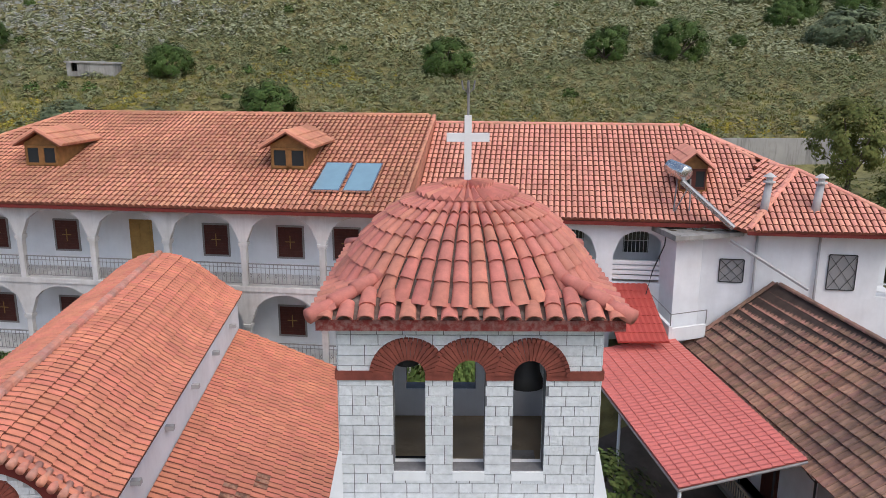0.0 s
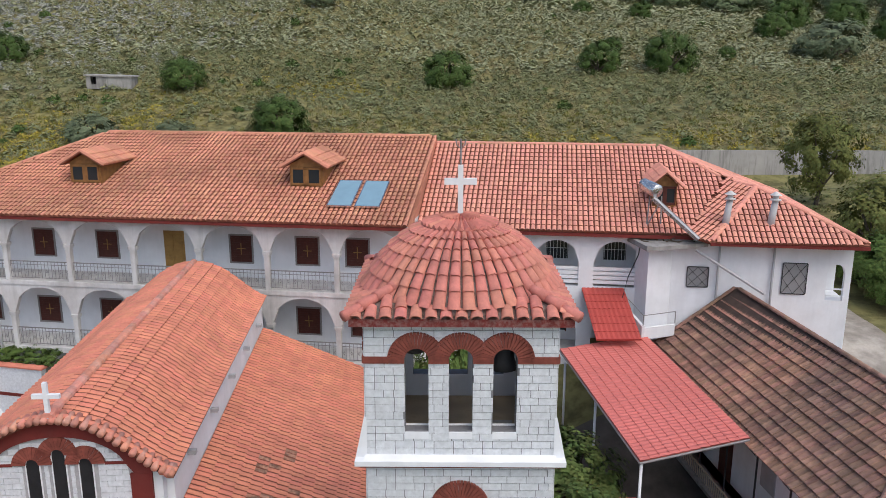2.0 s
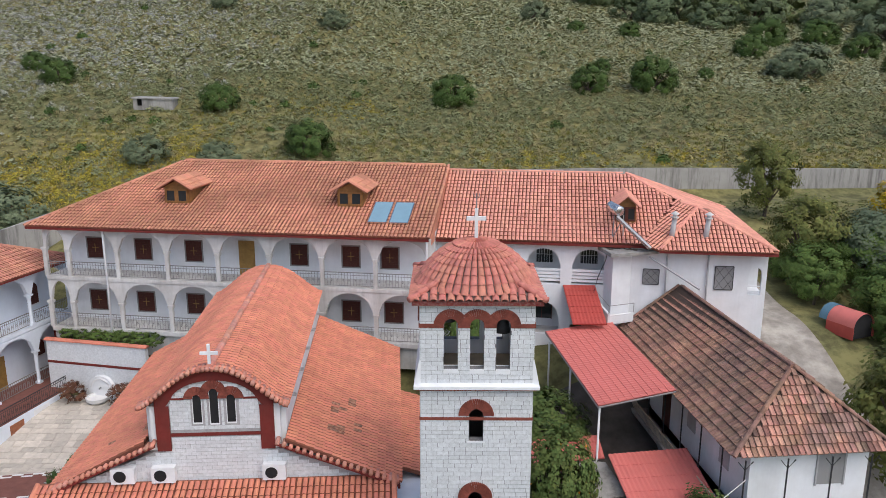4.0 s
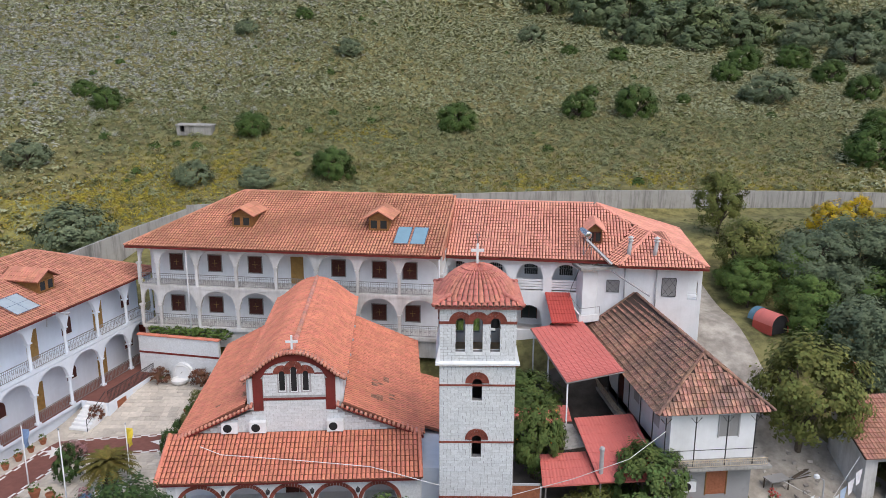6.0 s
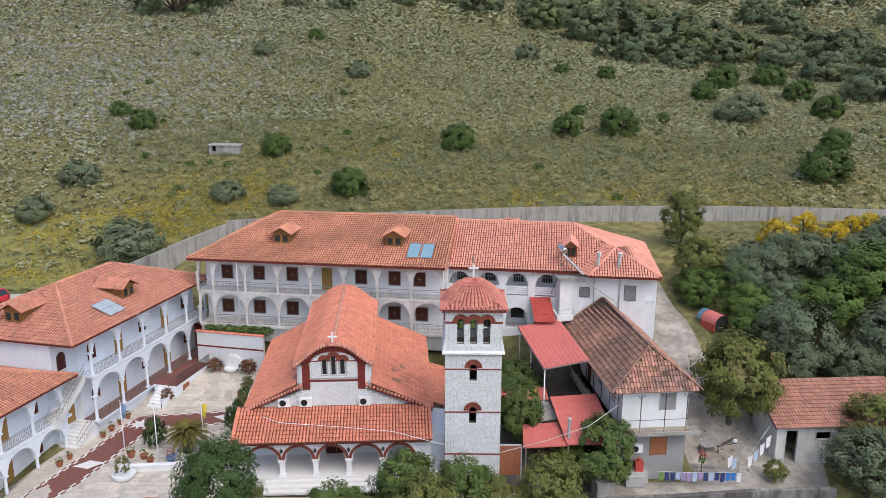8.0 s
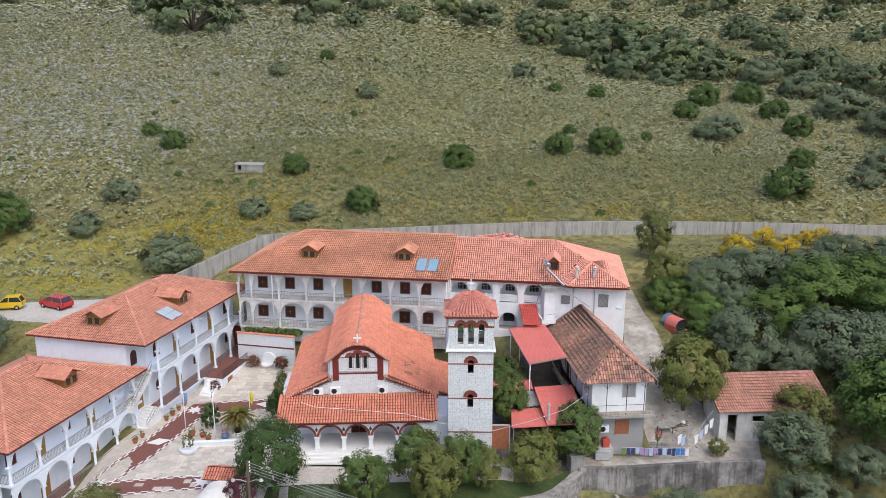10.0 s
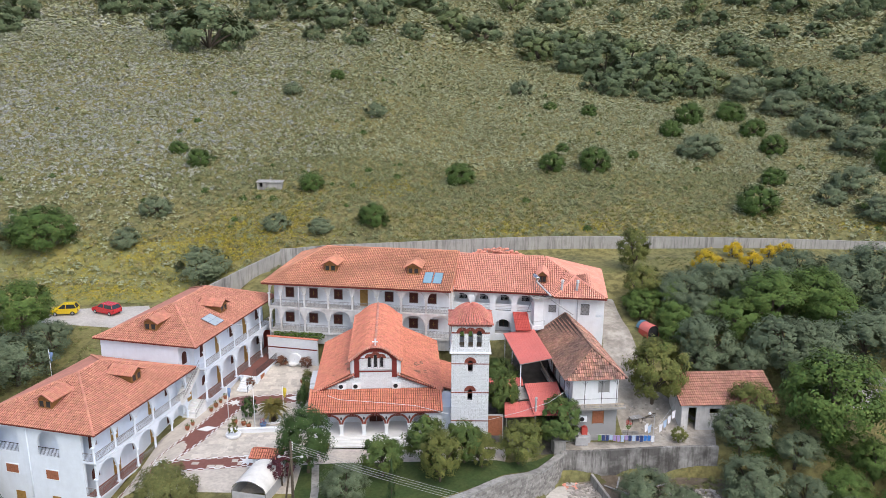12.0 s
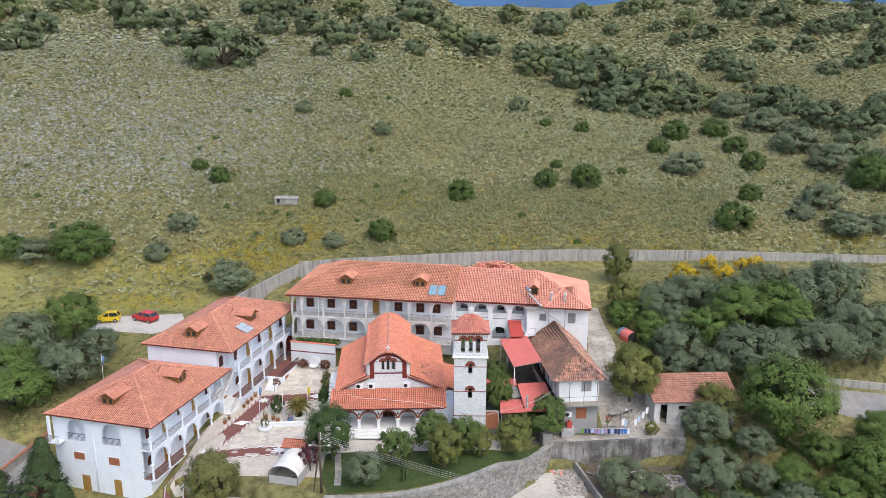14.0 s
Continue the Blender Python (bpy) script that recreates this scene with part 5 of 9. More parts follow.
for i in range(16):
    x, y = rnd.uniform(9.8, 11.9), rnd.uniform(1.8, 2.5)
    a = rnd.uniform(0, 3.1)
    l = rnd.uniform(0.2, 0.8)
    deb.tube([(x, y, 10.22), (x + l * math.cos(a), y + 0.4 * l * math.sin(a), 10.2 + rnd.uniform(0, 0.2))], 0.03, 4)
part("rubble", deb, BARK, main, "broken boards and rubble", kind="stuff")
for u, v in ((13.1, 2.4), (14.9, 2.4)):
    c_ = part("chimney", Shape().tube([(u - 0.04, v, 10.6), (u + 0.1, v, 12.0)], 0.16, 14, 0.13), GREYPIPE, main, "slim grey chimney pipe", smooth=True)
    part("chimney_cap", Shape().lathe([(0.22, 0.0), (0.22, 0.05), (0.12, 0.06), (0.12, 0.2), (0.24, 0.22), (0.04, 0.36)], 14, (u + 0.1, v, 12.0)), CREAM, c_)
# water boiler on its stand and the collector frame
bo = part("water_boiler", Shape().lathe([(0.0, 0), (0.26, 0.0), (0.34, 0.06), (0.34, 1.1), (0.26, 1.16), (0.0, 1.16)], 24), STEEL, main, "shiny steel solar boiler", smooth=True)
bo.matrix_basis = pose(9.75, 3.3, 12.42, 0, 98, -62) @ Matrix.Diagonal((0.85, 0.85, 0.95, 1))
co = part("collector", Shape().box(-0.16, 0.16, 0.0, 2.5, 0.0, 0.09), GREYPIPE, main, "narrow tilted solar collector seen on edge beside the boiler")
co.matrix_basis = pose(10.05, 2.3, 11.95, -38, 0, -115)
part("collector_rim", Shape().box(-0.19, -0.16, 0.0, 2.5, 0.0, 0.12).box(0.16, 0.19, 0.0, 2.5, 0.0, 0.12), STEEL, co)
part("boiler_stand", Shape().tube([(9.9, 2.6, 10.6), (10.0, 2.8, 12.0)], 0.03, 5).tube([(10.5, 2.6, 10.6), (10.5, 2.9, 12.0)], 0.03, 5).tube([(9.9, 2.6, 10.7), (10.5, 2.9, 11.8)], 0.025, 5), IRON_GREY, main, "iron boiler stand")


def dormer(parent, u, v, z, mt, wmt, small=False, rot=0.0):
    """Roof dormer with a little tiled gable and wooden window."""
    d_ = part("dormer", Shape().box(-0.62, 0.62, 0.0, 2.4, 0.0, 0.95).prism([(-0.62, 0.0, 0.95), (0.62, 0.0, 0.95), (0.0, 0.0, 1.28)], (0, 2.4, 0)), WOOD, parent, "small wooden dormer with a tiled gable")
    k = 0.82 if small else 1.22
    d_.matrix_basis = pose(u, v, z, 0, 0, rot) @ Matrix.Diagonal((k, 1.0, 1.22, 1))
    for s in (-1, 1):
        slope_small = [(s * 0.86, -0.32, 0.84), (s * 0.86, 2.9, 0.84), (0.0, 2.9, 1.34), (0.0, -0.32, 1.34)]
        base = Shape().prism([Vector(p) for p in slope_small], (0, 0, 0.05))
        part("dormer_roof", base, UNDER, d_)
        ts = Shape()
        for i in range(14):
            y = -0.22 + i * 0.215
            for k in range(3):
                t0 = k / 3
                x0, z0 = s * 0.86 * (1 - t0), 0.89 + 0.5 * t0
                M4 = Matrix(((0, -s * 0.865, 0), (1 * s, 0, 0), (0, 0.5, 1))).to_4x4()
                ux, sy = Vector((0, 1, 0)), Vector((-s * 0.865, 0, 0.5)).normalized()
                nz = ux.cross(sy)
                if nz.z < 0:
                    ux, nz = -ux, -nz
                M4 = Matrix((ux, sy, nz)).transposed().to_4x4()
                M4.translation = (x0, y, z0)
                ts.add([M4 @ Vector(q) for q in TV], TF)
        part("tiles", ts, mt, d_, kind="stuff")
    for x in (-0.3, 0.3):
        part("pane", Shape().box(x - 0.2, x + 0.2, -0.03, -0.01, 0.28, 0.78), GLASS, d_, "dark glass pane")
    fr = Shape()
    for x0, x1 in ((-0.56, -0.5), (-0.1, 0.1), (0.5, 0.56)):
        fr.box(x0, x1, -0.06, 0.0, 0.2, 0.86)
    fr.box(-0.5, 0.5, -0.06, 0.0, 0.2, 0.28)
    fr.box(-0.5, 0.5, -0.06, 0.0, 0.78, 0.86)
    part("frame", fr, wmt, d_)
    return d_


for u, v in ((-15.6, 2.45), (-5.05, 2.6)):
    dormer(main, u, v, ERZ + (v + 0.35) * (RZ - ERZ) / (RV + 0.35) - 0.1, TILE_MAIN, WOOD)
dormer(main, 10.75, 3.75, R_E + 1.65 * 0.48 - 0.05, TILE_RED, SHUTTER, small=True)
sp = (RZ - ERZ) / (RV + 0.35)
for u in (-3.08, -1.86):
    o = part("solar_panel", Shape().box(-0.54, 0.54, 0, 2.35, 0, 0.08), STEEL, main, "flat solar collector with blue glass")
    o.matrix_basis = pose(u, 0.75, ERZ + 1.1 * sp + 0.16, math.degrees(math.atan(sp)), 0, 0)
    part("glass", Shape().box(-0.49, 0.49, 0.05, 2.3, 0.08, 0.085), SOLAR, o)
# low red roof and its wall at the end of the balcony

# ---- guest wing along the court ----
LW = pose(-27.76, 14.86, 0, 0, 0, 76.3)


def arched_shutters(parent, x, y, z0, z1, w):
    """A round-headed window closed by two louvred leaves, in a wall whose face lies at y."""
    r = w / 2
    head = [(x + r * math.cos(math.pi * i / 10), z1 - r + r * math.sin(math.pi * i / 10)) for i in range(11)]
    win = part("window", Shape().prism([(px, y - 0.03, pz) for px, pz in [(x - r, z0), (x + r, z0), *head]], (0, 0.08, 0)), SHUTTER, parent, "dark brown round-headed window")
    for s in (-1, 1):
        leaf = Shape()
        for i in range(9):
            zz = z0 + 0.05 + (z1 - r - z0) * i / 9
            leaf.box(*sorted((x + s * 0.03, x + s * (r - 0.04))), y - 0.05, y - 0.032, zz, zz + 0.07)
        part("shutter_leaf", leaf, SHUTTER, win)
    part("window_sill", Shape().box(x - r - 0.06, x + r + 0.06, y - 0.1, y - 0.002, z0 - 0.07, z0 - 0.005), WHITE, win)


def wing(m, u0, u1, v0, v1, ze, zr, f2, f1, base, bays, label, hollow=0.0, first=0.0, last=0.0):
    """Arcaded wing; local x runs along the court front and y away from it."""
    g = thing("guest_wing", m, label, "building", "guest wings")
    ov = 0.5
    a, b, c, d = u0 + ov, u1 - ov, v0 + ov, v1 - ov
    wv = c + 1.35
    part("wall", Shape().box(a + hollow, b, wv + 0.6, d, base, ze - 0.1), WHITE_BLUE, g, "bluish white rendered wall")
    part("wall", Shape().box(a + max(hollow, first), b, wv, wv + 0.597, base, ze - 0.1), WHITE_BLUE, g, "bluish white rendered wall")
    part("balcony_floor", Shape().box(a + first, b, c, wv, f2 - 0.2, f2), WHITE_BLUE, g)
    part("balcony_floor", Shape().box(a + first, b, c, wv, f1 - 0.2, f1), WHITE_BLUE, g)
    part("plinth", Shape().box(a + first, b, c + 0.45, wv, base, f1 - 0.2), WHITE_BLUE, g, "white plinth below the balcony")
    for z in (f1, f2) if not first else ():
        er = Shape().box(a - 0.0, a + 0.04, c + 0.2, wv, z + 0.81, z + 0.85).box(a, a + 0.03, c + 0.2, wv, z + 0.08, z + 0.11)
        for i in range(9):
            y = c + 0.25 + (wv - c - 0.3) * i / 8
            er.box(a + 0.005, a + 0.025, y, y + 0.016, z + 0.08, z + 0.82)
        part("end_railing", er, IRON_GREY, g)
    part("floor_covering", Shape().box(a + first, b, c + 0.02, wv, f1, f1 + 0.02), PAVE_RED, g, "maroon tiled balcony floor")
    e = [a + first + (b - a - first - last) * i / bays for i in range(bays + 1)]
    for z0, z1, up in ((f2, ze - 0.1, True), (f1, f2 - 0.25, False)):
        zs = z1 - 1.35
        ops_ = [(p + 0.14, q - 0.14, zs, z1 - 0.14, z1 - 0.14 - zs - 0.001) for p, q in zip(e, e[1:])]
        part("arcade_wall", Shape().wall(a + first, b - last, zs, z1, c, c + 0.22, ops_), WHITE_BLUE, g, "white arcade")
        for i, u in enumerate(e):
            column(g, u, c + 0.11, z0, zs, 0.12, WHITE_BLUE)
            if i:
                railing(g, e[i - 1] + 0.15, u - 0.15, c + 0.11, z0, 0.85, 0.15)
        for i in range(bays):
            uc = (e[i] + e[i + 1]) / 2
            if i % 2 == 1:
                part("door", Shape().box(uc - 0.5, uc + 0.5, wv - 0.04, wv + 0.05, z0, z0 + 2.1), OCHRE, g, "ochre wooden door")
            else:
                arched_shutters(g, uc, wv, z0 + (0.75 if up else 1.1), z0 + 2.15, 0.95)
    return g, (a, b, c, d, wv)


LB_ = pose(-27.92, 15.76, 0, 0, 0, 77.2)
g1, (a, b, c, d, wv) = wing(LB_, 0.0, 19.5, 0.0, 12.5, 8.2, 10.75, 4.8, 1.08, -1.0, 5, "white two-storey guest wing with arcades and hipped tile roof", first=2.0)
hip_roof(g1, 0.0, 19.5, 0.0, 12.5, 8.2, 10.75, TILE_WING, UNDER, seed=31, tiled="flr")
for u, v, r in ((9.4, 1.9, 0), (1.7, 6.4, -90)):
    dormer(g1, u, v, 8.2 + (v if r == 0 else u) * 2.55 / 6.25 - 0.1, TILE_WING, WOOD, rot=r)
o = part("solar_panel", Shape().box(-1.0, 1.0, 0, 1.9, 0, 0.08), STEEL, g1, "flat solar collector with blue glass")
o.matrix_basis = pose(6.4, 0.75, 8.2 + 0.75 * 0.41 + 0.16, 22, 0, 0)
for x0, x1 in ((-0.95, -0.02), (0.02, 0.95)):
    for y0, y1 in ((0.05, 0.93), (0.97, 1.85)):
        part("glass", Shape().box(x0, x1, y0, y1, 0.08, 0.085), SOLAR_PALE, o)
part("end_wall", Shape().box(b - 0.2, b, c + 0.22, wv, 1.08, 4.6), WHITE_BLUE, g1)
part("end_door", Shape().wall(c + 0.3, wv - 0.1, 1.1, 3.6, 0, 0.05, []), REDPAINT, g1, "dark red arched door").matrix_basis = pose(b - 0.27, 0, 0, 0, 0, 90)
# raised terrace at the far end, with its stair
tz = 1.08
part("terrace", Shape().box(9.8, 17.0, -1.7, c, -0.8, tz), WHITE_BLUE, g1, "white terrace wall")
part("terrace_floor", Shape().box(9.85, 16.95, -1.65, c, tz, tz + 0.02), PAVE_RED, g1, "maroon tiled terrace floor")
railing(g1, 9.9, 16.9, -1.62, tz, 0.85, 0.14, IRON)
for u0, u1 in ((10.7, 11.7), (14.6, 15.6)):
    part("terrace_door", Shape().box(u0, u1, -1.73, -1.68, -0.1, 0.85), POT, g1, "small rust-brown door")
part("terrace_niche", Shape().wall(12.5, 13.7, -0.2, 0.95, -1.74, -1.69, [(12.8, 13.4, -0.1, 0.75, 0.3)]), WHITE, g1, "white arched niche")
for i in range(7):
    part("step", Shape().box(7.7 + 0.3 * i, 9.8, -1.5, -0.05, tz - 0.165 * (7 - i), tz - 0.165 * (6 - i)), WHITE, g1)
part("stair_rail", Shape().tube([(7.7, -1.5, 0.8), (9.8, -1.5, tz + 0.85)], 0.025, 5).tube([(7.7, -1.5, 0.4), (9.8, -1.5, tz + 0.45)], 0.015, 5).tube([(7.7, -1.5, -0.1), (7.7, -1.5, 0.8)], 0.025, 5), IRON, g1)
g2, (a2, _, _, d2, wv2) = wing(LW, -14.05, 2.4, 1.55, 14.8, 5.3, 7.9, 2.3, -1.2, -4.8, 5, "white three-storey guest wing with arcades and hipped tile roof", hollow=1.3, last=0.8)
hip_roof(g2, -14.05, 2.4, 1.55, 14.8, 5.3, 7.95, TILE_WING, UNDER, seed=35, tiled="flr")
for u, v, r in ((-4.5, 3.9, 0), (-12.0, 8.2, -90)):
    dormer(g2, u, v, 5.3 + ((v - 1.55) if r == 0 else (u + 14.05)) * 2.6 / 6.6 - 0.1, TILE_WING, WOOD, rot=r)
# south face of the front wing: arched loggias, shuttered windows and doors
fm = pose(a2, d2, 0, 0, 0, -90)  # local x runs towards the court, y inward
SW = d2 - wv2
LOG = [(1.75, 4.05), (6.15, 8.45)]
part("south_wall", transformed(Shape().box(0.0, SW, 0.0, 0.25, -4.8, 2.2), fm), WHITE_BLUE, g2, "bluish white rendered wall")
part("south_wall", transformed(Shape().wall(0.0, SW, 2.2, 5.2, 0.0, 0.25, [(l, r, 2.3, 4.75, 1.1) for l, r in LOG]), fm), WHITE_BLUE, g2, "bluish white wall with arched loggias")
part("loggia_floor", transformed(Shape().box(0.0, SW, 0.25, 1.3, 2.0, 2.25), fm), WHITE_BLUE, g2)
for l, r in LOG:
    rl_ = Shape().box(l, r, 0.02, 0.06, 3.1, 3.14)
    for k in range(16):
        rl_.box(l + 0.02 + 0.15 * k, l + 0.04 + 0.15 * k, 0.03, 0.05, 2.3, 3.1)
    part("railing", transformed(rl_, fm), IRON, g2, "dark iron railing")
for x, z0, z1, mt_ in ((3.0, 0.1, 0.95, SHUTTER), (7.4, 0.0, 0.9, SHUTTER)):
    o = part("window", transformed(Shape().box(x - 0.65, x + 0.65, -0.04, 0.02, z0, z1), fm), POT, g2, "rust-red shuttered window")
    part("lintel", transformed(Shape().box(x - 0.72, x + 0.72, -0.06, 0.02, z1, z1 + 0.07), fm), WHITE, o)
    part("window_sill", transformed(Shape().box(x - 0.72, x + 0.72, -0.06, 0.02, z0 - 0.07, z0), fm), WHITE, o)
for x, w_ in ((3.6, 1.0), (7.6, 0.9)):
    part("door", transformed(Shape().box(x - w_ / 2, x + w_ / 2, -0.04, 0.02, -3.9, -1.75), fm), OCHRE, g2, "ochre wooden door")
part("downpipe", transformed(Shape().tube([(5.1, -0.08, 5.1), (5.1, -0.08, -4)], 0.06, 8), fm), WHITE_BLUE, g2, "white downpipe", smooth=True)
# outside stair between the wings: one flight to the upper gallery, one down to the court
upper = part("upper_flight", Shape().prism([(-0.9, 1.3, 2.2), (2.5, 1.3, 4.55), (2.5, 1.3, 4.3), (-0.9, 1.3, 1.95)], (0, 1.1, 0)), WHITE, g1, "white outside stair up to the gallery")
for i in range(14):
    part("step", Shape().box(-0.9 + 0.243 * i, -0.63 + 0.243 * i, 1.3, 2.4, 2.16 + 0.178 * i, 2.3 + 0.178 * (i + 1)), MARBLE, upper)
rail_ = Shape()
for z in (0.45, 0.9):
    rail_.tube([(-0.9, 1.32, 2.3 + z), (2.5, 1.32, 4.8 + z)], 0.022, 5)
for i in range(18):
    rail_.tube([(-0.9 + 0.2 * i, 1.32, 2.35 + 0.147 * i), (-0.9 + 0.2 * i, 1.32, 3.2 + 0.147 * i)], 0.012, 4)
part("stair_rail", rail_, IRON_GREY, upper, "grey iron stair rail")
arched_shutters(g1, 1.5, wv + 0.6, 5.6, 7.0, 0.9)
part("court_door", Shape().box(1.5, 2.3, wv + 0.54, wv + 0.62, 1.1, 3.1), OCHRE, g1, "ochre wooden door below the stair")
lower = part("lower_flight", Shape().prism([(0.2, 0.75, -0.5), (2.5, 0.75, -0.5), (2.5, 0.75, 0.95), (0.2, 0.75, -0.25)], (0, 1.7, 0)), WHITE, g1, "white outside stair down to the court")
for i in range(8):
    part("step", Shape().box(0.2 + 0.29 * i, 0.52 + 0.29 * i, 0.75, 2.43, -0.28 + 0.165 * i, -0.24 + 0.165 * (i + 1)), MARBLE, lower)
rail_ = Shape()
for z in (0.45, 0.9):
    rail_.tube([(0.2, 0.78, -0.2 + z), (2.5, 0.78, 1.1 + z)], 0.022, 5)
for i in range(11):
    rail_.tube([(0.2 + 0.23 * i, 0.78, -0.2 + 0.13 * i), (0.2 + 0.23 * i, 0.78, 0.7 + 0.13 * i)], 0.012, 4)
part("stair_rail", rail_, IRON_GREY, lower, "grey iron stair rail")
# open corner balcony at the back of the south face
part("corner_post", transformed(Shape().box(-0.02, 0.24, -0.85, -0.6, 2.2, 5.2), fm), WHITE_BLUE, g2, "white corner post of the small balcony")
part("corner_balcony", transformed(Shape().box(-0.05, 1.3, -0.9, 0.0, 2.05, 2.2), fm), WHITE_BLUE, g2, "small white corner balcony")
cbr = Shape().box(-0.03, 1.28, -0.88, -0.84, 3.0, 3.05)
for i in range(10):
    cbr.box(-0.02 + 0.14 * i, 0.0 + 0.14 * i, -0.87, -0.85, 2.2, 3.0)
part("corner_railing", transformed(cbr, fm), IRON_GREY, g2)

# ---- old house with mossy roof ----
OH = pose(14.15, 14.4, 0, 0, 0, 6.0)
house = thing("old_house", OH, "old two-storey house with mossy brown tile roof and timber gallery", "house")
HW, HL, HE, HR = 3.3, 14.4, 5.6, 8.25
part("lower_wall", Shape().box(-2.7, 2.6, 0.6, HL - 0.6, -2.2, 2.55), GREYWALL, house, "grey cement rendered lower wall")
part("upper_wall", Shape().box(-2.3, 2.6, 0.6, HL - 0.6, 2.55, HE), WHITE, house, "white rendered upper wall")
FA, FB = (0.15, 2.5, HR - 0.12), (0.15, HL - 0.4, HR + 0.03)
e0, e1, e2, e3 = (-HW, 0, HE), (HW, 0, HE), (HW, HL, HE), (-HW, HL, HE)
hl = "mossy brown clay tile slope"
slope("roof_slope", [e3, e0, FA, FB], house, TILE_BROWN, UNDER_BROWN, hl, near=lambda p: p[1] > 4.5 and p[2] > 5.9, near_mat=TILE_BROWN_P, pitch=0.235, row=0.4, flat=True, seed=51,
      patch=lambda p, r: p[1] > 10.3 + 0.6 * r and p[2] > 7.0 + 0.25 * (13.8 - p[1]) + 0.2 * r, patch_mat=TILE_SHED)
slope("roof_slope", [e0, e1, FA], house, TILE_HIP, UNDER_BROWN, "patchy faded clay tile hip", pitch=0.235, row=0.4, flat=True, seed=52)
slope("roof_slope", [e1, e2, FB, FA], house, TILE_HIP, UNDER_BROWN, "patchy faded clay tile slope", pitch=0.235, row=0.4, flat=True, seed=53)
slope("roof_slope", [e2, e3, FB], house, TILE_BROWN, UNDER_BROWN, hl, pitch=0.235, row=0.4, flat=True, seed=54)
for p, q in ((FA, FB), (e0, FA), (e1, FA), (e2, FB), (e3, FB)):
    ridge(house, p, q, TILE_BROWN, r=0.11)
sl = Shape().box(-3.4, 3.2, -0.5, 0.6, 2.4, 2.55).box(-3.4, -2.3, 0.6, HL - 0.6, 2.4, 2.55)
part("gallery_floor", sl, CONCRETE, house, "worn concrete gallery floor")
BEIGE = mat("beige_painted_iron", (0.50, 0.42, 0.32), 0.7, vary=0.2)
railing(house, -3.25, 2.95, -0.42, 2.55, 0.5, 0.12, BEIGE, label="low beige gallery railing")
rl_ = Shape().box(-3.27, -3.22, -0.4, HL - 0.7, 3.0, 3.05)
for i in range(90):
    y = -0.4 + (HL - 0.4) * i / 90
    rl_.box(-3.26, -3.23, y, y + 0.02, 2.55, 3.0)
part("railing", rl_, BEIGE, house, "low beige gallery railing")
for x, y in [(-2.9, -0.15), (-1.2, -0.15), (0.6, -0.15), (2.2, -0.15)] + [(-2.95, 1.6 + 2.0 * i) for i in range(6)]:
    ps = Shape().tube([(x, y, 2.55), (x, y, HE - 0.1)], 0.035, 5)
    ps.tube([(x - 0.3, y, HE - 0.15), (x, y, HE - 0.5), (x + 0.3, y, HE - 0.15)], 0.025, 4)
    part("gallery_post", ps, IRON, house, "thin dark gallery post with braces")
part("rail_bar", Shape().tube([(-3.0, -0.15, 3.5), (2.4, -0.15, 3.5)], 0.02, 4), IRON, house)
w_ = part("window", Shape().box(0.5, 1.6, 0.57, 0.62, 3.9, 5.2), GREYWALL, house, "grey shuttered window")
part("frame", Shape().box(0.43, 0.5, 0.54, 0.62, 3.85, 5.25).box(1.6, 1.67, 0.54, 0.62, 3.85, 5.25).box(1.03, 1.07, 0.54, 0.58, 3.9, 5.2), GREYPIPE, w_)
w_ = part("window", Shape().box(0.0, 1.15, 0.57, 0.62, 0.35, 1.75), POT, house, "rust-brown shuttered window")
part("frame", Shape().box(-0.06, 0.0, 0.54, 0.62, 0.3, 1.8).box(1.15, 1.21, 0.54, 0.62, 0.3, 1.8), WOOD, w_)
for y in (2.2, 5.5):
    part("window", Shape().box(-2.33, -2.28, y, y + 0.9, 3.7, 4.9), GREYPIPE, house, "small side window")
for y in (8.4,):
    part("door", Shape().box(-2.33, -2.28, y, y + 0.95, 2.55, 4.6), SHUTTER, house, "brown gallery door")
ac = thing("air_conditioner", OH @ pose(-1.15, 0.3, 0.7), "white air conditioner unit with dark round fan", "air conditioner")
part("casing", Shape().box(-0.45, 0.45, -0.02, 0.26, 0, 0.66), WHITE, ac)
part("fan_grille", Shape().lathe([(0.0, 0.0), (0.24, 0.0), (0.25, 0.015), (0.24, 0.03), (0.05, 0.035)], 20), DARK, ac, "round dark fan grille").matrix_basis = pose(-0.1, -0.02, 0.33, 90, 0, 0)
hz_ = ground_z(13.7, 14.4)
tank = thing("gas_burner", OH @ pose(-1.0, 0.1, -0.55), "red painted boiler burner on a grey box", "burner")
part("body", Shape().box(-0.3, 0.3, -0.25, 0.25, 0.0, 0.75).lathe([(0.12, 0.75), (0.12, 0.95), (0.05, 1.0)], 12), REDSHEET_D, tank)
part("base", Shape().box(-0.75, 0.6, -0.45, 0.4, -0.85, 0.0), GREYPIPE, tank, "grey metal box")

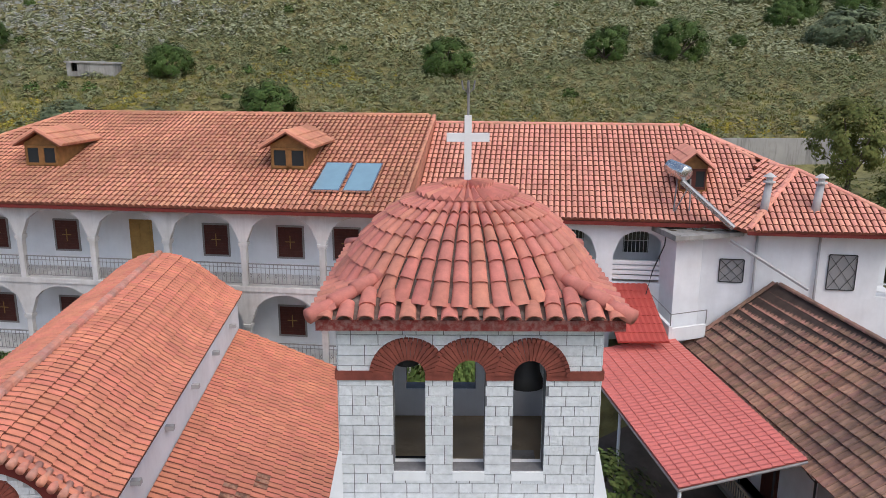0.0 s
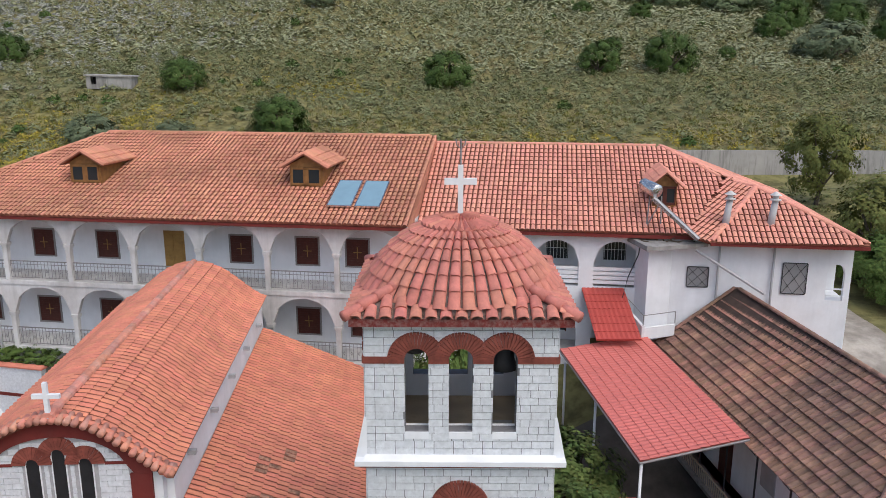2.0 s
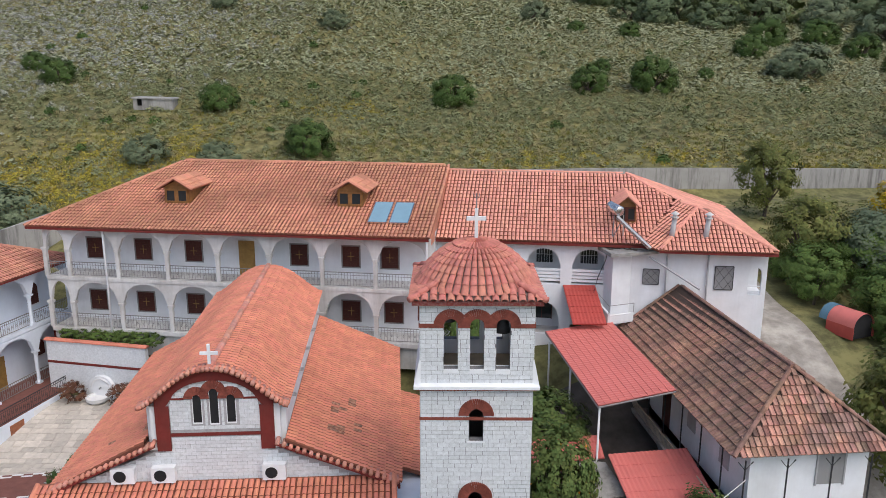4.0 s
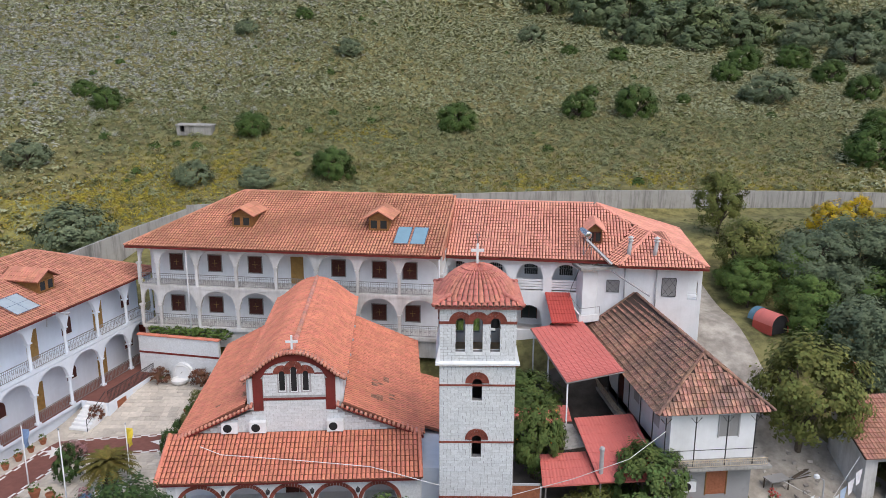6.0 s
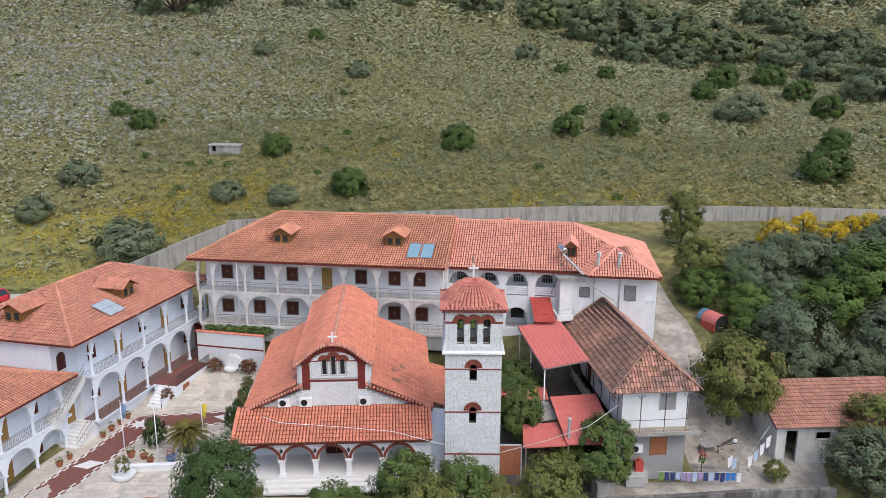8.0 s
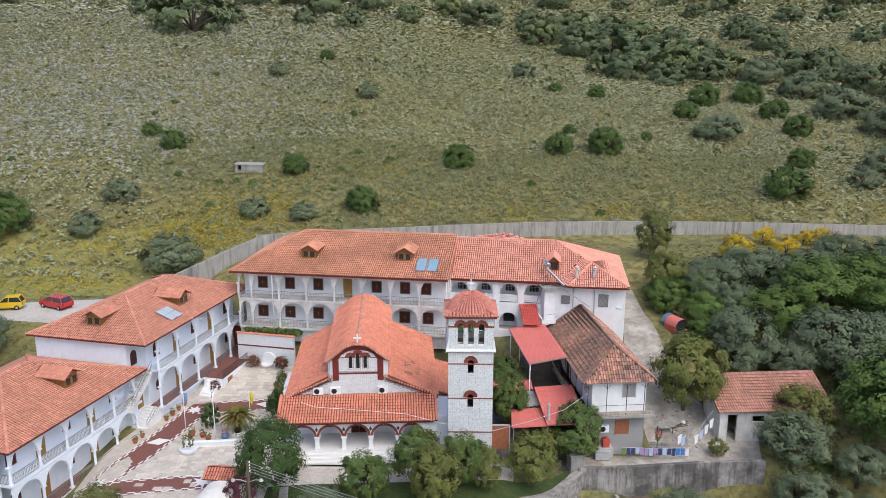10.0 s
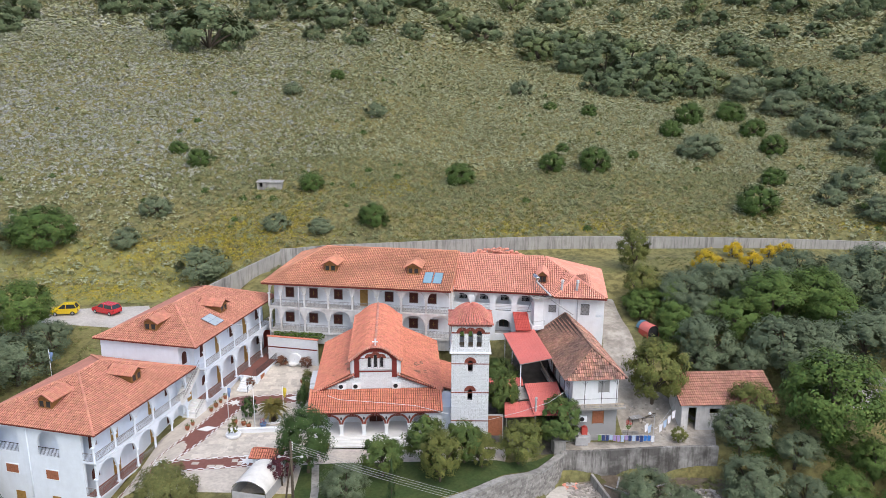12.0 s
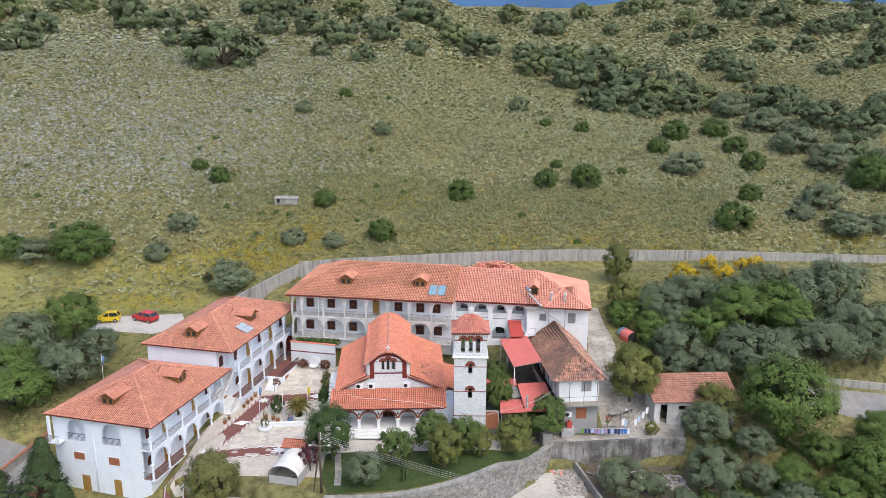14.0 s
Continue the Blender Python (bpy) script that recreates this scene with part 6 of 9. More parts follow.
# ---- red canopies ----
def sheet_roof(name, corners, material, label, rows_, parent=None):
    """Profiled roof sheet over four corners (eave left, eave right, top right, top left) with ribs and row steps."""
    a, b, c, d = [Vector(p) for p in corners]
    sh = Shape()
    nu = max(4, int((b - a).length / 0.2))
    n = (b - a).cross(d - a).normalized()
    if n.z < 0:
        n = -n

    def at(u, s):
        return a.lerp(b, u).lerp(d.lerp(c, u), s)

    rings = [(0.0, -0.06)]
    for r in range(rows_):
        rings += [(r / rows_, 0.022), ((r + 1) / rows_, 0.0)]
    rings.append((1.0, -0.06))
    m_ = 2 * nu + 1
    for s, h in rings:
        sh.v += [tuple(at(i / (2 * nu), s) + n * (h + (0.025 if i % 2 and h >= 0 else 0.0))) for i in range(m_)]
    last = len(rings) - 1
    for k in range(len(rings)):
        k0, k1 = k * m_, (k + 1) % len(rings) * m_
        sh.f += [(k0 + i, k0 + i + 1, k1 + i + 1, k1 + i) for i in range(2 * nu)]
    return sh


can = thing("canopy", Matrix(), "red tile-pattern sheet canopy on thin posts beside the old house", "canopy")
cc = [(6.6, 18.7, 5.52), (10.15, 19.3, 6.02), (9.0, 27.9, 6.35), (5.3, 27.1, 6.0)]
# ribs run from the house down to the open side
part("roof_sheet", sheet_roof("roof_sheet", [cc[3], cc[0], cc[1], cc[2]], REDSHEET, "", 11), REDSHEET, can, "bright red roof sheet")
for x, y in ((6.7, 18.9), (6.1, 23.3), (5.5, 26.8)):
    part("post", Shape().tube([(x, y, ground_z(x, y) - 0.2), (x, y, 5.5)], 0.05, 8), WHITE, can, "white steel post", smooth=True)
part("beam", Shape().tube([cc[0][:2] + (5.44,), cc[3][:2] + (5.92,)], 0.04, 6).tube([cc[0][:2] + (5.44,), cc[1][:2] + (5.94,)], 0.04, 6), IRON_GREY, can)
part("side_roof", sheet_roof("side_roof", [(7.85, -0.2, 6.5), (9.65, -0.2, 6.6), (9.1, 2.55, 7.95), (7.3, 2.55, 7.9)], REDSHEET_D, "", 7), REDSHEET_D, main, "deep red profiled sheet roof")
low = thing("lean_to", Matrix(), "low red sheet roofs over the yard between tower and house", "lean-to")
part("roof_sheet", sheet_roof("r", [(2.9, 18.8, 2.6), (7.05, 18.9, 2.9), (7.0, 20.3, 3.3), (2.9, 20.4, 3.1)], REDSHEET, "", 3), REDSHEET, low, "red roof sheet")
part("roof_sheet", sheet_roof("r", [(7.7, 13.2, 2.05), (11.3, 13.2, 2.2), (10.7, 18.9, 3.4), (7.1, 18.5, 3.3)], REDSHEET, "", 7), REDSHEET, low, "red roof sheet")
part("roof_sheet", sheet_roof("r", [(4.6, 13.0, 1.9), (7.7, 13.3, 1.95), (7.5, 16.4, 2.2), (4.8, 16.2, 2.1)], REDSHEET, "", 4), REDSHEET, low, "red roof sheet")
part("roof_sheet", Shape().prism([(6.3, 16.6, 2.15), (7.6, 16.6, 2.4), (7.05, 18.7, 2.75), (5.8, 19.2, 2.6)], (0, 0, 0.05)), CONCRETE, low, "grey patch of roof")
for x, y, z in ((3.1, 19.0, 2.6), (7.0, 18.8, 2.7), (7.8, 13.4, 2.0), (11.0, 13.4, 2.1), (4.8, 13.2, 1.85)):
    part("post", Shape().tube([(x, y, ground_z(x, y) - 0.2), (x, y, z)], 0.05, 8), IRON_GREY, low)
ch = Shape().tube([(7.9, 13.9, 1.9), (7.9, 13.9, 3.6)], 0.12, 10)
ch.lathe([(0.16, 0), (0.16, 0.12), (0.1, 0.2)], 10, (7.9, 13.9, 3.6))
part("flue", ch, GREYPIPE, low, "grey flue pipe")
gate = thing("gate", pose(3.55, 11.6, 0.5), "rust-brown sheet metal gate beside the tower", "gate")
part("leaf", Shape().box(-0.72, 0.72, -0.03, 0.03, 0.1, 2.3), POT, gate)
part("gate_frame", Shape().box(-0.8, -0.72, -0.05, 0.05, -0.5, 2.4).box(0.72, 0.8, -0.05, 0.05, -0.5, 2.4).box(-0.8, 0.8, -0.05, 0.05, 2.3, 2.4), GREYPIPE, gate)

# ---- annex between nave and tower ----
an = thing("annex", Matrix(), "low annex with tiled roof between church and tower", "annex")
part("wall", Shape().box(-2.6, -0.98, 12.6, 24.0, -0.3, 3.2), WHITE_BLUE, an)
slope("annex_roof", [(-0.6, 16.5, 3.3), (-0.6, 24.0, 3.3), (-2.6, 24.0, 3.9), (-2.6, 16.5, 3.9)], an, TILE, UNDER, "orange clay tile annex roof", seed=61)
part("side_sheet", sheet_roof("s", [(0.9, 15.2, 3.2), (0.9, 22.0, 3.2), (-0.7, 22.0, 3.8), (-0.7, 15.2, 3.8)], REDSHEET, "", 5), REDSHEET, an, "pinkish red roof sheet")

# ---- shed ----
SH = pose(24.1, 16.9, 0.65, 0, 0, 4.5)
shed = thing("shed", SH, "low white shed with faded tile roof and dark doorway", "shed")
part("wall", Shape().wall(0, 10.3, -2.6, 1.2, 0.0, 0.2, [(0.75, 1.65, -2.6, 0.7, 0), (3.1, 4.3, -0.1, 0.5, 0)]).box(0, 0.2, 0.2, 3.9, -2.6, 1.2).box(10.1, 10.3, 0.2, 3.9, -2.6, 1.2).box(0, 10.3, 3.7, 3.9, -2.6, 2.8).prism([(0.0, 0.0, 1.2), (0.0, 3.9, 1.2), (0.0, 3.9, 2.95)], (0.2, 0, 0)).prism([(10.1, 0.0, 1.2), (10.1, 3.9, 1.2), (10.1, 3.9, 2.95)], (0.2, 0, 0)), CREAM, shed, "stained white wall")
part("floor", Shape().box(0.2, 10.1, 0.2, 3.7, -2.6, -2.1), DARK, shed)
slope("roof_slope", [(-0.35, -0.4, 1.15), (10.7, -0.4, 1.15), (10.7, 4.1, 3.15), (-0.35, 4.1, 3.15)], shed, TILE_SHED, UNDER_BROWN, "faded clay tile roof", pitch=0.235, row=0.38, flat=True, seed=71)
part("window_frame", Shape().box(3.0, 4.4, -0.04, 0.0, -0.2, -0.1).box(3.0, 3.08, -0.04, 0.0, -0.1, 0.5).box(4.32, 4.4, -0.04, 0.0, -0.1, 0.5), GREYPIPE, shed)
part("chimney", Shape().tube([(1.35, 4.4, -1.0), (1.35, 4.4, 5.0)], 0.12, 10), POT, shed, "tall rusty chimney pipe")
part("chimney_cap", Shape().lathe([(0.15, 0.0), (0.2, 0.05), (0.2, 0.14), (0.05, 0.2)], 12, (1.35, 4.4, 5.0)), POT, shed)

# ---- boundary walls ----
def wall_run(name, pts, h, t, material, label, below=0.8, cap=None, kind="structure"):
    """A wall that follows plan points (x, y, base height)."""
    sh = Shape()
    for (x0, y0, z0), (x1, y1, z1) in zip(pts, pts[1:]):
        d = Vector((x1 - x0, y1 - y0, 0)).normalized()
        n = Vector((-d.y, d.x, 0)) * t / 2
        a, b = Vector((x0, y0, 0)), Vector((x1, y1, 0))
        q = [a - n, b - n, b + n, a + n]
        lo = [z0 - below, z1 - below, z1 - below, z0 - below]
        hi = [z0 + h, z1 + h, z1 + h, z0 + h]
        sh.add([Vector((p.x, p.y, z)) for p, z in zip(q, lo)] + [Vector((p.x, p.y, z)) for p, z in zip(q, hi)],
               [(0, 3, 2, 1), (4, 5, 6, 7), (0, 1, 5, 4), (1, 2, 6, 5), (2, 3, 7, 6), (3, 0, 4, 7)])
    return solid(name, sh, material, label, "wall", kind=kind)


def wall_foot(x):
    """The height of the foot of the long wall, which falls to the east."""
    return 8.45 - 0.4 * smooth(-18, -27, x) - 1.25 * smooth(30, 85, x)


pts = [(x, wall_y(x) + 0.6, wall_foot(x)) for x in np.arange(-26.5, 96, 2.5)]
wall_run("boundary_wall_north", pts, 2.45, 0.25, CONC_WALL, "long streaked concrete boundary wall below the hillside", below=2.0)
x0, y0 = pts[0][0], pts[0][1]
pw_ = [(x0, y0, pts[0][2]), (-30.0, 45.6, 7.1), (-33.4, 40.8, 6.0), (-36.5, 37.0, 5.0)]
wall_run("boundary_wall_west", pw_, 2.1, 0.25, CONC_WALL, "concrete boundary wall stepping down beside the wing", below=2.5)

wall_run("boundary_wall_road", [(-53.5, 2.6, -4.2), (-52.1, 5.9, -3.4), (-51.3, 8.0, -2.9), (-49.6, 12.4, -1.8)], 1.0, 0.3, CONCRETE, "low stained concrete wall beside the road")
wall_run("wall_coping", [(-53.5, 2.6, -3.2), (-52.1, 5.9, -2.4), (-51.3, 8.0, -1.9), (-49.6, 12.4, -0.8)], 0.08, 0.4, POT, "rust-red tile coping of the roadside wall", below=-0.004)

# court wall with brick coping, north end
nw = solid("court_wall", Shape().box(0, 6.6, 0, 0.3, 0.5, 4.3), BLOCK_J, "white block court wall with dark red band", "wall", kind="structure", m=pose(-24.0, 30.6, -0.2, 0, 0, -12))
part("coping", Shape().prism([(-0.1, -0.08, 4.3), (-0.1, 0.4, 4.3), (-0.1, 0.4, 4.36), (-0.1, 0.16, 4.44), (-0.1, -0.08, 4.36)], (6.8, 0, 0)), TILE, nw, "thin orange tile coping")
part("band", Shape().box(0, 6.6, -0.02, 0.0, 2.9, 3.05), REDPAINT, nw)

# ---- paving, roads and lawns ----
MEADOW = mat("flowering_meadow", (0.25, 0.225, 0.07), 0.95, vary=0.3, scale=1.5, grain=25, bump=0.5, second=(0.19, 0.20, 0.08), second_scale=0.15, second_amount=0.8)
LAWN = mat("garden_lawn", (0.042, 0.072, 0.02), 0.95, vary=0.35, scale=3, grain=40, bump=0.6, second=(0.08, 0.10, 0.03), second_scale=0.5)
GRAVEL = mat("pale_gravel", (0.52, 0.49, 0.45), 0.95, vary=0.2, scale=3, grain=25, bump=0.5, second=(0.40, 0.37, 0.33), second_scale=0.4)
YARD = mat("worn_concrete_yard", (0.42, 0.385, 0.34), 0.92, vary=0.3, scale=1.5, second=(0.24, 0.215, 0.185), second_scale=0.5, second_amount=0.8)
ASPHALT = mat("grey_road", (0.27, 0.26, 0.25), 0.92, vary=0.18, scale=1.0, second=(0.20, 0.195, 0.19), second_scale=0.3)
DRYGRASS = mat("dry_grass", (0.17, 0.165, 0.06), 0.95, vary=0.35, scale=2, grain=30, bump=0.5, second=(0.24, 0.20, 0.08), second_scale=0.25)
drape("court_paving", [(-31.0, 12.0), (-28.4, 20.0), (-27.0, 26.0), (-25.4, 31.0), (-16.9, 29.7), (-15.6, 13.6), (-14.0, 9.5), (-1.0, 9.5), (4.6, 10.5), (4.4, 7.6), (-12.5, 6.6), (-15.0, 1.2), (-31.2, 1.5)], PAVING, "pale stone court paving", "paving", lift=0.03)
drape("garden_lawn", [(-15.2, 6.2), (-12.3, 6.6), (4.6, 7.6), (9.6, 12.2), (9.6, 11.2), (8.2, 9.4), (5.5, 6.4), (2.0, 3.1), (-2.0, 0.7), (-6.0, -1.0), (-13.6, -2.1), (-15.0, 1.0)], LAWN, "dark green garden lawn", "lawn", lift=0.06, step=0.4)
drape("drive", [(17.6, 16.0), (17.4, 27.0), (18.4, 34.0), (19.6, 40.0), (21.0, 40.0), (21.2, 34.0), (21.6, 27.0), (22.6, 16.0)], YARD, "pale worn concrete drive beside the old house", "drive", lift=0.03)
drape("yard", [(10.6, 12.4), (27.0, 13.6), (28.0, 17.2), (23.0, 22.0), (18.4, 22.0), (17.6, 14.6), (11.4, 14.6)], YARD, "worn concrete yard", "yard", lift=0.035)
# Shade of canopies and trees is put into this concrete's colour.
drape("inner_yard", [(2.9, 11.2), (11.2, 12.2), (10.6, 27.0), (3.0, 26.6)], mat("shade_dark_concrete", (0.115, 0.105, 0.095), 0.95, vary=0.3, scale=1.5, second=(0.07, 0.065, 0.055), second_scale=0.4), "shaded damp concrete yard between tower and house", "yard", lift=0.03)
drape("parking", [(-56.5, 34.6), (-55.5, 39.6), (-43.2, 41.8), (-40.5, 36.0), (-44.5, 33.0)], GRAVEL, "pale gravel parking", "parking", lift=0.03)
drape("meadow", [(-98.0, 44.0), (-60.0, 41.0), (-43.0, 43.2), (-36.0, 44.5), (-31.0, 52.0), (-40.0, 58.0), (-98.0, 62.0)], MEADOW, "yellow-green flowering meadow above the parking", "meadow", lift=0.06, step=1.0)
drape("field", [(-98.0, 24.0), (-62.0, 20.0), (-47.0, 24.0), (-45.5, 32.5), (-57.0, 34.0), (-58.0, 40.5), (-98.0, 43.0)], DRYGRASS, "rough grass field beside the wing", "field", lift=0.06, step=1.0)
drape("road", [(44.0, 25.2), (66.0, 22.8), (66.0, 16.0), (52.0, 18.5), (44.0, 22.0)], ASPHALT, "grey concrete road", "road", lift=0.05)
drape("side_road", [(-60.0, 14.0), (-49.0, 10.0), (-46.5, 1.0), (-52.0, -2.0), (-56.0, 4.0), (-66.0, 10.0)], ASPHALT, "grey side road", "road", lift=0.05)
drape("lower_slab", [(x, garden_edge(x) - 0.55) for x in (-3.0, -1.0, 1.0, 3.0, 5.0, 7.0, 8.5, 10.0)] + [(11.4, 10.6), (12.8, 9.6), (14.6, 3.0), (6.0, -9.0), (-4.0, -8.0)], GRAVEL, "pale cracked concrete apron below the garden wall", "apron", lift=0.1)
drape("back_strip", [(-20.0, 46.6), (10.0, 50.6), (30.0, 53.5), (58.0, 55.6), (58.0, 51.0), (28.0, 48.0), (8.0, 45.0)], DRYGRASS, "strip of dry grass inside the wall", "grass", lift=0.03)

EARTH = mat("dark_damp_earth", (0.125, 0.10, 0.075), 0.95, vary=0.35, scale=2, grain=20, bump=0.6, second=(0.21, 0.18, 0.14), second_scale=0.4, second_amount=0.8)
drape("lower_earth", [(10.6, 11.45), (13.0, 11.7), (15.2, 11.95), (20.0, 12.5), (26.0, 12.75), (34.0, 10.4), (36.0, -4.0), (18.0, -10.0), (13.0, 4.0)], EARTH, "dark bare earth and litter below the yard wall", "earth", lift=0.07)

# loose paving stones of the court, laid in random courses
rnd = random.Random(77)
stones, kept = Shape(), []
court = [(-28.2, 14.0), (-25.8, 23.0), (-24.2, 30.6), (-17.4, 29.2), (-16.2, 13.6), (-16.2, 7.4), (-29.0, 4.0)]
path_line = [(-31.0, 1.0), (-27.2, 11.5), (-26.0, 17.1), (-25.2, 20.6), (-16.9, 21.9)]


def path_dist(x, y):
    best = 9.0
    for (ax, ay), (bx, by) in zip(path_line, path_line[1:]):
        dx, dy = bx - ax, by - ay
        t = min(1, max(0, ((x - ax) * dx + (y - ay) * dy) / (dx * dx + dy * dy)))
        best = min(best, math.hypot(x - ax - t * dx, y - ay - t * dy))
    return best


y = 4.0
while y < 30.4:
    hgt = rnd.uniform(0.35, 0.6)
    x = -30.0 + rnd.uniform(0, 0.5)
    while x < -16.0:
        wd = rnd.uniform(0.4, 0.9)
        if inside((x + wd / 2, y + hgt / 2), court) and path_dist(x + wd / 2, y + hgt / 2) > 1.6:
            q = []
            for px, py in ((x, y), (x + wd, y), (x + wd, y + hgt), (x, y + hgt)):
                px += rnd.uniform(-0.04, 0.04) + (0.02 if px == x else -0.02)
                py += rnd.uniform(-0.04, 0.04) + (0.02 if py == y else -0.02)
                q.append((px, py, ground_z(px, py) + 0.03))
            stones.prism(q, (0, 0, 0.022 + rnd.uniform(0, 0.012)))
        x += wd
    y += hgt
solid("paving_stone_field", stones, PAVE_STONE, "irregular pale paving stones of the court", "paving", kind="stuff")


def ribbon(line, w_, lift, material, name, label):
    """A flat strip along plan points on the ground."""
    sh = Shape()
    pts_ = []
    for (ax, ay), (bx, by) in zip(line, line[1:]):
        n_ = max(2, int(math.hypot(bx - ax, by - ay) / 0.5))
        pts_ += [(mixv(ax, bx, i / n_), mixv(ay, by, i / n_)) for i in range(n_)]
    pts_.append(line[-1])
    for i, (x, y) in enumerate(pts_):
        a, b = pts_[max(0, i - 1)], pts_[min(len(pts_) - 1, i + 1)]
        d = Vector((b[0] - a[0], b[1] - a[1], 0)).normalized()
        n_ = Vector((-d.y, d.x, 0)) * w_ / 2
        for s in (-1, 1):
            p = Vector((x, y, 0)) + n_ * s
            sh.v.append((p.x, p.y, ground_z(p.x, p.y) + lift))
    sh.f = [(2 * i, 2 * i + 2, 2 * i + 3, 2 * i + 1) for i in range(len(pts_) - 1)]
    return solid(name, sh, material, label, "path", kind="structure"), pts_


ribbon(path_line, 2.5, 0.06, PAVE_RED, "court_path", "maroon paved path across the court")
ribbon([(-29.5, 5.4), (-24.0, 6.4), (-18.6, 7.2)], 2.3, 0.06, PAVE_RED, "side_path", "maroon paved side path")
ribbon([(-13.9, 6.2), (-13.2, 2.0), (-13.0, -0.4)], 0.7, 0.07, CONCRETE, "garden_path", "narrow concrete garden path")
# wavy white borders along the paths, stars and diamonds
zig = Shape()
for line, off in ((path_line, 1.1), (path_line, -1.1), ([(-29.5, 5.4), (-24.0, 6.4), (-18.6, 7.2)], 0.98), ([(-29.5, 5.4), (-24.0, 6.4), (-18.6, 7.2)], -0.98)):
    k = 0
    for (ax, ay), (bx, by) in zip(line, line[1:]):
        L = math.hypot(bx - ax, by - ay)
        d = Vector(((bx - ax) / L, (by - ay) / L, 0))
        n_ = Vector((-d.y, d.x, 0))
        for i in range(int(L / 0.5)):
            s = 0.09 if k % 2 else -0.09
            k += 1
            c = Vector((ax, ay, 0)) + d * (0.5 * i + 0.25) + n_ * (off + s)
            q = [c - d * 0.27 - n_ * 0.07, c + d * 0.27 - n_ * 0.07, c + d * 0.27 + n_ * 0.07, c - d * 0.27 + n_ * 0.07]
            zig.prism([(p.x, p.y, ground_z(p.x, p.y) + 0.064) for p in q], (0, 0, 0.006))
solid("path_border", zig, MARBLE, "white stepped marble border along the maroon paths", "border", kind="structure")


def star(x, y, r, points, name, turn=0.0):
    sh = Shape()
    q = []
    for i in range(2 * points):
        a = math.pi * i / points + turn
        k = r if i % 2 == 0 else r * (0.45 if points > 4 else 0.72)
        px, py = x + k * math.cos(a), y + k * math.sin(a)
        q.append((px, py, ground_z(x, y) + 0.075 + (ground_z(px, py) - ground_z(x, y))))
    sh.prism(q, (0, 0, 0.006))
    return solid(name, sh, MARBLE, "white marble inlay in the maroon path", "inlay", "inlays of the court", kind="structure")


star(-25.5, 20.2, 0.95, 8, "star_inlay")
star(-20.6, 6.9, 1.0, 8, "star_inlay", 0.3)
star(-29.0, 6.6, 0.9, 8, "star_inlay", 0.2)
star(-26.6, 13.6, 0.95, 2, "diamond_inlay", 0.3)
star(-18.9, 21.6, 0.95, 2, "diamond_inlay", 0.0)
for x, y, r in ((-26.6, 13.6, 0.8), (-18.9, 21.6, 0.8)):
    a = 0.3 if x < -20 else 0.0
    q = [(x + k * math.cos(a + t), y + k * math.sin(a + t)) for t, k in ((0, 1.1), (math.pi / 2, 0.62), (math.pi, 1.1), (-math.pi / 2, 0.62))]
    solid("diamond_inlay", Shape().prism([(px, py, ground_z(px, py) + 0.082) for px, py in q], (0, 0, 0.006)), MARBLE, "white marble diamond inlay in the maroon path", "inlay", "inlays of the court", kind="structure")

# ---- garden wall of rough stone, and the retaining wall of the yard ----
gpts = [(x, garden_edge(x), ground_z(x, garden_edge(x) + 1.2)) for x in np.arange(-14.0, 10.5, 1.22)]
gw_ = wall_run("garden_wall", gpts, 0.1, 0.55, GREYWALL, "curved rough stone garden wall with pale coping", below=5.0)
rnd = random.Random(8)
st_, cop = Shape(), Shape()
for (x0, y0, z0), (x1, y1, z1) in zip(gpts, gpts[1:]):
    d = Vector((x1 - x0, y1 - y0, 0))
    L = d.length
    d.normalize()
    n_ = Vector((d.y, -d.x, 0))
    cop.prism([Vector((x0, y0, z0 + 0.1)) + n_ * 0.36, Vector((x1, y1, z1 + 0.1)) + n_ * 0.36, Vector((x1, y1, z1 + 0.1)) - n_ * 0.36, Vector((x0, y0, z0 + 0.1)) - n_ * 0.36], (0, 0, 0.1))
    z = -4.8
    while z < 0.2:
        u = rnd.uniform(-0.1, 0.1)
        hh = rnd.uniform(0.18, 0.3)
        while u < L:
            ww = rnd.uniform(0.22, 0.5)
            c = Vector((x0, y0, 0)) + d * u + n_ * 0.28
            zt = mixv(z0, z1, u / L) + 0.1
            if z + hh < zt:
                q = [c + Vector((0, 0, z + 0.02)), c + d * (ww - 0.03) + Vector((0, 0, z + rnd.uniform(0.01, 0.04))), c + d * (ww - 0.04) + Vector((0, 0, z + hh - 0.02)), c + Vector((0, 0, z + hh - 0.03))]
                st_.prism(q, n_ * rnd.uniform(0.02, 0.07))
            u += ww
        z += hh
part("stone_facing", st_, STONE, gw_, kind="stuff")
part("coping", cop, CONCRETE, gw_, "pale concrete coping")
ypts = [(x, garden_edge(x), -1.55) for x in (10.4, 13.0, 16.0, 19.0, 22.0, 25.0, 27.0)]
wall_run("yard_wall", ypts, 0.35, 0.4, YARD_WALL, "stained concrete retaining wall below the yard", below=4.2)
solid("gate_post", Shape().box(-0.6, 0.6, -0.6, 0.6, 0.0, 1.5).box(-0.7, 0.7, -0.7, 0.7, 1.5, 1.6), CONCRETE, "square concrete pier at the corner of the yard wall", "pier", m=pose(10.2, 12.5, -1.7, 0, 0, 10))
fpts = [(13.6, 11.4, -4.4), (14.6, 8.0, -4.8), (15.6, 4.0, -5.0), (16.4, 0.0, -5.4)]
wall_run("low_wall", fpts, 0.9, 0.25, CONCRETE, "low concrete wall running down from the yard", below=0.6)
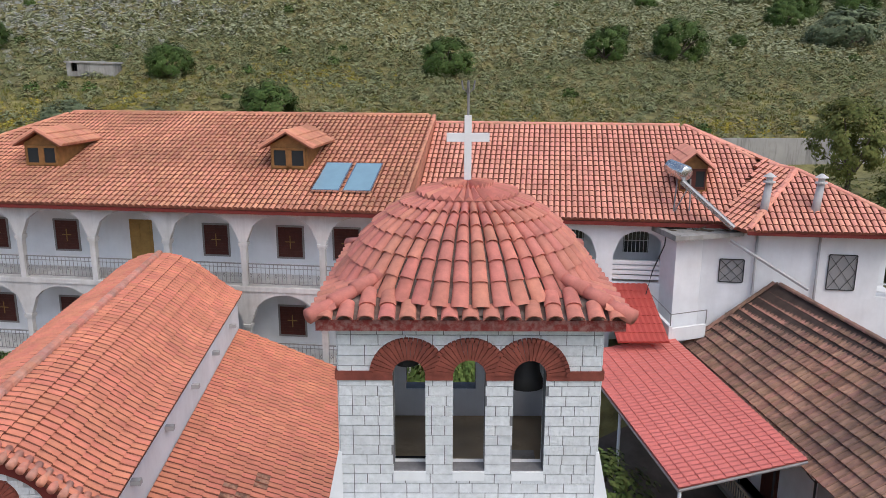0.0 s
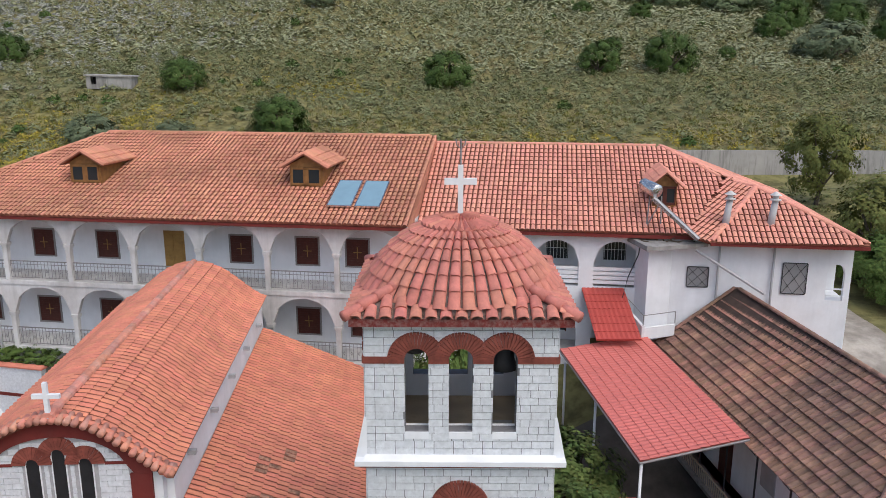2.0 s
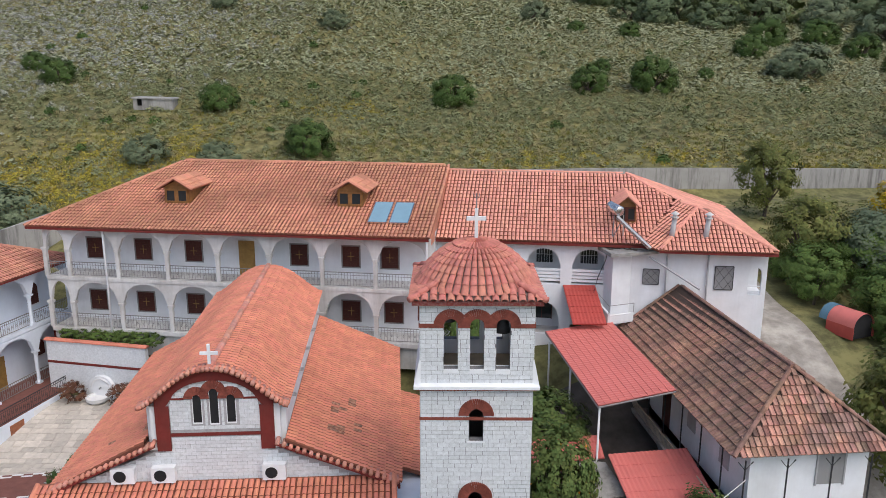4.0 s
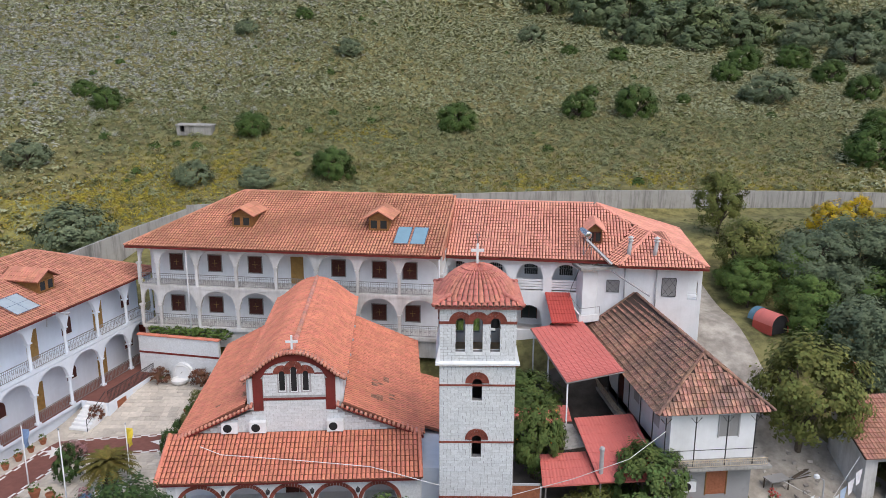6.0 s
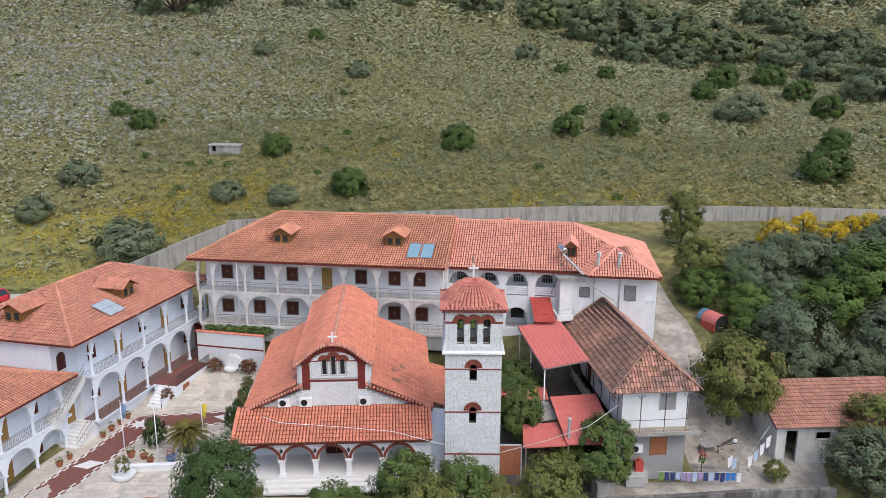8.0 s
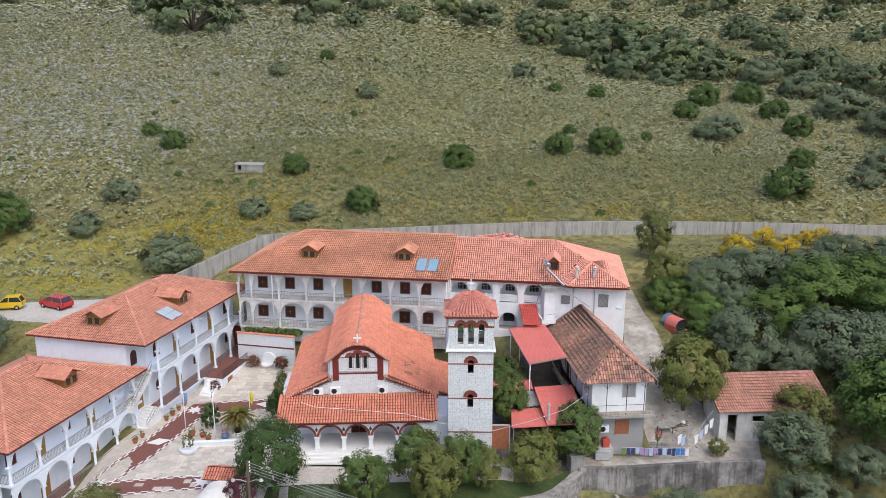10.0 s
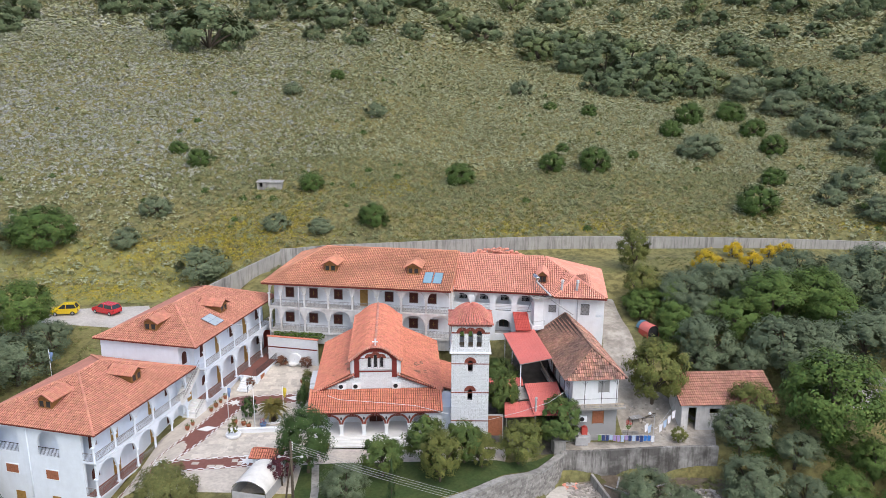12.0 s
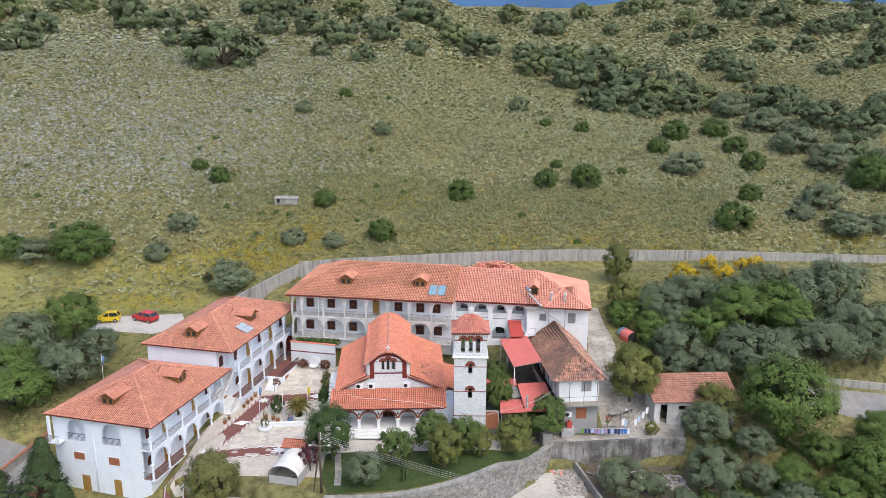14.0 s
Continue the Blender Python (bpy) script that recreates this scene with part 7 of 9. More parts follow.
rw_pts = [(44.0, 26.0, -0.3), (52.0, 25.2, -0.4), (60.0, 24.2, -0.8), (68.0, 23.2, -1.2)]
wall_run("road_wall", rw_pts, 1.8, 0.3, CONC_WALL, "pale concrete wall along the road", below=1.5)
lw_pts = [(-47.5, 8.5, -2.6), (-46.6, 3.0, -3.2), (-47.5, -3.0, -4.6)]
wall_run("side_wall", lw_pts, 0.8, 0.25, TILE_RED, "low wall with reddish coping beside the road", below=1.2)
wall_run("garden_wall_west", [(-25.0, -0.9, -1.5), (-20.0, -2.0, -1.2), (-14.0, -2.8, -0.7)], 0.4, 0.4, STONE, "low rough stone wall in front of the court", below=4.5)

# ---- foliage ----
def leaf_mat(name, base, second, vary=0.4):
    return mat(name, base, 0.7, vary=vary, scale=1.6, grain=10, bump=0.0, second=second, second_scale=0.5, second_amount=0.5, island=0.17, shift=0.018, spec=0.15)


L_OLIVE = leaf_mat("olive_leaves", (0.138, 0.174, 0.100), (0.100, 0.128, 0.072), 0.3)
L_GREEN = leaf_mat("broad_green_leaves", (0.110, 0.170, 0.042), (0.080, 0.125, 0.032))
L_DARK = leaf_mat("dark_shrub_leaves", (0.087, 0.140, 0.036), (0.061, 0.103, 0.028))
L_CITRUS = leaf_mat("citrus_leaves", (0.085, 0.135, 0.04), (0.14, 0.165, 0.045))
L_YELLOW = leaf_mat("broom_flowers", (0.62, 0.42, 0.02), (0.36, 0.30, 0.04))
L_GOLD = leaf_mat("yellowing_leaves", (0.160, 0.170, 0.048), (0.100, 0.132, 0.038))
L_PLUM = leaf_mat("purple_leaves", (0.11, 0.035, 0.045), (0.07, 0.025, 0.035))
L_PINE = leaf_mat("conifer_needles", (0.062, 0.100, 0.040), (0.045, 0.070, 0.030))
ORANGE = mat("orange_fruit", (0.72, 0.34, 0.03), 0.5, vary=0.1)


def leaf_cloud(seed, clumps, per, leaf, flat=0.8, low=0.12, cone=False, lobes=10, even=0.42):
    """A crown one metre wide: small leaves in clumps that gather on uneven lobes."""
    g = np.random.default_rng(seed)

    def ways(shape):
        w_ = g.normal(size=(*shape, 3))
        return w_ / np.linalg.norm(w_, axis=-1)[..., None]

    k = np.arange(lobes) + 0.5
    hgt, a = 1 - 1.75 * k / lobes, 2.4 * k + g.uniform(0, 6)
    flat_r = np.sqrt(np.maximum(0, 1 - hgt ** 2))
    ld = np.stack([flat_r * np.cos(a), flat_r * np.sin(a), hgt], 1) + 0.25 * g.normal(size=(lobes, 3))
    ld /= np.linalg.norm(ld, axis=1)[:, None]
    lr = g.uniform(0.20, 0.28, lobes)
    lc = ld * (g.uniform(0.42, 0.49, lobes) - lr)[:, None]
    pick = g.integers(0, lobes, clumps)
    d = ways((clumps,)) + 0.7 * ld[pick]
    d /= np.linalg.norm(d, axis=1)[:, None]
    c = (lc[pick] + d * (lr[pick] * g.uniform(0.55, 1.0, clumps))[:, None]) * np.array([1, 1, flat])
    whole = g.random(clumps) < even
    e_ = ways((clumps,))
    e_[:, 2] = np.where(e_[:, 2] < -0.7, -e_[:, 2], e_[:, 2])
    c = np.where(whole[:, None], e_ * g.uniform(0.30, 0.42, clumps)[:, None] * np.array([1, 1, flat]), c)
    c[:, 2] += low + 0.42 * flat
    if cone:
        z = g.uniform(0.03, 1.0, clumps) ** 0.8
        a = g.uniform(0, 2 * np.pi, clumps)
        r = (1 - z) * 0.42 * g.uniform(0.5, 1.05, clumps) + 0.02
        c = np.stack([r * np.cos(a), r * np.sin(a), 0.04 + z * 1.25], 1)
    cr = g.uniform(0.05, 0.095, clumps) * (0.8 if cone else 1)
    n = ways((clumps, per))
    p = (c[:, None] + n * (cr[:, None] * g.uniform(0.35, 1.05, (clumps, per)))[..., None]).reshape(-1, 3)
    heart = np.where(whole[:, None], 0.0, lc[pick] * np.array([1, 1, flat])) + np.array([0, 0, low + 0.38 * flat])
    out = p - np.repeat(heart, per, axis=0) if not cone else p * np.array([1, 1, 0])
    out /= np.linalg.norm(out, axis=1)[:, None] + 1e-6
    nn = 1.2 * out + (0.22 * n + 0.17 * g.normal(size=n.shape)).reshape(-1, 3) + np.array([0, 0, 0.3])
    nn /= np.linalg.norm(nn, axis=1)[:, None]
    t = np.cross(nn, g.normal(size=nn.shape))
    t /= np.linalg.norm(t, axis=1)[:, None] + 1e-9
    b = np.cross(nn, t)
    s = (leaf * g.uniform(0.6, 1.3, len(p)))[:, None]
    v = np.stack([p - t * s - b * s * 0.5, p + t * s - b * s * 0.5, p + b * s * 1.2], 1).reshape(-1, 3)
    sh = Shape()
    sh.v = v.tolist()
    sh.f = [(3 * i, 3 * i + 1, 3 * i + 2) for i in range(len(p))]
    return sh, c


def trunk_shape(c, seed, top=0.45, r=0.03, low=0.0):
    rnd_ = random.Random(seed)
    sh = Shape()
    fork = Vector((rnd_.uniform(-0.03, 0.03), rnd_.uniform(-0.03, 0.03), top * 0.45))
    sh.tube([(0, 0, -0.12), (fork.x * 0.5, fork.y * 0.5, top * 0.2), tuple(fork)], r, 7, r * 0.7)
    for i in range(0, len(c), max(1, len(c) // 9)):
        e_ = Vector(c[i])
        m_ = fork.lerp(e_, 0.5) + Vector((0, 0, 0.03))
        sh.tube([tuple(fork), tuple(m_), tuple(e_)], r * 0.5, 5, r * 0.12)
    return sh


def plant(name, seed, material, label, category, clumps, per, leaf, flat=0.8, low=0.12, group="", cone=False, fruit=0, r=0.03, lobes=10, even=0.42):
    """One tree or bush a metre wide, kept far below the ground as the pattern for its copies."""
    t = thing(name, Matrix(), label, category, group)
    sh, c = leaf_cloud(seed, clumps, per, leaf, flat, low, cone, lobes, even)
    part("crown", sh, material, t)
    part("trunk", trunk_shape(c, seed, 0.3 + low, r), BARK, t)
    if fruit:
        fs = Shape()
        rnd_ = random.Random(seed)
        for i in range(fruit):
            k = Vector(c[rnd_.randrange(len(c))])
            k += Vector((rnd_.uniform(-0.1, 0.1), rnd_.uniform(-0.1, 0.1), rnd_.uniform(-0.1, 0.08)))
            fs.lathe([(0.003, 0.0), (0.010, 0.004), (0.010, 0.013), (0.003, 0.017)], 6, tuple(k))
        part("fruit", fs, ORANGE, t, "ripe oranges", kind="stuff")
    return t


used = {}


def place(kind, x, y, w_, h=1.0, dz=0.0):
    """Sets a copy of one of the patterns of a kind; the first use moves the pattern itself."""
    rnd_ = random.Random(int(x * 31 + y * 17))
    pats = kind
    t = pats[rnd_.randrange(len(pats))]
    k = 0.9 + 0.2 * rnd_.random()
    m = pose(x, y, ground_z(x, y) - 0.05 + dz, rnd_.uniform(-4, 4), rnd_.uniform(-4, 4), rnd_.uniform(0, 360)) @ Matrix.Diagonal((w_, w_ * (0.88 + 0.24 * rnd_.random()), w_ * k * h, 1))
    if t.name not in used:
        used[t.name] = True
        t.matrix_world = m
        return t
    o = copy_thing(t, Matrix())
    o.matrix_basis = m
    return o


L_WILD = leaf_mat("wild_leaves", (0.142, 0.180, 0.092), (0.105, 0.142, 0.072), 0.28)
L_GREY = leaf_mat("grey_bush_leaves", (0.160, 0.196, 0.112), (0.125, 0.155, 0.085), 0.28)
olive = [plant("olive_tree", 100 + i, L_OLIVE, "grey-green olive tree with a broad loose crown", "tree", 180, 58, 0.0125, 0.85, 0.12, "olive grove", lobes=15) for i in range(3)]
green = [plant("leafy_tree", 200 + i, L_GREEN, "leafy green tree with a dense crown", "tree", 200, 66, 0.0125, 0.92, 0.08, "leafy trees", lobes=14) for i in range(3)]
dark = [plant("dark_bush", 300 + i, L_DARK, "dark green rounded bush on the hillside", "bush", 170, 62, 0.0145, 0.92, -0.06, "hillside bushes", lobes=16, even=0.72) for i in range(4)]
grey = [plant("grey_bush", 350 + i, L_GREY, "grey-green bush on the hillside", "bush", 120, 52, 0.0165, 0.9, -0.06, "hillside bushes", lobes=13, even=0.72) for i in range(3)]
L_WILD_B = leaf_mat("bright_wild_leaves", (0.175, 0.215, 0.09), (0.125, 0.16, 0.07))
wood = [plant("wild_tree", 400 + i, L_WILD_B if i == 1 else L_WILD, "dusky green wild tree on the slope", "tree", 100, 46, 0.0205, 0.95, -0.09, "wild trees", lobes=13, even=0.6) for i in range(4)]
citrus = [plant("orange_tree", 500 + i, L_CITRUS, "small orange tree with dark glossy leaves", "tree", 150, 64, 0.017, 1.0, 0.08, "garden trees", fruit=0, lobes=13) for i in range(2)]
laden = [plant("laden_orange_tree", 510, L_CITRUS, "orange tree with a few ripe fruits beside the tower", "tree", 150, 60, 0.017, 1.0, 0.1, "garden trees", fruit=9, even=0.6)]
gold = [plant("yellowing_tree", 520 + i, L_GOLD, "small tree with yellowing leaves", "tree", 150, 58, 0.015, 1.0, 0.08, "garden trees", even=0.55) for i in range(2)]
broom = [plant("broom_bush", 540, L_YELLOW, "broom bush in full yellow bloom", "bush", 70, 50, 0.018, 0.85, 0.0, "broom bushes")]
L_BAY = leaf_mat("deep_green_leaves", (0.058, 0.100, 0.030), (0.042, 0.078, 0.024), 0.3)
L_FIG = leaf_mat("olive_brown_leaves", (0.165, 0.172, 0.060), (0.110, 0.125, 0.046), 0.35)
bay = [plant("bay_tree", 530, L_BAY, "dense deep green tree beside the porch", "tree", 240, 66, 0.0125, 1.1, 0.06, "garden trees", lobes=16, even=0.6)]
fig = [plant("broad_tree", 535, L_FIG, "broad olive-brown tree in front of the wing", "tree", 220, 62, 0.0135, 0.95, 0.16, "garden trees", lobes=15, even=0.45)]
plum = [plant("plum_tree", 560, L_PLUM, "small purple-leaved plum tree in the garden", "tree", 80, 50, 0.018, 0.95, 0.2)]
pine = [plant("conifer", 580, L_PINE, "dark bushy conifer beside the wing", "tree", 300, 64, 0.0125, 1.0, 0.1, cone=True)]
cyp = [plant("cypress", 590, L_PINE, "slim young cypress in the garden", "tree", 80, 40, 0.03, 1.0, 0.1, cone=True)]

DARK_BUSHES = [(0.5, 85.1, 6.1), (-14.0, 64.8, 6.0), (18.8, 92.2, 5.7), (27.4, 93.0, 7.5), (52.2, 71.8, 8.0), (60.6, 86.5, 5.3), (-26.3, 76.9, 5.2), (-65.8, 57.5, 11.4), (-30.0, 138.4, 4.1), (-50.1, 88.4, 5.0), (-56.3, 95.1, 4.2), (23.4, 133.3, 3.8), (32.3, 128.9, 4.5), (36.6, 99.6, 2.6), (48.5, 114.7, 5.7), (56.3, 128.4, 7.7), (67.7, 133.3, 8.0), (67.6, 105.0, 6.3), (68.1, 118.0, 6.7), (-78.3, 57.5, 6.8), (89.0, 93.6, 11.2), (22.4, 102.3, 3.3)]
GREY_BUSHES = [(-73.0, 56.9, 7.8), (-38.4, 50.8, 9.3), (-39.2, 128.5, 5.4), (-18.1, 112.9, 5.8), (17.6, 150.3, 7.6), (66.9, 76.8, 6.4), (72.2, 69.4, 9.3), (79.0, 70.4, 6.4), (97.4, 105.4, 9.0), (-29.7, 62.9, 5.2), (-51.2, 67.8, 6.7), (51.4, 102.0, 10.5), (83.2, 119.5, 12.7), (85.6, 104.8, 11.4), (73.9, 82.8, 10.0), (83.4, 140.5, 13.5), (79.4, 156.1, 12.5), (-22.5, 62.1, 5.1), (-52.5, 57.7, 5.3)]
WOOD_TREES = [(26.7, 199.0, 12.4), (33.5, 207.3, 12.4), (37.5, 186.5, 13.5), (46.4, 183.9, 15.3), (52.5, 169.2, 14.6), (60.0, 164.2, 14.4), (66.1, 161.5, 12.5), (73.7, 164.5, 11.0), (44.1, 156.6, 10.3), (39.1, 161.7, 8.7), (54.1, 153.2, 10.3), (38.8, 209.6, 12.5), (51.4, 212.6, 12.8), (55.8, 194.3, 14.0), (63.0, 184.4, 13.6), (71.3, 181.1, 11.6), (25.3, 216.3, 10.6), (95.8, 156.2, 12.8), (90.0, 163.0, 11.1), (99.1, 141.4, 12.2), (105.5, 132.5, 11.9), (117.0, 143.6, 12.7), (94.4, 115.3, 9.3)]
CREST_TREES = [(-126.2, 241.3, 17.4), (-113.7, 243.9, 12.3), (-142.8, 268.8, 13.6), (-160.5, 235.6, 15.3), (-145.1, 188.4, 15.3), (-73.8, 174.0, 21.1), (-71.4, 199.6, 12.4), (-97.9, 208.3, 10.9), (-70.1, 274.3, 15.6), (-54.5, 238.8, 16.2), (-43.1, 220.5, 13.0), (-30.8, 184.8, 9.5), (-26.5, 221.3, 13.0), (-17.2, 268.7, 17.6), (-14.2, 202.2, 8.1), (-1.5, 238.4, 13.7), (9.1, 225.3, 15.7), (26.5, 308.0, 14.0), (42.7, 285.6, 15.9), (91.8, 206.3, 12.9), (94.3, 190.5, 11.3), (138.3, 273.9, 16.5), (127.2, 295.0, 17.2)]
CREST_TREES_B = [(116.3, 230.3, 9.5), (88.9, 283.9, 8.1), (103.1, 286.2, 11.0), (85.8, 329.5, 13.6), (69.4, 286.3, 8.1), (160.6, 262.0, 13.7), (134.3, 194.9, 8.8), (122.5, 189.5, 7.4), (130.2, 227.8, 9.6), (142.9, 202.8, 11.4), (148.4, 257.8, 10.7), (182.8, 283.1, 13.3), (-85.9, 278.9, 15.9), (-163.3, 279.4, 11.4), (-177.0, 287.2, 11.8), (-47.0, 285.0, 14.6), (62.6, 324.8, 11.8), (104.7, 261.9, 10.3), (91.8, 257.4, 8.8), (-8.8, 268.1, 12.5), (-45.8, 197.9, 8.0), (-36.7, 237.3, 11.5), (-72.5, 240.3, 11.8), (171.5, 250.9, 10.8), (-107.3, 259.6, 10.3), (-194.8, 277.1, 14.7), (100.0, 336.0, 12.0), (119.0, 344.0, 12.5), (136.0, 337.0, 10.5), (152.0, 345.0, 13.0), (169.0, 338.0, 11.0), (186.0, 344.0, 12.0), (206.0, 338.0, 12.0), (-72.0, 322.0, 12.0), (-92.0, 330.0, 14.0), (-110.0, 318.0, 12.0), (-130.0, 326.0, 14.0)]
OLIVES = [(29.4, 27.0, 8.6), (39.2, 27.1, 10.1), (43.6, 27.6, 9.4), (49.7, 28.3, 9.7), (56.6, 29.6, 8.6), (31.0, 34.7, 6.9), (38.4, 38.8, 7.7), (29.8, 38.3, 8.0), (35.1, 40.7, 8.2), (51.2, 39.1, 11.3), (56.5, 39.5, 11.5), (42.1, 40.9, 7.4), (46.8, 43.2, 7.6), (60.1, 33.8, 8.0), (55.7, 33.1, 9.2), (-59.0, 25.2, 9.7), (-50.7, 21.3, 9.2), (28.6, 8.0, 7.2), (33.8, 7.4, 4.6), (18.1, 6.5, 6.5), (36.8, 3.6, 4.4), (-49.1, 26.4, 6.0), (-10.2, 0.1, 4.9), (24.0, 3.0, 4.0), (29.5, 2.0, 4.5), (34.0, 1.0, 5.0), (22.0, 6.5, 3.6), (28.6, 25.2, 6.0), (34.0, 25.4, 6.6), (41.0, 22.5, 8.0), (29.4, 13.4, 7.2), (34.4, 11.6, 5.2), (28.9, 9.6, 4.0), (-57.0, 17.5, 7.0), (-53.0, 22.5, 6.0), (-63.0, 15.0, 8.0), (-64.0, 22.0, 8.0)]
GREEN_TREES = [(34.5, 32.6, 7.8), (40.1, 34.8, 10.2), (46.2, 35.8, 9.1), (27.0, 32.0, 5.2), (39.4, 14.6, 12.4), (41.8, 10.2, 5.0), (50.0, 12.8, 6.0), (37.6, 7.6, 5.2), (-55.1, 30.9, 8.3), (-55.7, 16.5, 9.1), (46.0, 8.0, 6.0), (46.9, 8.0, 7.7), (41.0, 4.0, 5.5), (27.9, 37.7, 5.3), (23.8, 35.9, 5.1), (47.6, 33.1, 8.1), (-59.3, 21.4, 7.8), (23.4, 34.6, 3.4), (26.2, 29.4, 3.6), (22.9, 38.0, 2.6), (24.6, 26.6, 2.6)]
GARDEN_TREES = [(-7.3, 4.5, 4.0), (-3.0, 6.5, 4.1), (0.3, 7.0, 4.0), (10.4, 13.9, 4.6), (4.8, 21.9, 3.8)]
GARDEN_YELLOW = [(25.4, 48.4, 4.6), (24.6, 38.6, 5.0), (-2.0, 3.6, 4.0), (2.0, 6.2, 2.8), (5.7, 8.3, 4.2), (7.6, 14.2, 2.6), (21.8, 20.4, 6.6), (31.3, 16.6, 5.0)]
BROOM = [(42.6, 55.8, 3.5), (50.5, 56.1, 3.8), (36.2, 47.9, 5.0), (43.1, 49.5, 3.9), (48.2, 55.9, 2.9)]
for kind, spots, h in ((dark, DARK_BUSHES, 0.85), (grey, GREY_BUSHES, 0.75), (wood, WOOD_TREES, 0.8), (wood, CREST_TREES, 0.78), (wood, CREST_TREES_B, 0.8),
                       (olive, OLIVES, 0.78), (green, GREEN_TREES, 0.85), (citrus, GARDEN_TREES, 1.0), (gold, GARDEN_YELLOW, 1.1), (broom, BROOM, 0.9)):
    for x, y, w_ in spots:
        place(kind, x, y, w_ * (1.22 if kind in (wood, citrus, gold) else 1.1), h, -0.07 * w_ if kind in (wood, dark, grey) else 0.0)
place(plum, -16.3, 2.6, 3.0, 1.0)
place(bay, -14.4, 4.9, 6.0, 1.08)
place(fig, -26.0, 0.7, 7.0, 1.05)
place(pine, -45.0, 1.6, 8.8, 0.68)
place(pine, -49.4, 0.2, 9.0, 0.58)
place(pine, -41.6, -0.8, 6.6, 0.6)
place(cyp, -6.2, 0.6, 1.0, 3.2)
place(laden, 4.5, 17.2, 4.2, 1.3)
place(green, 4.4, 24.0, 2.8, 1.0)
place(green, 0.5, 25.0, 4.3, 1.9)

# ---- low scrub of the hillside ----
def scatter(name, n, spot, material, size, label, category, seed, blades=11, tall=1.0, keep=None, fine=1.0, upright=False, loose=0.55):
    """Many little tufts joined into one mesh."""
    g = np.random.default_rng(seed)
    xy = spot(g, n)
    if keep:
        xy = np.array([p for p in xy if keep(p[0], p[1])])
    n = len(xy)
    z = np.array([ground_z(x, y) for x, y in xy])
    c = np.column_stack([xy, z - 0.03])
    sz = size[0] + (size[1] - size[0]) * g.random(n) ** 2
    d = g.normal(size=(n, blades, 3))
    d[..., 2] = np.abs(d[..., 2])
    d /= np.linalg.norm(d, axis=2)[..., None]
    base = c[:, None] + d * (np.array([0.72, 0.72, 0.5 * tall]) * g.uniform(0.55, 1.0, (n, blades, 1))) * sz[:, None, None]
    up = d + loose * g.normal(size=d.shape) + np.array([0, 0, 0.6 if loose > 0.3 else 1.0])
    up /= np.linalg.norm(up, axis=2)[..., None]
    side = np.cross(up, g.normal(size=d.shape))
    side /= np.linalg.norm(side, axis=2)[..., None]
    L = (sz[:, None] * g.uniform(0.22, 0.42, (n, blades)))[..., None] * fine
    up, w_ = np.cross(up, side) * L, side * L * 0.6
    if upright:
        way = np.array([0, 0, 1.0]) + d * np.array([0.55, 0.55, 0.1]) + 0.25 * g.normal(size=d.shape)
        base = c[:, None] + d * np.array([0.8, 0.8, 0.12]) * sz[:, None, None] * g.uniform(0.1, 1.0, (n, blades, 1))
        turn = g.uniform(0, 2 * np.pi, (n, blades))
        w_ = np.stack([np.cos(turn), np.sin(turn), 0 * turn], 2) * L * 0.28
        up = way * L * 1.25
    v = np.stack([base - up * 0.6 - w_, base - up * 0.6 + w_, base + up], 2).reshape(-1, 3)
    sh = Shape()
    sh.v = v.tolist()
    sh.f = [(3 * i, 3 * i + 1, 3 * i + 2) for i in range(n * blades)]
    return solid(name, sh, material, label, category, kind="stuff")


def view_fan(y0, y1, bias=1.0):
    """Even spots over the part of the slope that lies open."""
    def spot(g, n):
        y = y0 + (y1 - y0) * g.random(n) ** bias
        x = (g.random(n) * 2 - 1) * (0.64 * (y + 78)) - 1
        return np.column_stack([x, y])
    return spot


def on_hill(x, y):
    return (y > wall_y(x) + 1.2) if -25 < x < 62 else y > 48 and not (-58 < x < -38 and y < 43)


G_SAGE = leaf_mat("sage_scrub", (0.345, 0.362, 0.218), (0.275, 0.288, 0.158), 0.25)
G_STRAW = leaf_mat("straw_grass", (0.300, 0.262, 0.125), (0.245, 0.218, 0.100), 0.25)
G_GREEN = leaf_mat("green_herbs", (0.176, 0.191, 0.077), (0.218, 0.208, 0.090), 0.3)
G_FLOWER = leaf_mat("yellow_flowers", (0.40, 0.325, 0.05), (0.29, 0.255, 0.07), 0.3)
G_NEAR = leaf_mat("green_sage_scrub", (0.255, 0.275, 0.142), (0.200, 0.215, 0.100), 0.3)
G_LUSH = leaf_mat("yellow_green_grass", (0.235, 0.225, 0.060), (0.190, 0.195, 0.060), 0.3)
G_WHITE = leaf_mat("whitish_scrub", (0.40, 0.405, 0.34), (0.32, 0.325, 0.255), 0.25)


def patchy(x, y):
    """Slow drift over the slope, from -1 to 1."""
    return (math.sin(0.11 * x + 1.3 * math.sin(0.07 * y)) + math.sin(0.13 * y + 1.1 * math.sin(0.09 * x + 2)) + 0.8 * math.sin(0.31 * x - 0.27 * y)) / 2.8


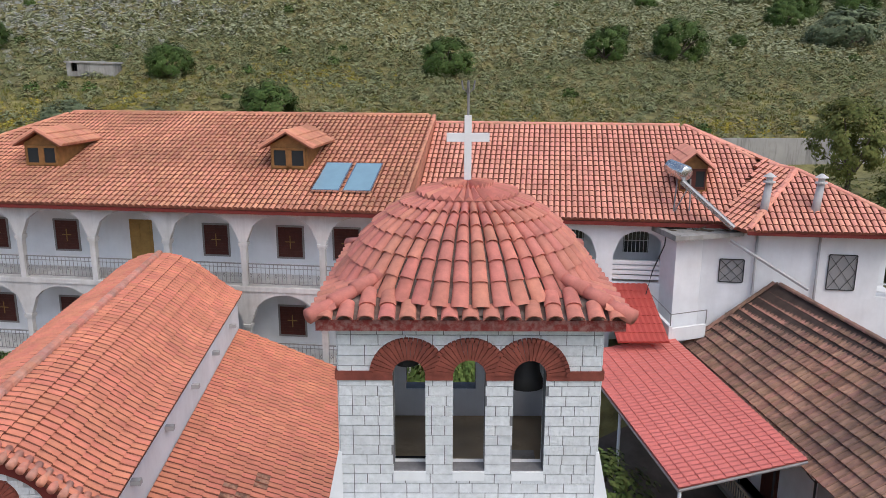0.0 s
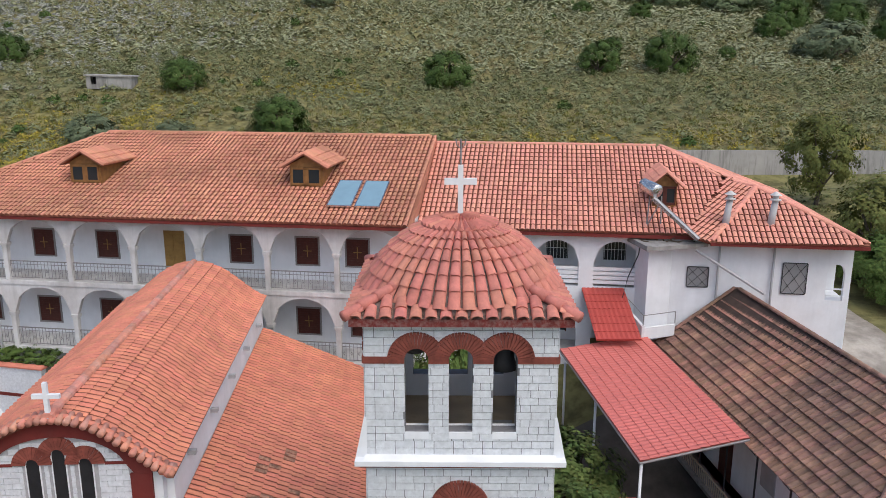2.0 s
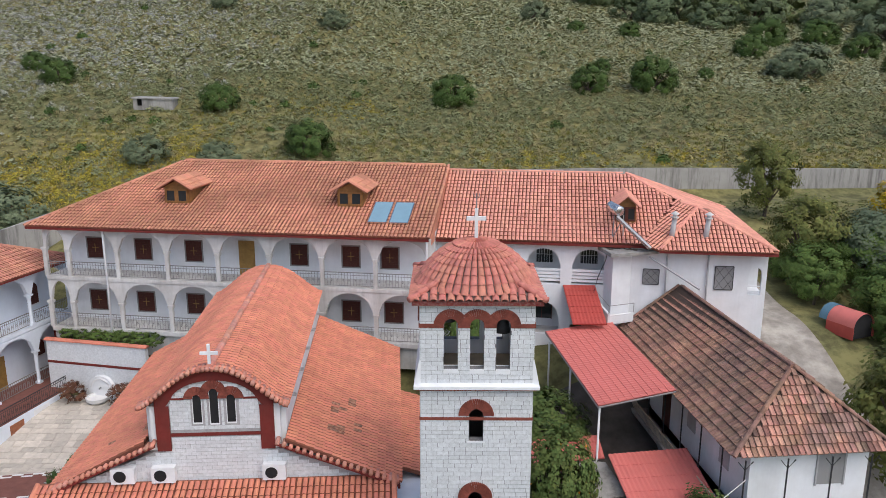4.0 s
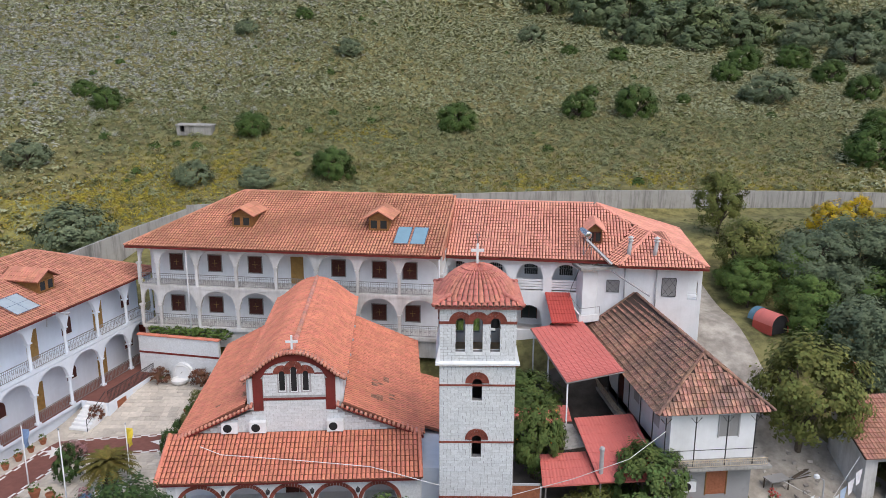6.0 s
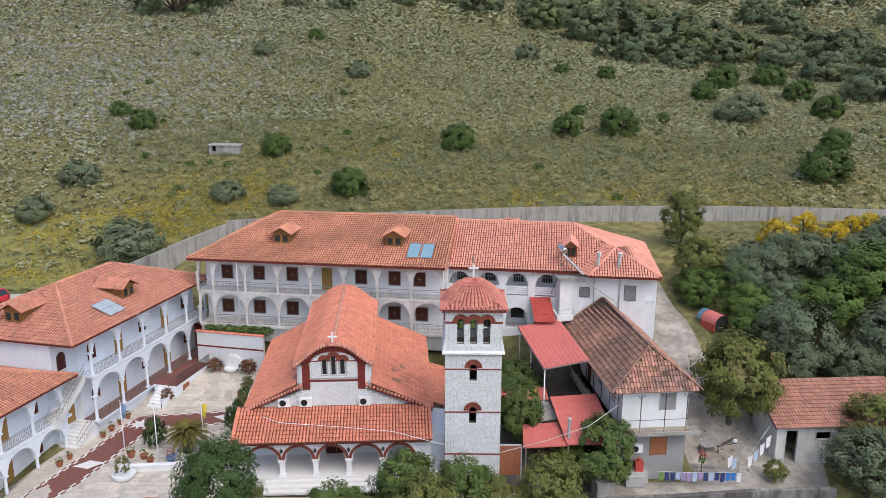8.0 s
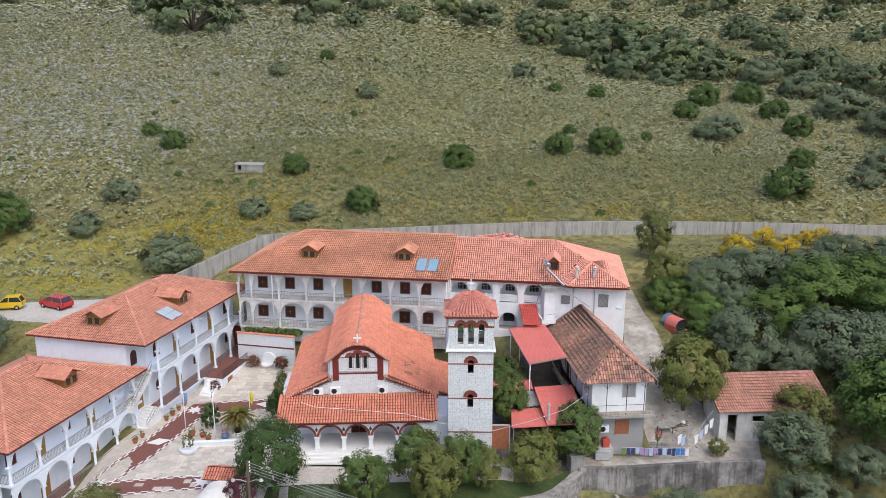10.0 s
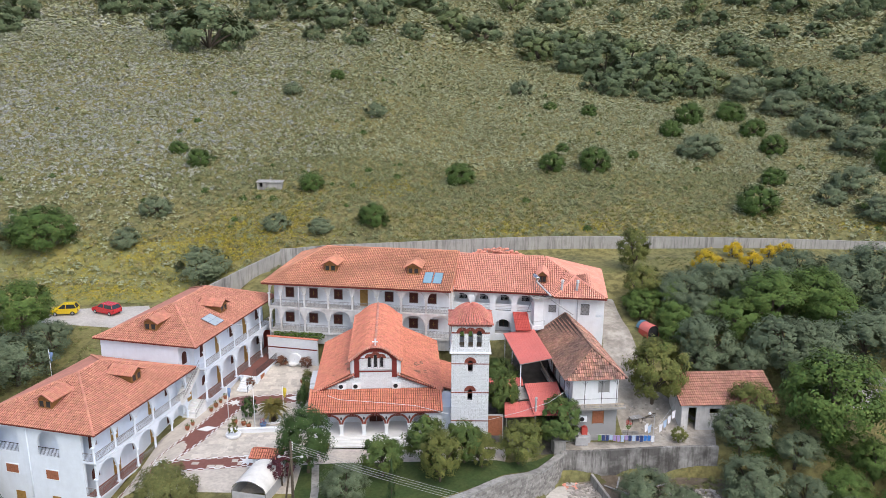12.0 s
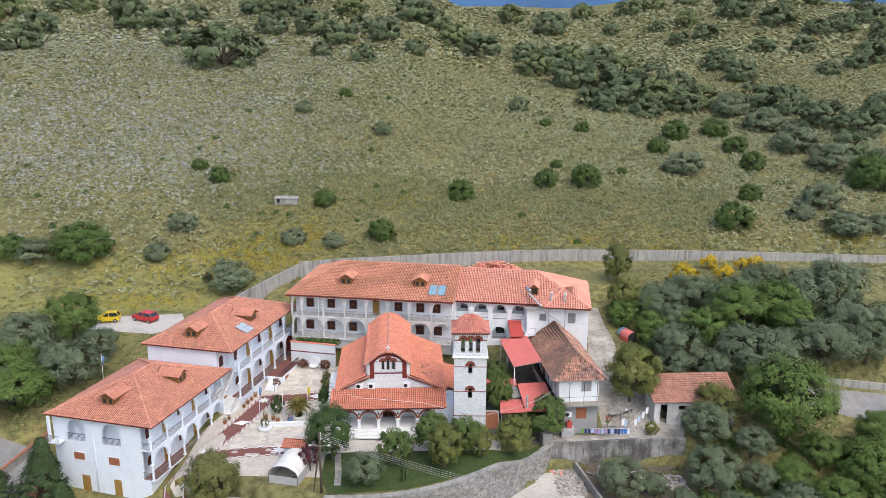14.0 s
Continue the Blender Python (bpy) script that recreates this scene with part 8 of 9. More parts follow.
def cover(y0, y1, step, half, seed):
    """Closely packed spots over the slope, sorted by what grows there."""
    rnd_ = random.Random(seed)
    out = {"sage": [], "green": [], "straw": [], "white": []}
    y, odd = y0, 0.0
    while y < y1:
        x, odd = -half(y) + odd * step, 0.5 - odd
        while x < half(y):
            px, py = x + rnd_.uniform(-0.42, 0.42) * step, y + rnd_.uniform(-0.42, 0.42) * step
            x += step
            if not on_hill(px, py):
                continue
            low = smooth(95, 58, py)
            q = patchy(px, py)
            stones = max(smooth(66, 22, math.hypot((px + 90) * 0.8, py - 118)), 0.6 * smooth(110, 50, math.hypot((px + 130) * 0.8, (py - 180) * 0.8)))
            r = rnd_.random()
            if r < 0.06 + 0.30 * low + 0.22 * max(0, q):
                continue
            if rnd_.random() < 0.62 * stones:
                out["white"].append((px, py))
            elif rnd_.random() < 0.16 + 0.30 * low + 0.12 * q:
                out["straw"].append((px, py))
            elif rnd_.random() < 0.20 + 0.15 * low - 0.1 * q:
                out["green"].append((px, py))
            else:
                out["sage"].append((px, py))
        y += step * 0.9
    return out


COVER = {"sage": (G_SAGE, 1.0, "rounded grey-green sage tussocks packed over the slope", "scrub"), "green": (G_GREEN, 0.95, "fresher green tussocks among the sage", "herbs"),
         "straw": (G_STRAW, 0.8, "straw-coloured grass tufts between the sage", "grass"), "white": (G_WHITE, 0.85, "whitish grey tussocks on the stony slope", "scrub")}
for y0, y1, step, half, blades, fine, seed in ((47, 92, 0.84, lambda y: 0.62 * (y + 4), 64, 0.58, 1), (92, 135, 0.92, lambda y: 0.60 * (y + 72), 24, 0.85, 2),
                                               (135, 205, 1.15, lambda y: 0.60 * (y + 72), 12, 1.1, 3), (205, 352, 1.8, lambda y: 0.60 * (y + 72), 7, 1.4, 4)):
    for key, spots in sorted(cover(y0, y1, step, half, seed).items()):
        m_, k, label, category = COVER[key]
        if seed == 1 and key == "sage":
            m_ = G_NEAR
        at = np.array(spots)
        if not len(at):
            continue
        scatter(key + "_tussocks", len(at), lambda g_, n_, at=at: at, m_, (0.58 * step * k, 1.25 * step * k), label, category, 10 + seed, blades, 2.0, fine=fine, loose=0.2)
# wings of the near strip, seen later and from farther off
for key, spots in sorted(cover(47, 92, 0.92, lambda y: 0.60 * (y + 72), 5).items()):
    m_, k, label, category = COVER[key]
    at = np.array([p for p in spots if abs(p[0]) > 0.62 * (p[1] + 4)])
    scatter(key + "_tussocks", len(at), lambda g_, n_, at=at: at, m_, (0.53 * k, 1.15 * k), label, category, 15, 16, 2.0, fine=0.95, loose=0.2)
scatter("straw_grass", 9000, view_fan(48, 110), G_STRAW, (0.25, 0.55), "dry straw-coloured grass between the scrub", "grass", 3, 10, keep=on_hill, upright=True)
scatter("foot_grass", 5200, lambda g, n: np.column_stack([g.uniform(-40, 60, n), 50 + 24 * g.random(n) ** 1.3 + 8 * g.random(n)]), G_LUSH, (0.35, 0.75), "yellow-green grass at the foot of the slope", "grass", 24, 16,
        keep=lambda x, y: on_hill(x, y) and patchy(x * 1.6, y * 1.6) > -0.15, upright=True)
scatter("green_herbs", 4000, view_fan(48, 110), G_GREEN, (0.3, 0.7), "fresh green herbs on the slope", "herbs", 5, 12, keep=on_hill, upright=True)


T_DARK = leaf_mat("green_tussock", (0.138, 0.154, 0.077), (0.101, 0.119, 0.059), 0.3)
scatter("low_shrubs", 300, view_fan(62, 300, 1.2), L_DARK, (0.5, 1.3), "small dark shrubs dotted over the slope", "shrubs", 10, 200, 1.6, keep=on_hill, fine=0.45)
patches = [(-46, 56, 12, 6), (-34, 62, 9, 7), (-52, 47, 10, 4), (-36, 58, 8, 5), (-27, 66, 3, 10), (10, 64, 6, 4), (24, 66, 5, 3), (-62, 52, 12, 5), (-12, 80, 6, 4), (70, 66, 6, 3), (38, 62, 8, 2), (60, 58, 5, 2)]


def flower_spots(g, n):
    k = np.minimum(g.integers(0, len(patches) + 9, n), len(patches) + 8)
    k = np.where(k >= len(patches), (k - len(patches)) % 4, k)
    p = np.array(patches)[k]
    return np.column_stack([p[:, 0] + g.normal(size=n) * p[:, 2] * 0.6, p[:, 1] + g.normal(size=n) * p[:, 3] * 0.6])


scatter("yellow_flowers", 8000, flower_spots, G_FLOWER, (0.25, 0.65), "drifts of yellow flowers in the grass", "flowers", 6, 14, fine=0.7, keep=lambda x, y: on_hill(x, y) or -80 < x < -30 and y > 43.5)
scatter("yard_grass", 3600, lambda g, n: np.column_stack([g.uniform(24, 62, n), g.uniform(18, 55, n)]), G_GREEN, (0.25, 0.6), "rough grass under the grove", "grass", 7, keep=lambda x, y: not (x > 43.5 and 15 < y < 26))
scatter("slope_weeds", 5000, lambda g, n: np.column_stack([g.uniform(15, 60, n), g.uniform(-14, 14, n)]), G_GREEN, (0.3, 0.8), "weeds on the slope below the yard", "weeds", 8, 14, keep=lambda x, y: y < garden_edge(x) - 0.6 and not (15 < x < 17 and y > 0))
scatter("slope_brush", 300, lambda g, n: np.column_stack([g.uniform(26, 62, n), g.uniform(-14, 9, n)]), L_CITRUS, (0.7, 1.6), "dense green brush on the slope below the yard", "brush", 11, 150, 1.6)
scatter("west_grass", 6000, lambda g, n: np.column_stack([g.uniform(-90, -44, n), g.uniform(-8, 48, n)]), leaf_mat("meadow_grass", (0.22, 0.235, 0.085), (0.17, 0.19, 0.075), 0.3), (0.25, 0.7), "rough grass beside the wing", "grass", 9, 12, keep=lambda x, y: not (-57 < x < -40 and 33 < y < 42) and not (-62 < x < -46 and -2 < y < 13))
# pale rocks on the western slope
g = np.random.default_rng(12)
rk = Shape()
for i in range(4600):
    x, y = -90 + 34 * g.normal(), 112 + 28 * g.normal()
    if x > -12 or y < 76 + 24 * g.random() or x > -60 + 46 * g.random():
        continue
    s = 0.1 + 0.36 * g.random() ** 3
    z = ground_z(x, y)
    p = np.array([(a, b, c) for c in (-0.3, 0.6) for b in (-1, 1) for a in (-1, 1)]) * s * g.uniform(0.6, 1.3, (8, 3)) + (x, y, z)
    rk.add(p.tolist(), [(0, 2, 3, 1), (4, 5, 7, 6), (0, 1, 5, 4), (2, 6, 7, 3), (0, 4, 6, 2), (1, 3, 7, 5)])
ROCK = mat("pale_limestone", (0.37, 0.375, 0.365), 0.9, vary=0.2, scale=2, island=0.2)
solid("hillside_rocks", rk, ROCK, "pale limestone rocks strewn on the slope", "rocks", kind="stuff")


def grove_floor(g, n):
    """Even spots under the trees below the road."""
    return np.column_stack([26 + 32 * g.random(n), 2 + 17 * g.random(n)])


def under_trees(x, y):
    return y < 17.5 - 0.1 * (x - 26) and not (x < 28.5 and y > 9.5)


scatter("grove_weeds", 700, grove_floor, L_GREEN, (0.35, 0.9), "tall green weeds and brush between the grove trees", "weeds", 51, 60, 1.0, keep=under_trees, fine=0.6, upright=True)
scatter("grove_brush", 220, grove_floor, L_DARK, (0.5, 1.2), "dark low brush under the grove trees", "brush", 52, 120, 1.2, keep=under_trees, fine=0.4)


def meadow(g, n):
    """Even spots over the meadow beside the parking place."""
    return np.column_stack([-82 + 54 * g.random(n), 30 + 34 * g.random(n)])


def open_meadow(x, y):
    return (y > 48.5 if x > -37 else y > 44.5 if x > -60 else True)


scatter("meadow_sage", 520, meadow, G_SAGE, (0.4, 1.1), "grey-green scrub in the meadow above the parking place", "scrub", 61, 44, keep=open_meadow, fine=0.85, upright=True)
scatter("meadow_herbs", 620, meadow, T_DARK, (0.3, 0.8), "green herbs in the meadow above the parking place", "herbs", 62, 36, keep=open_meadow, fine=0.85, upright=True)
scatter("meadow_straw", 420, meadow, G_STRAW, (0.3, 0.8), "dry straw grass in the meadow above the parking place", "grass", 63, 36, keep=open_meadow, fine=0.85, upright=True)

# ---- things in the court ----
def gz_(x, y, lift=0.03):
    return ground_z(x, y) + lift


SHRUB_RED = leaf_mat("russet_leaves", (0.20, 0.085, 0.055), (0.12, 0.07, 0.04))
SHRUB_PINK = leaf_mat("pink_blossom", (0.42, 0.22, 0.24), (0.16, 0.15, 0.08))
PALM_G = leaf_mat("palm_fronds", (0.17, 0.135, 0.035), (0.075, 0.085, 0.025))
YELLOW_CLOTH = mat("yellow_cloth", (0.62, 0.48, 0.05), 0.8, vary=0.1)
BLUE_CLOTH = mat("blue_cloth", (0.16, 0.24, 0.40), 0.8, vary=0.1)

L_TRUNK = mat("dark_scaly_trunk", (0.045, 0.032, 0.024), 0.95, vary=0.5, scale=14, grain=20, bump=1.0)
palm = thing("palm", pose(-20.1, 15.7, gz_(-20.1, 15.7)), "short sago palm with yellowing fronds in a white ring", "palm")
part("trunk", Shape().lathe([(0.40, -0.1), (0.42, 0.25), (0.34, 0.7), (0.42, 1.3), (0.44, 1.6), (0.2, 1.75)], 12), L_TRUNK, palm, "thick dark scaly trunk")
part("planter_ring", Shape().lathe([(0.9, -0.1), (0.9, 0.28), (0.78, 0.28), (0.76, 0.1), (0.02, 0.1)], 20), WHITE, palm, "white planter ring")
rnd = random.Random(21)
for i in range(64):
    a, el = 2.4 * i + rnd.uniform(-0.1, 0.1), 0.05 + 1.25 * (i / 64) ** 1.2
    fr = Shape()
    L = rnd.uniform(1.45, 1.9)
    pts = []
    for k in range(7):
        t = k / 6
        r_, z_ = L * t * math.cos(el * (1 - 0.3 * t)), 1.65 + L * (math.sin(el) * t - 0.55 * t * t)
        pts.append(Vector((r_ * math.cos(a), r_ * math.sin(a), z_)))
    side = Vector((-math.sin(a), math.cos(a), 0))
    fr.tube(pts, 0.025, 4, 0.008)
    for k in range(1, 13):
        t = k / 12.5 * 6
        p0 = pts[int(t)].lerp(pts[min(6, int(t) + 1)], t % 1)
        fw = (pts[min(6, int(t) + 1)] - pts[int(t)]).normalized()
        ll = 0.34 * (1 - abs(k / 12 - 0.45))
        for s in (-1, 1):
            tip = p0 + side * s * ll + fw * 0.16 - Vector((0, 0, 0.04))
            fr.add([p0 - fw * 0.08, p0 + fw * 0.09, tip], [(0, 1, 2)])
    part("frond", fr, PALM_G, palm)

low = solid("bed_wall", Shape().box(-2.4, 2.9, -0.14, 0.14, -0.2, 0.42).box(-2.45, 2.95, -0.2, 0.2, 0.42, 0.5), WHITE, "low white wall of the palm bed", "low wall", kind="structure", m=pose(-21.4, 12.9, 0, 0, 0, 6))
pl = thing("round_planter", pose(-23.3, 11.8, gz_(-23.3, 11.8)), "round white planter with a yellow-green shrub", "planter")
part("bowl", Shape().lathe([(0.55, 0), (0.75, 0.15), (0.8, 0.4), (0.7, 0.42), (0.66, 0.3), (0.02, 0.3)], 18), WHITE, pl)
sh, c_ = leaf_cloud(61, 40, 40, 0.026, 1.0, 0.0)
part("shrub", transformed(sh, pose(0, 0, 0.3) @ Matrix.Diagonal((1.4, 1.4, 1.7, 1))), L_GOLD, pl, "yellow-green shrub")


def flagpole(x, y, h, cloth=None, label="thin white flagpole with no flag"):
    o = thing("flagpole", pose(x, y, gz_(x, y)), label, "flagpole", "flagpoles of the court")
    part("pole", Shape().tube([(0, 0, -0.1), (0, 0, h)], 0.045, 8, 0.03), WHITE, o, smooth=True)
    part("finial", Shape().lathe([(0.02, 0), (0.06, 0.04), (0.05, 0.1), (0.01, 0.14)], 8, (0, 0, h)), STEEL, o)
    if cloth:
        f = Shape()
        for k in range(5):
            z0, z1 = h - 0.2 - 0.2 * k, h - 0.4 - 0.2 * k
            f.add([(0.04, 0.0, z0), (0.34 + 0.08 * math.sin(k), 0.14 * math.cos(1.3 * k), z0 - 0.1), (0.34 + 0.08 * math.sin(k + 1), 0.14 * math.cos(1.3 * k + 1.3), z1 - 0.1), (0.04, 0.0, z1)], [(0, 1, 2, 3)])
            f.add([(0.34 + 0.08 * math.sin(k), 0.14 * math.cos(1.3 * k), z0 - 0.1), (0.18, -0.16, z0 - 0.16), (0.18, -0.16, z1 - 0.16), (0.34 + 0.08 * math.sin(k + 1), 0.14 * math.cos(1.3 * k + 1.3), z1 - 0.1)], [(0, 1, 2, 3)])
        part("flag", f, cloth, o, "hanging flag")


flagpole(-25.0, 16.0, 3.9, BLUE_CLOTH, "thin white flagpole with a limp blue flag")
flagpole(-21.5, 13.5, 4.8)
flagpole(-19.0, 16.0, 4.0, YELLOW_CLOTH, "thin white flagpole with a bright yellow flag")
flagpole(-46.5, 21.0, 4.5, BLUE_CLOTH, "thin white flagpole with a limp blue flag")


def shrub(x, y, w_, h, material, label, seed, name="shrub", group="court shrubs"):
    o = thing(name, pose(x, y, gz_(x, y)), label, "shrub", group)
    sh_, c_ = leaf_cloud(seed, 90, 44, 0.021, 1.0, 0.0, even=0.7)
    part("foliage", transformed(sh_, Matrix.Diagonal((w_, w_, h, 1))), material, o)
    part("stem", trunk_shape(c_ * np.array([w_, w_, h]), seed, 0.3 * h, 0.03), BARK, o)
    return o


shrub(-22.0, 29.3, 1.9, 1.5, SHRUB_RED, "russet leafy shrub by the court wall", 71)
shrub(-18.9, 28.7, 1.9, 1.7, SHRUB_RED, "russet leafy shrub by the court wall", 72)
shrub(-24.8, 24.4, 1.4, 1.4, SHRUB_RED, "russet leafy shrub beside the steps", 73)
shrub(-23.9, 19.2, 2.1, 1.5, SHRUB_PINK, "pink blossoming shrub beside the path", 74)
shrub(-22.9, 16.6, 2.3, 2.9, L_BAY, "dark feathery conifer shrub in the palm bed", 75)
for i in range(6):
    shrub(-17.6 - 0.18 * max(0, i - 1), 18.6 + 1.5 * i, 1.35, (3.0, 2.8, 2.2, 1.8, 1.4, 1.5)[i], (L_BAY, L_BAY, L_FIG, L_FIG, L_DARK, L_FIG)[i], "dark green hedge bush along the church", 80 + i, "hedge_bush", "hedge along the church")
for i in range(7):
    x, y = -22.7 + 0.88 * i, 31.2 - 0.19 * i
    o = shrub(x, y, 1.7, 1.0, L_GREEN, "clipped green hedge bush behind the court wall", 90 + i, "hedge_bush", "hedge behind the court wall")
    o.location.z = 3.95


def pot(x, y, r, material=None, leaf=None, seed=1):
    o = thing("flower_pot", pose(x, y, gz_(x, y)), "terracotta flower pot with a small green plant", "flower pot", "pots of the court")
    part("pot", Shape().lathe([(r * 0.65, 0), (r, r * 1.3), (r * 1.1, r * 1.35), (r * 1.1, r * 1.5), (r * 0.9, r * 1.5), (r * 0.85, r * 1.3), (0.01, r * 1.3)], 12), material or POT, o)
    sh_, c_ = leaf_cloud(seed, 14, 16, 0.06, 1.0, 0.0)
    part("plant", transformed(sh_, pose(0, 0, r * 1.2) @ Matrix.Diagonal((r * 2.6, r * 2.6, r * 2.4, 1))), leaf or L_GREEN, o, kind="stuff")


for i, (x, y, r) in enumerate([(-27.5, 18.0, 0.22), (-27.3, 19.1, 0.25), (-27.1, 20.2, 0.21), (-26.9, 21.3, 0.23), (-28.6, 13.4, 0.25), (-28.4, 14.5, 0.21), (-24.0, 14.8, 0.3), (-23.0, 14.6, 0.26), (-25.6, 25.1, 0.25), (-18.3, 26.9, 0.25), (-18.8, 25.3, 0.23), (-22.3, 14.0, 0.26)]):
    pot(x, y, r, seed=100 + i)
pot(-20.8, 14.1, 0.34, BLUE_CLOTH, SHRUB_PINK, 130)

ft = thing("fountain", pose(-20.5, 29.6, gz_(-20.5, 29.4), 0, 0, -12) @ Matrix.Diagonal((0.78, 0.78, 0.78, 1)), "white shell-shaped wall fountain with round basin", "fountain")
fs = Shape()
fs.prism([(1.05 * math.cos(math.pi * i / 14), 0.0, 0.9 + 1.0 * math.sin(math.pi * i / 14)) for i in range(15)] + [(-1.05, 0, 0), (1.05, 0, 0)], (0, 0.3, 0))
part("niche", fs, WHITE, ft)
part("basin", Shape().lathe([(0.5, 0), (0.8, 0.25), (0.85, 0.5), (0.72, 0.5), (0.7, 0.35), (0.02, 0.33)], 18, (0, -0.5, 0)), MARBLE, ft)
part("spout", Shape().tube([(0, 0.0, 1.0), (0, -0.2, 1.0), (0, -0.24, 0.92)], 0.03, 6), IRON, ft)
part("rim", Shape().tube([(0.8 * math.cos(math.pi * i / 12), -0.02, 0.9 + 0.78 * math.sin(math.pi * i / 12)) for i in range(13)], 0.05, 6), MARBLE, ft)

# court-side stairs and terrace of the church
solid("church_steps", Shape().box(0, 1.2, 0, 0.6, -0.2, 0.3).box(0, 1.2, 0.6, 1.2, -0.2, 0.6).box(0, 1.2, 1.2, 1.8, -0.2, 0.9).box(0, 1.2, 1.8, 2.4, -0.2, 1.2).box(0, 1.2, 2.4, 6.0, -0.2, 1.5), WHITE, "white side stair along the church", "stair", m=pose(-17.1, 19.9, 0.0, 0, 0, 4))

# tent and kiosk
tent = thing("tunnel_tent", pose(-18.2, 1.7, gz_(-18.2, 1.7), 0, 0, -12), "white tunnel tent with a rounded cover", "tent")
cv = Shape()
for j in range(2):
    for i in range(13):
        a = math.pi * i / 12
        cv.v.append((1.6 * math.cos(a), -2.0 + 4.0 * j, 1.0 + 1.05 * math.sin(a)))
cv.f = [(i, i + 1, 14 + i, 13 + i) for i in range(12)]
CANVAS = mat("white_tent_cover", (0.74, 0.72, 0.68), 0.7, vary=0.08, scale=2, second=(0.6, 0.58, 0.54), second_scale=0.8)
part("cover", cv, CANVAS, tent, smooth=True)
for x in (-1.6, 1.6):
    part("side_sheet", Shape().box(x - 0.02, x + 0.02, -2.0, 2.0, 0.0, 1.0), GREYPIPE, tent, "grey side sheet")
for y in (-2.0, 2.0):
    part("hoop", Shape().tube([(1.6, y, 0)] + [(1.6 * math.cos(math.pi * i / 12), y, 1.0 + 1.05 * math.sin(math.pi * i / 12)) for i in range(13)] + [(-1.6, y, 0)], 0.03, 5), STEEL, tent)
part("end_sheet", Shape().box(-1.55, 1.55, -1.98, -1.95, 0.0, 0.9), GREYPIPE, tent)
kiosk = thing("kiosk", pose(-18.2, 5.6, gz_(-18.2, 5.6), 0, 0, -6), "small kiosk with orange tile roof", "kiosk")
part("wall", Shape().box(-1.3, 1.3, -0.7, 0.7, -0.1, 1.5), WHITE, kiosk)
slope("roof_slope", [(-1.6, -1.0, 1.5), (1.6, -1.0, 1.5), (1.6, 0.0, 2.0), (-1.6, 0.0, 2.0)], kiosk, TILE, UNDER, "orange tile slope", seed=81)
slope("roof_slope", [(1.6, 1.0, 1.5), (-1.6, 1.0, 1.5), (-1.6, 0.0, 2.0), (1.6, 0.0, 2.0)], kiosk, TILE, UNDER, "orange tile slope", seed=82)
part("flue", Shape().tube([(0.8, 0.3, 1.6), (0.8, 0.3, 3.2)], 0.05, 6), IRON_GREY, kiosk)

# power pole with wires and lamps
pp = thing("power_pole", pose(-14.4, -1.7, gz_(-14.4, -1.7)), "weathered wooden power pole with a double lamp", "power pole")
PZ = 6.7
part("pole", Shape().tube([(0, 0, -0.4), (0, 0, PZ)], 0.14, 8, 0.1), BARK, pp, smooth=True)
part("strut", Shape().tube([(-0.9, 0.3, -0.3), (-0.1, 0.05, PZ - 2.0)], 0.09, 6), BARK, pp)
for s in (-1, 1):
    part("lamp", Shape().tube([(0, 0, PZ - 1.6), (0.5 * s, -0.2, PZ - 1.3), (0.9 * s, -0.3, PZ - 1.25)], 0.03, 5).lathe([(0.05, 0), (0.16, 0.05), (0.12, 0.16), (0.03, 0.2)], 10, (0.95 * s, -0.32, PZ - 1.35)), GREYPIPE, pp, "grey street lamp head")
for k in range(4):
    z = PZ - 0.15 - 0.22 * k
    part("insulator", Shape().lathe([(0.02, 0), (0.05, 0.03), (0.04, 0.1), (0.02, 0.12)], 8, (0.13, 0, z)), WHITE, pp)
    a, e_ = Vector((0.13, 0, z)), Vector((30.0, -6.5, z - 4.0))
    pts = [a.lerp(e_, t / 10) - Vector((0, 0, 3.2 * (t / 10) * (1 - t / 10))) for t in range(11)]
    part("wire", Shape().tube(pts, 0.012, 4), GREYPIPE, pp, "thin grey wire")
solid("roof_cable", Shape().tube([(-13.6, 12.6, 4.35), (-12.4, 12.2, 4.1), (-8.0, 11.9, 3.95), (-4.5, 11.7, 3.75), (-0.9, 10.85, 3.2)], 0.02, 5), WHITE, "white cable sagging over the porch roof", "cable")
solid("yard_cable", Shape().tube([(2.8, 11.0, 2.6), (6.0, 11.6, 3.2), (9.0, 12.4, 3.9), (11.2, 13.6, 4.9)], 0.02, 5), CREAM, "pale cable from tower to house", "cable")


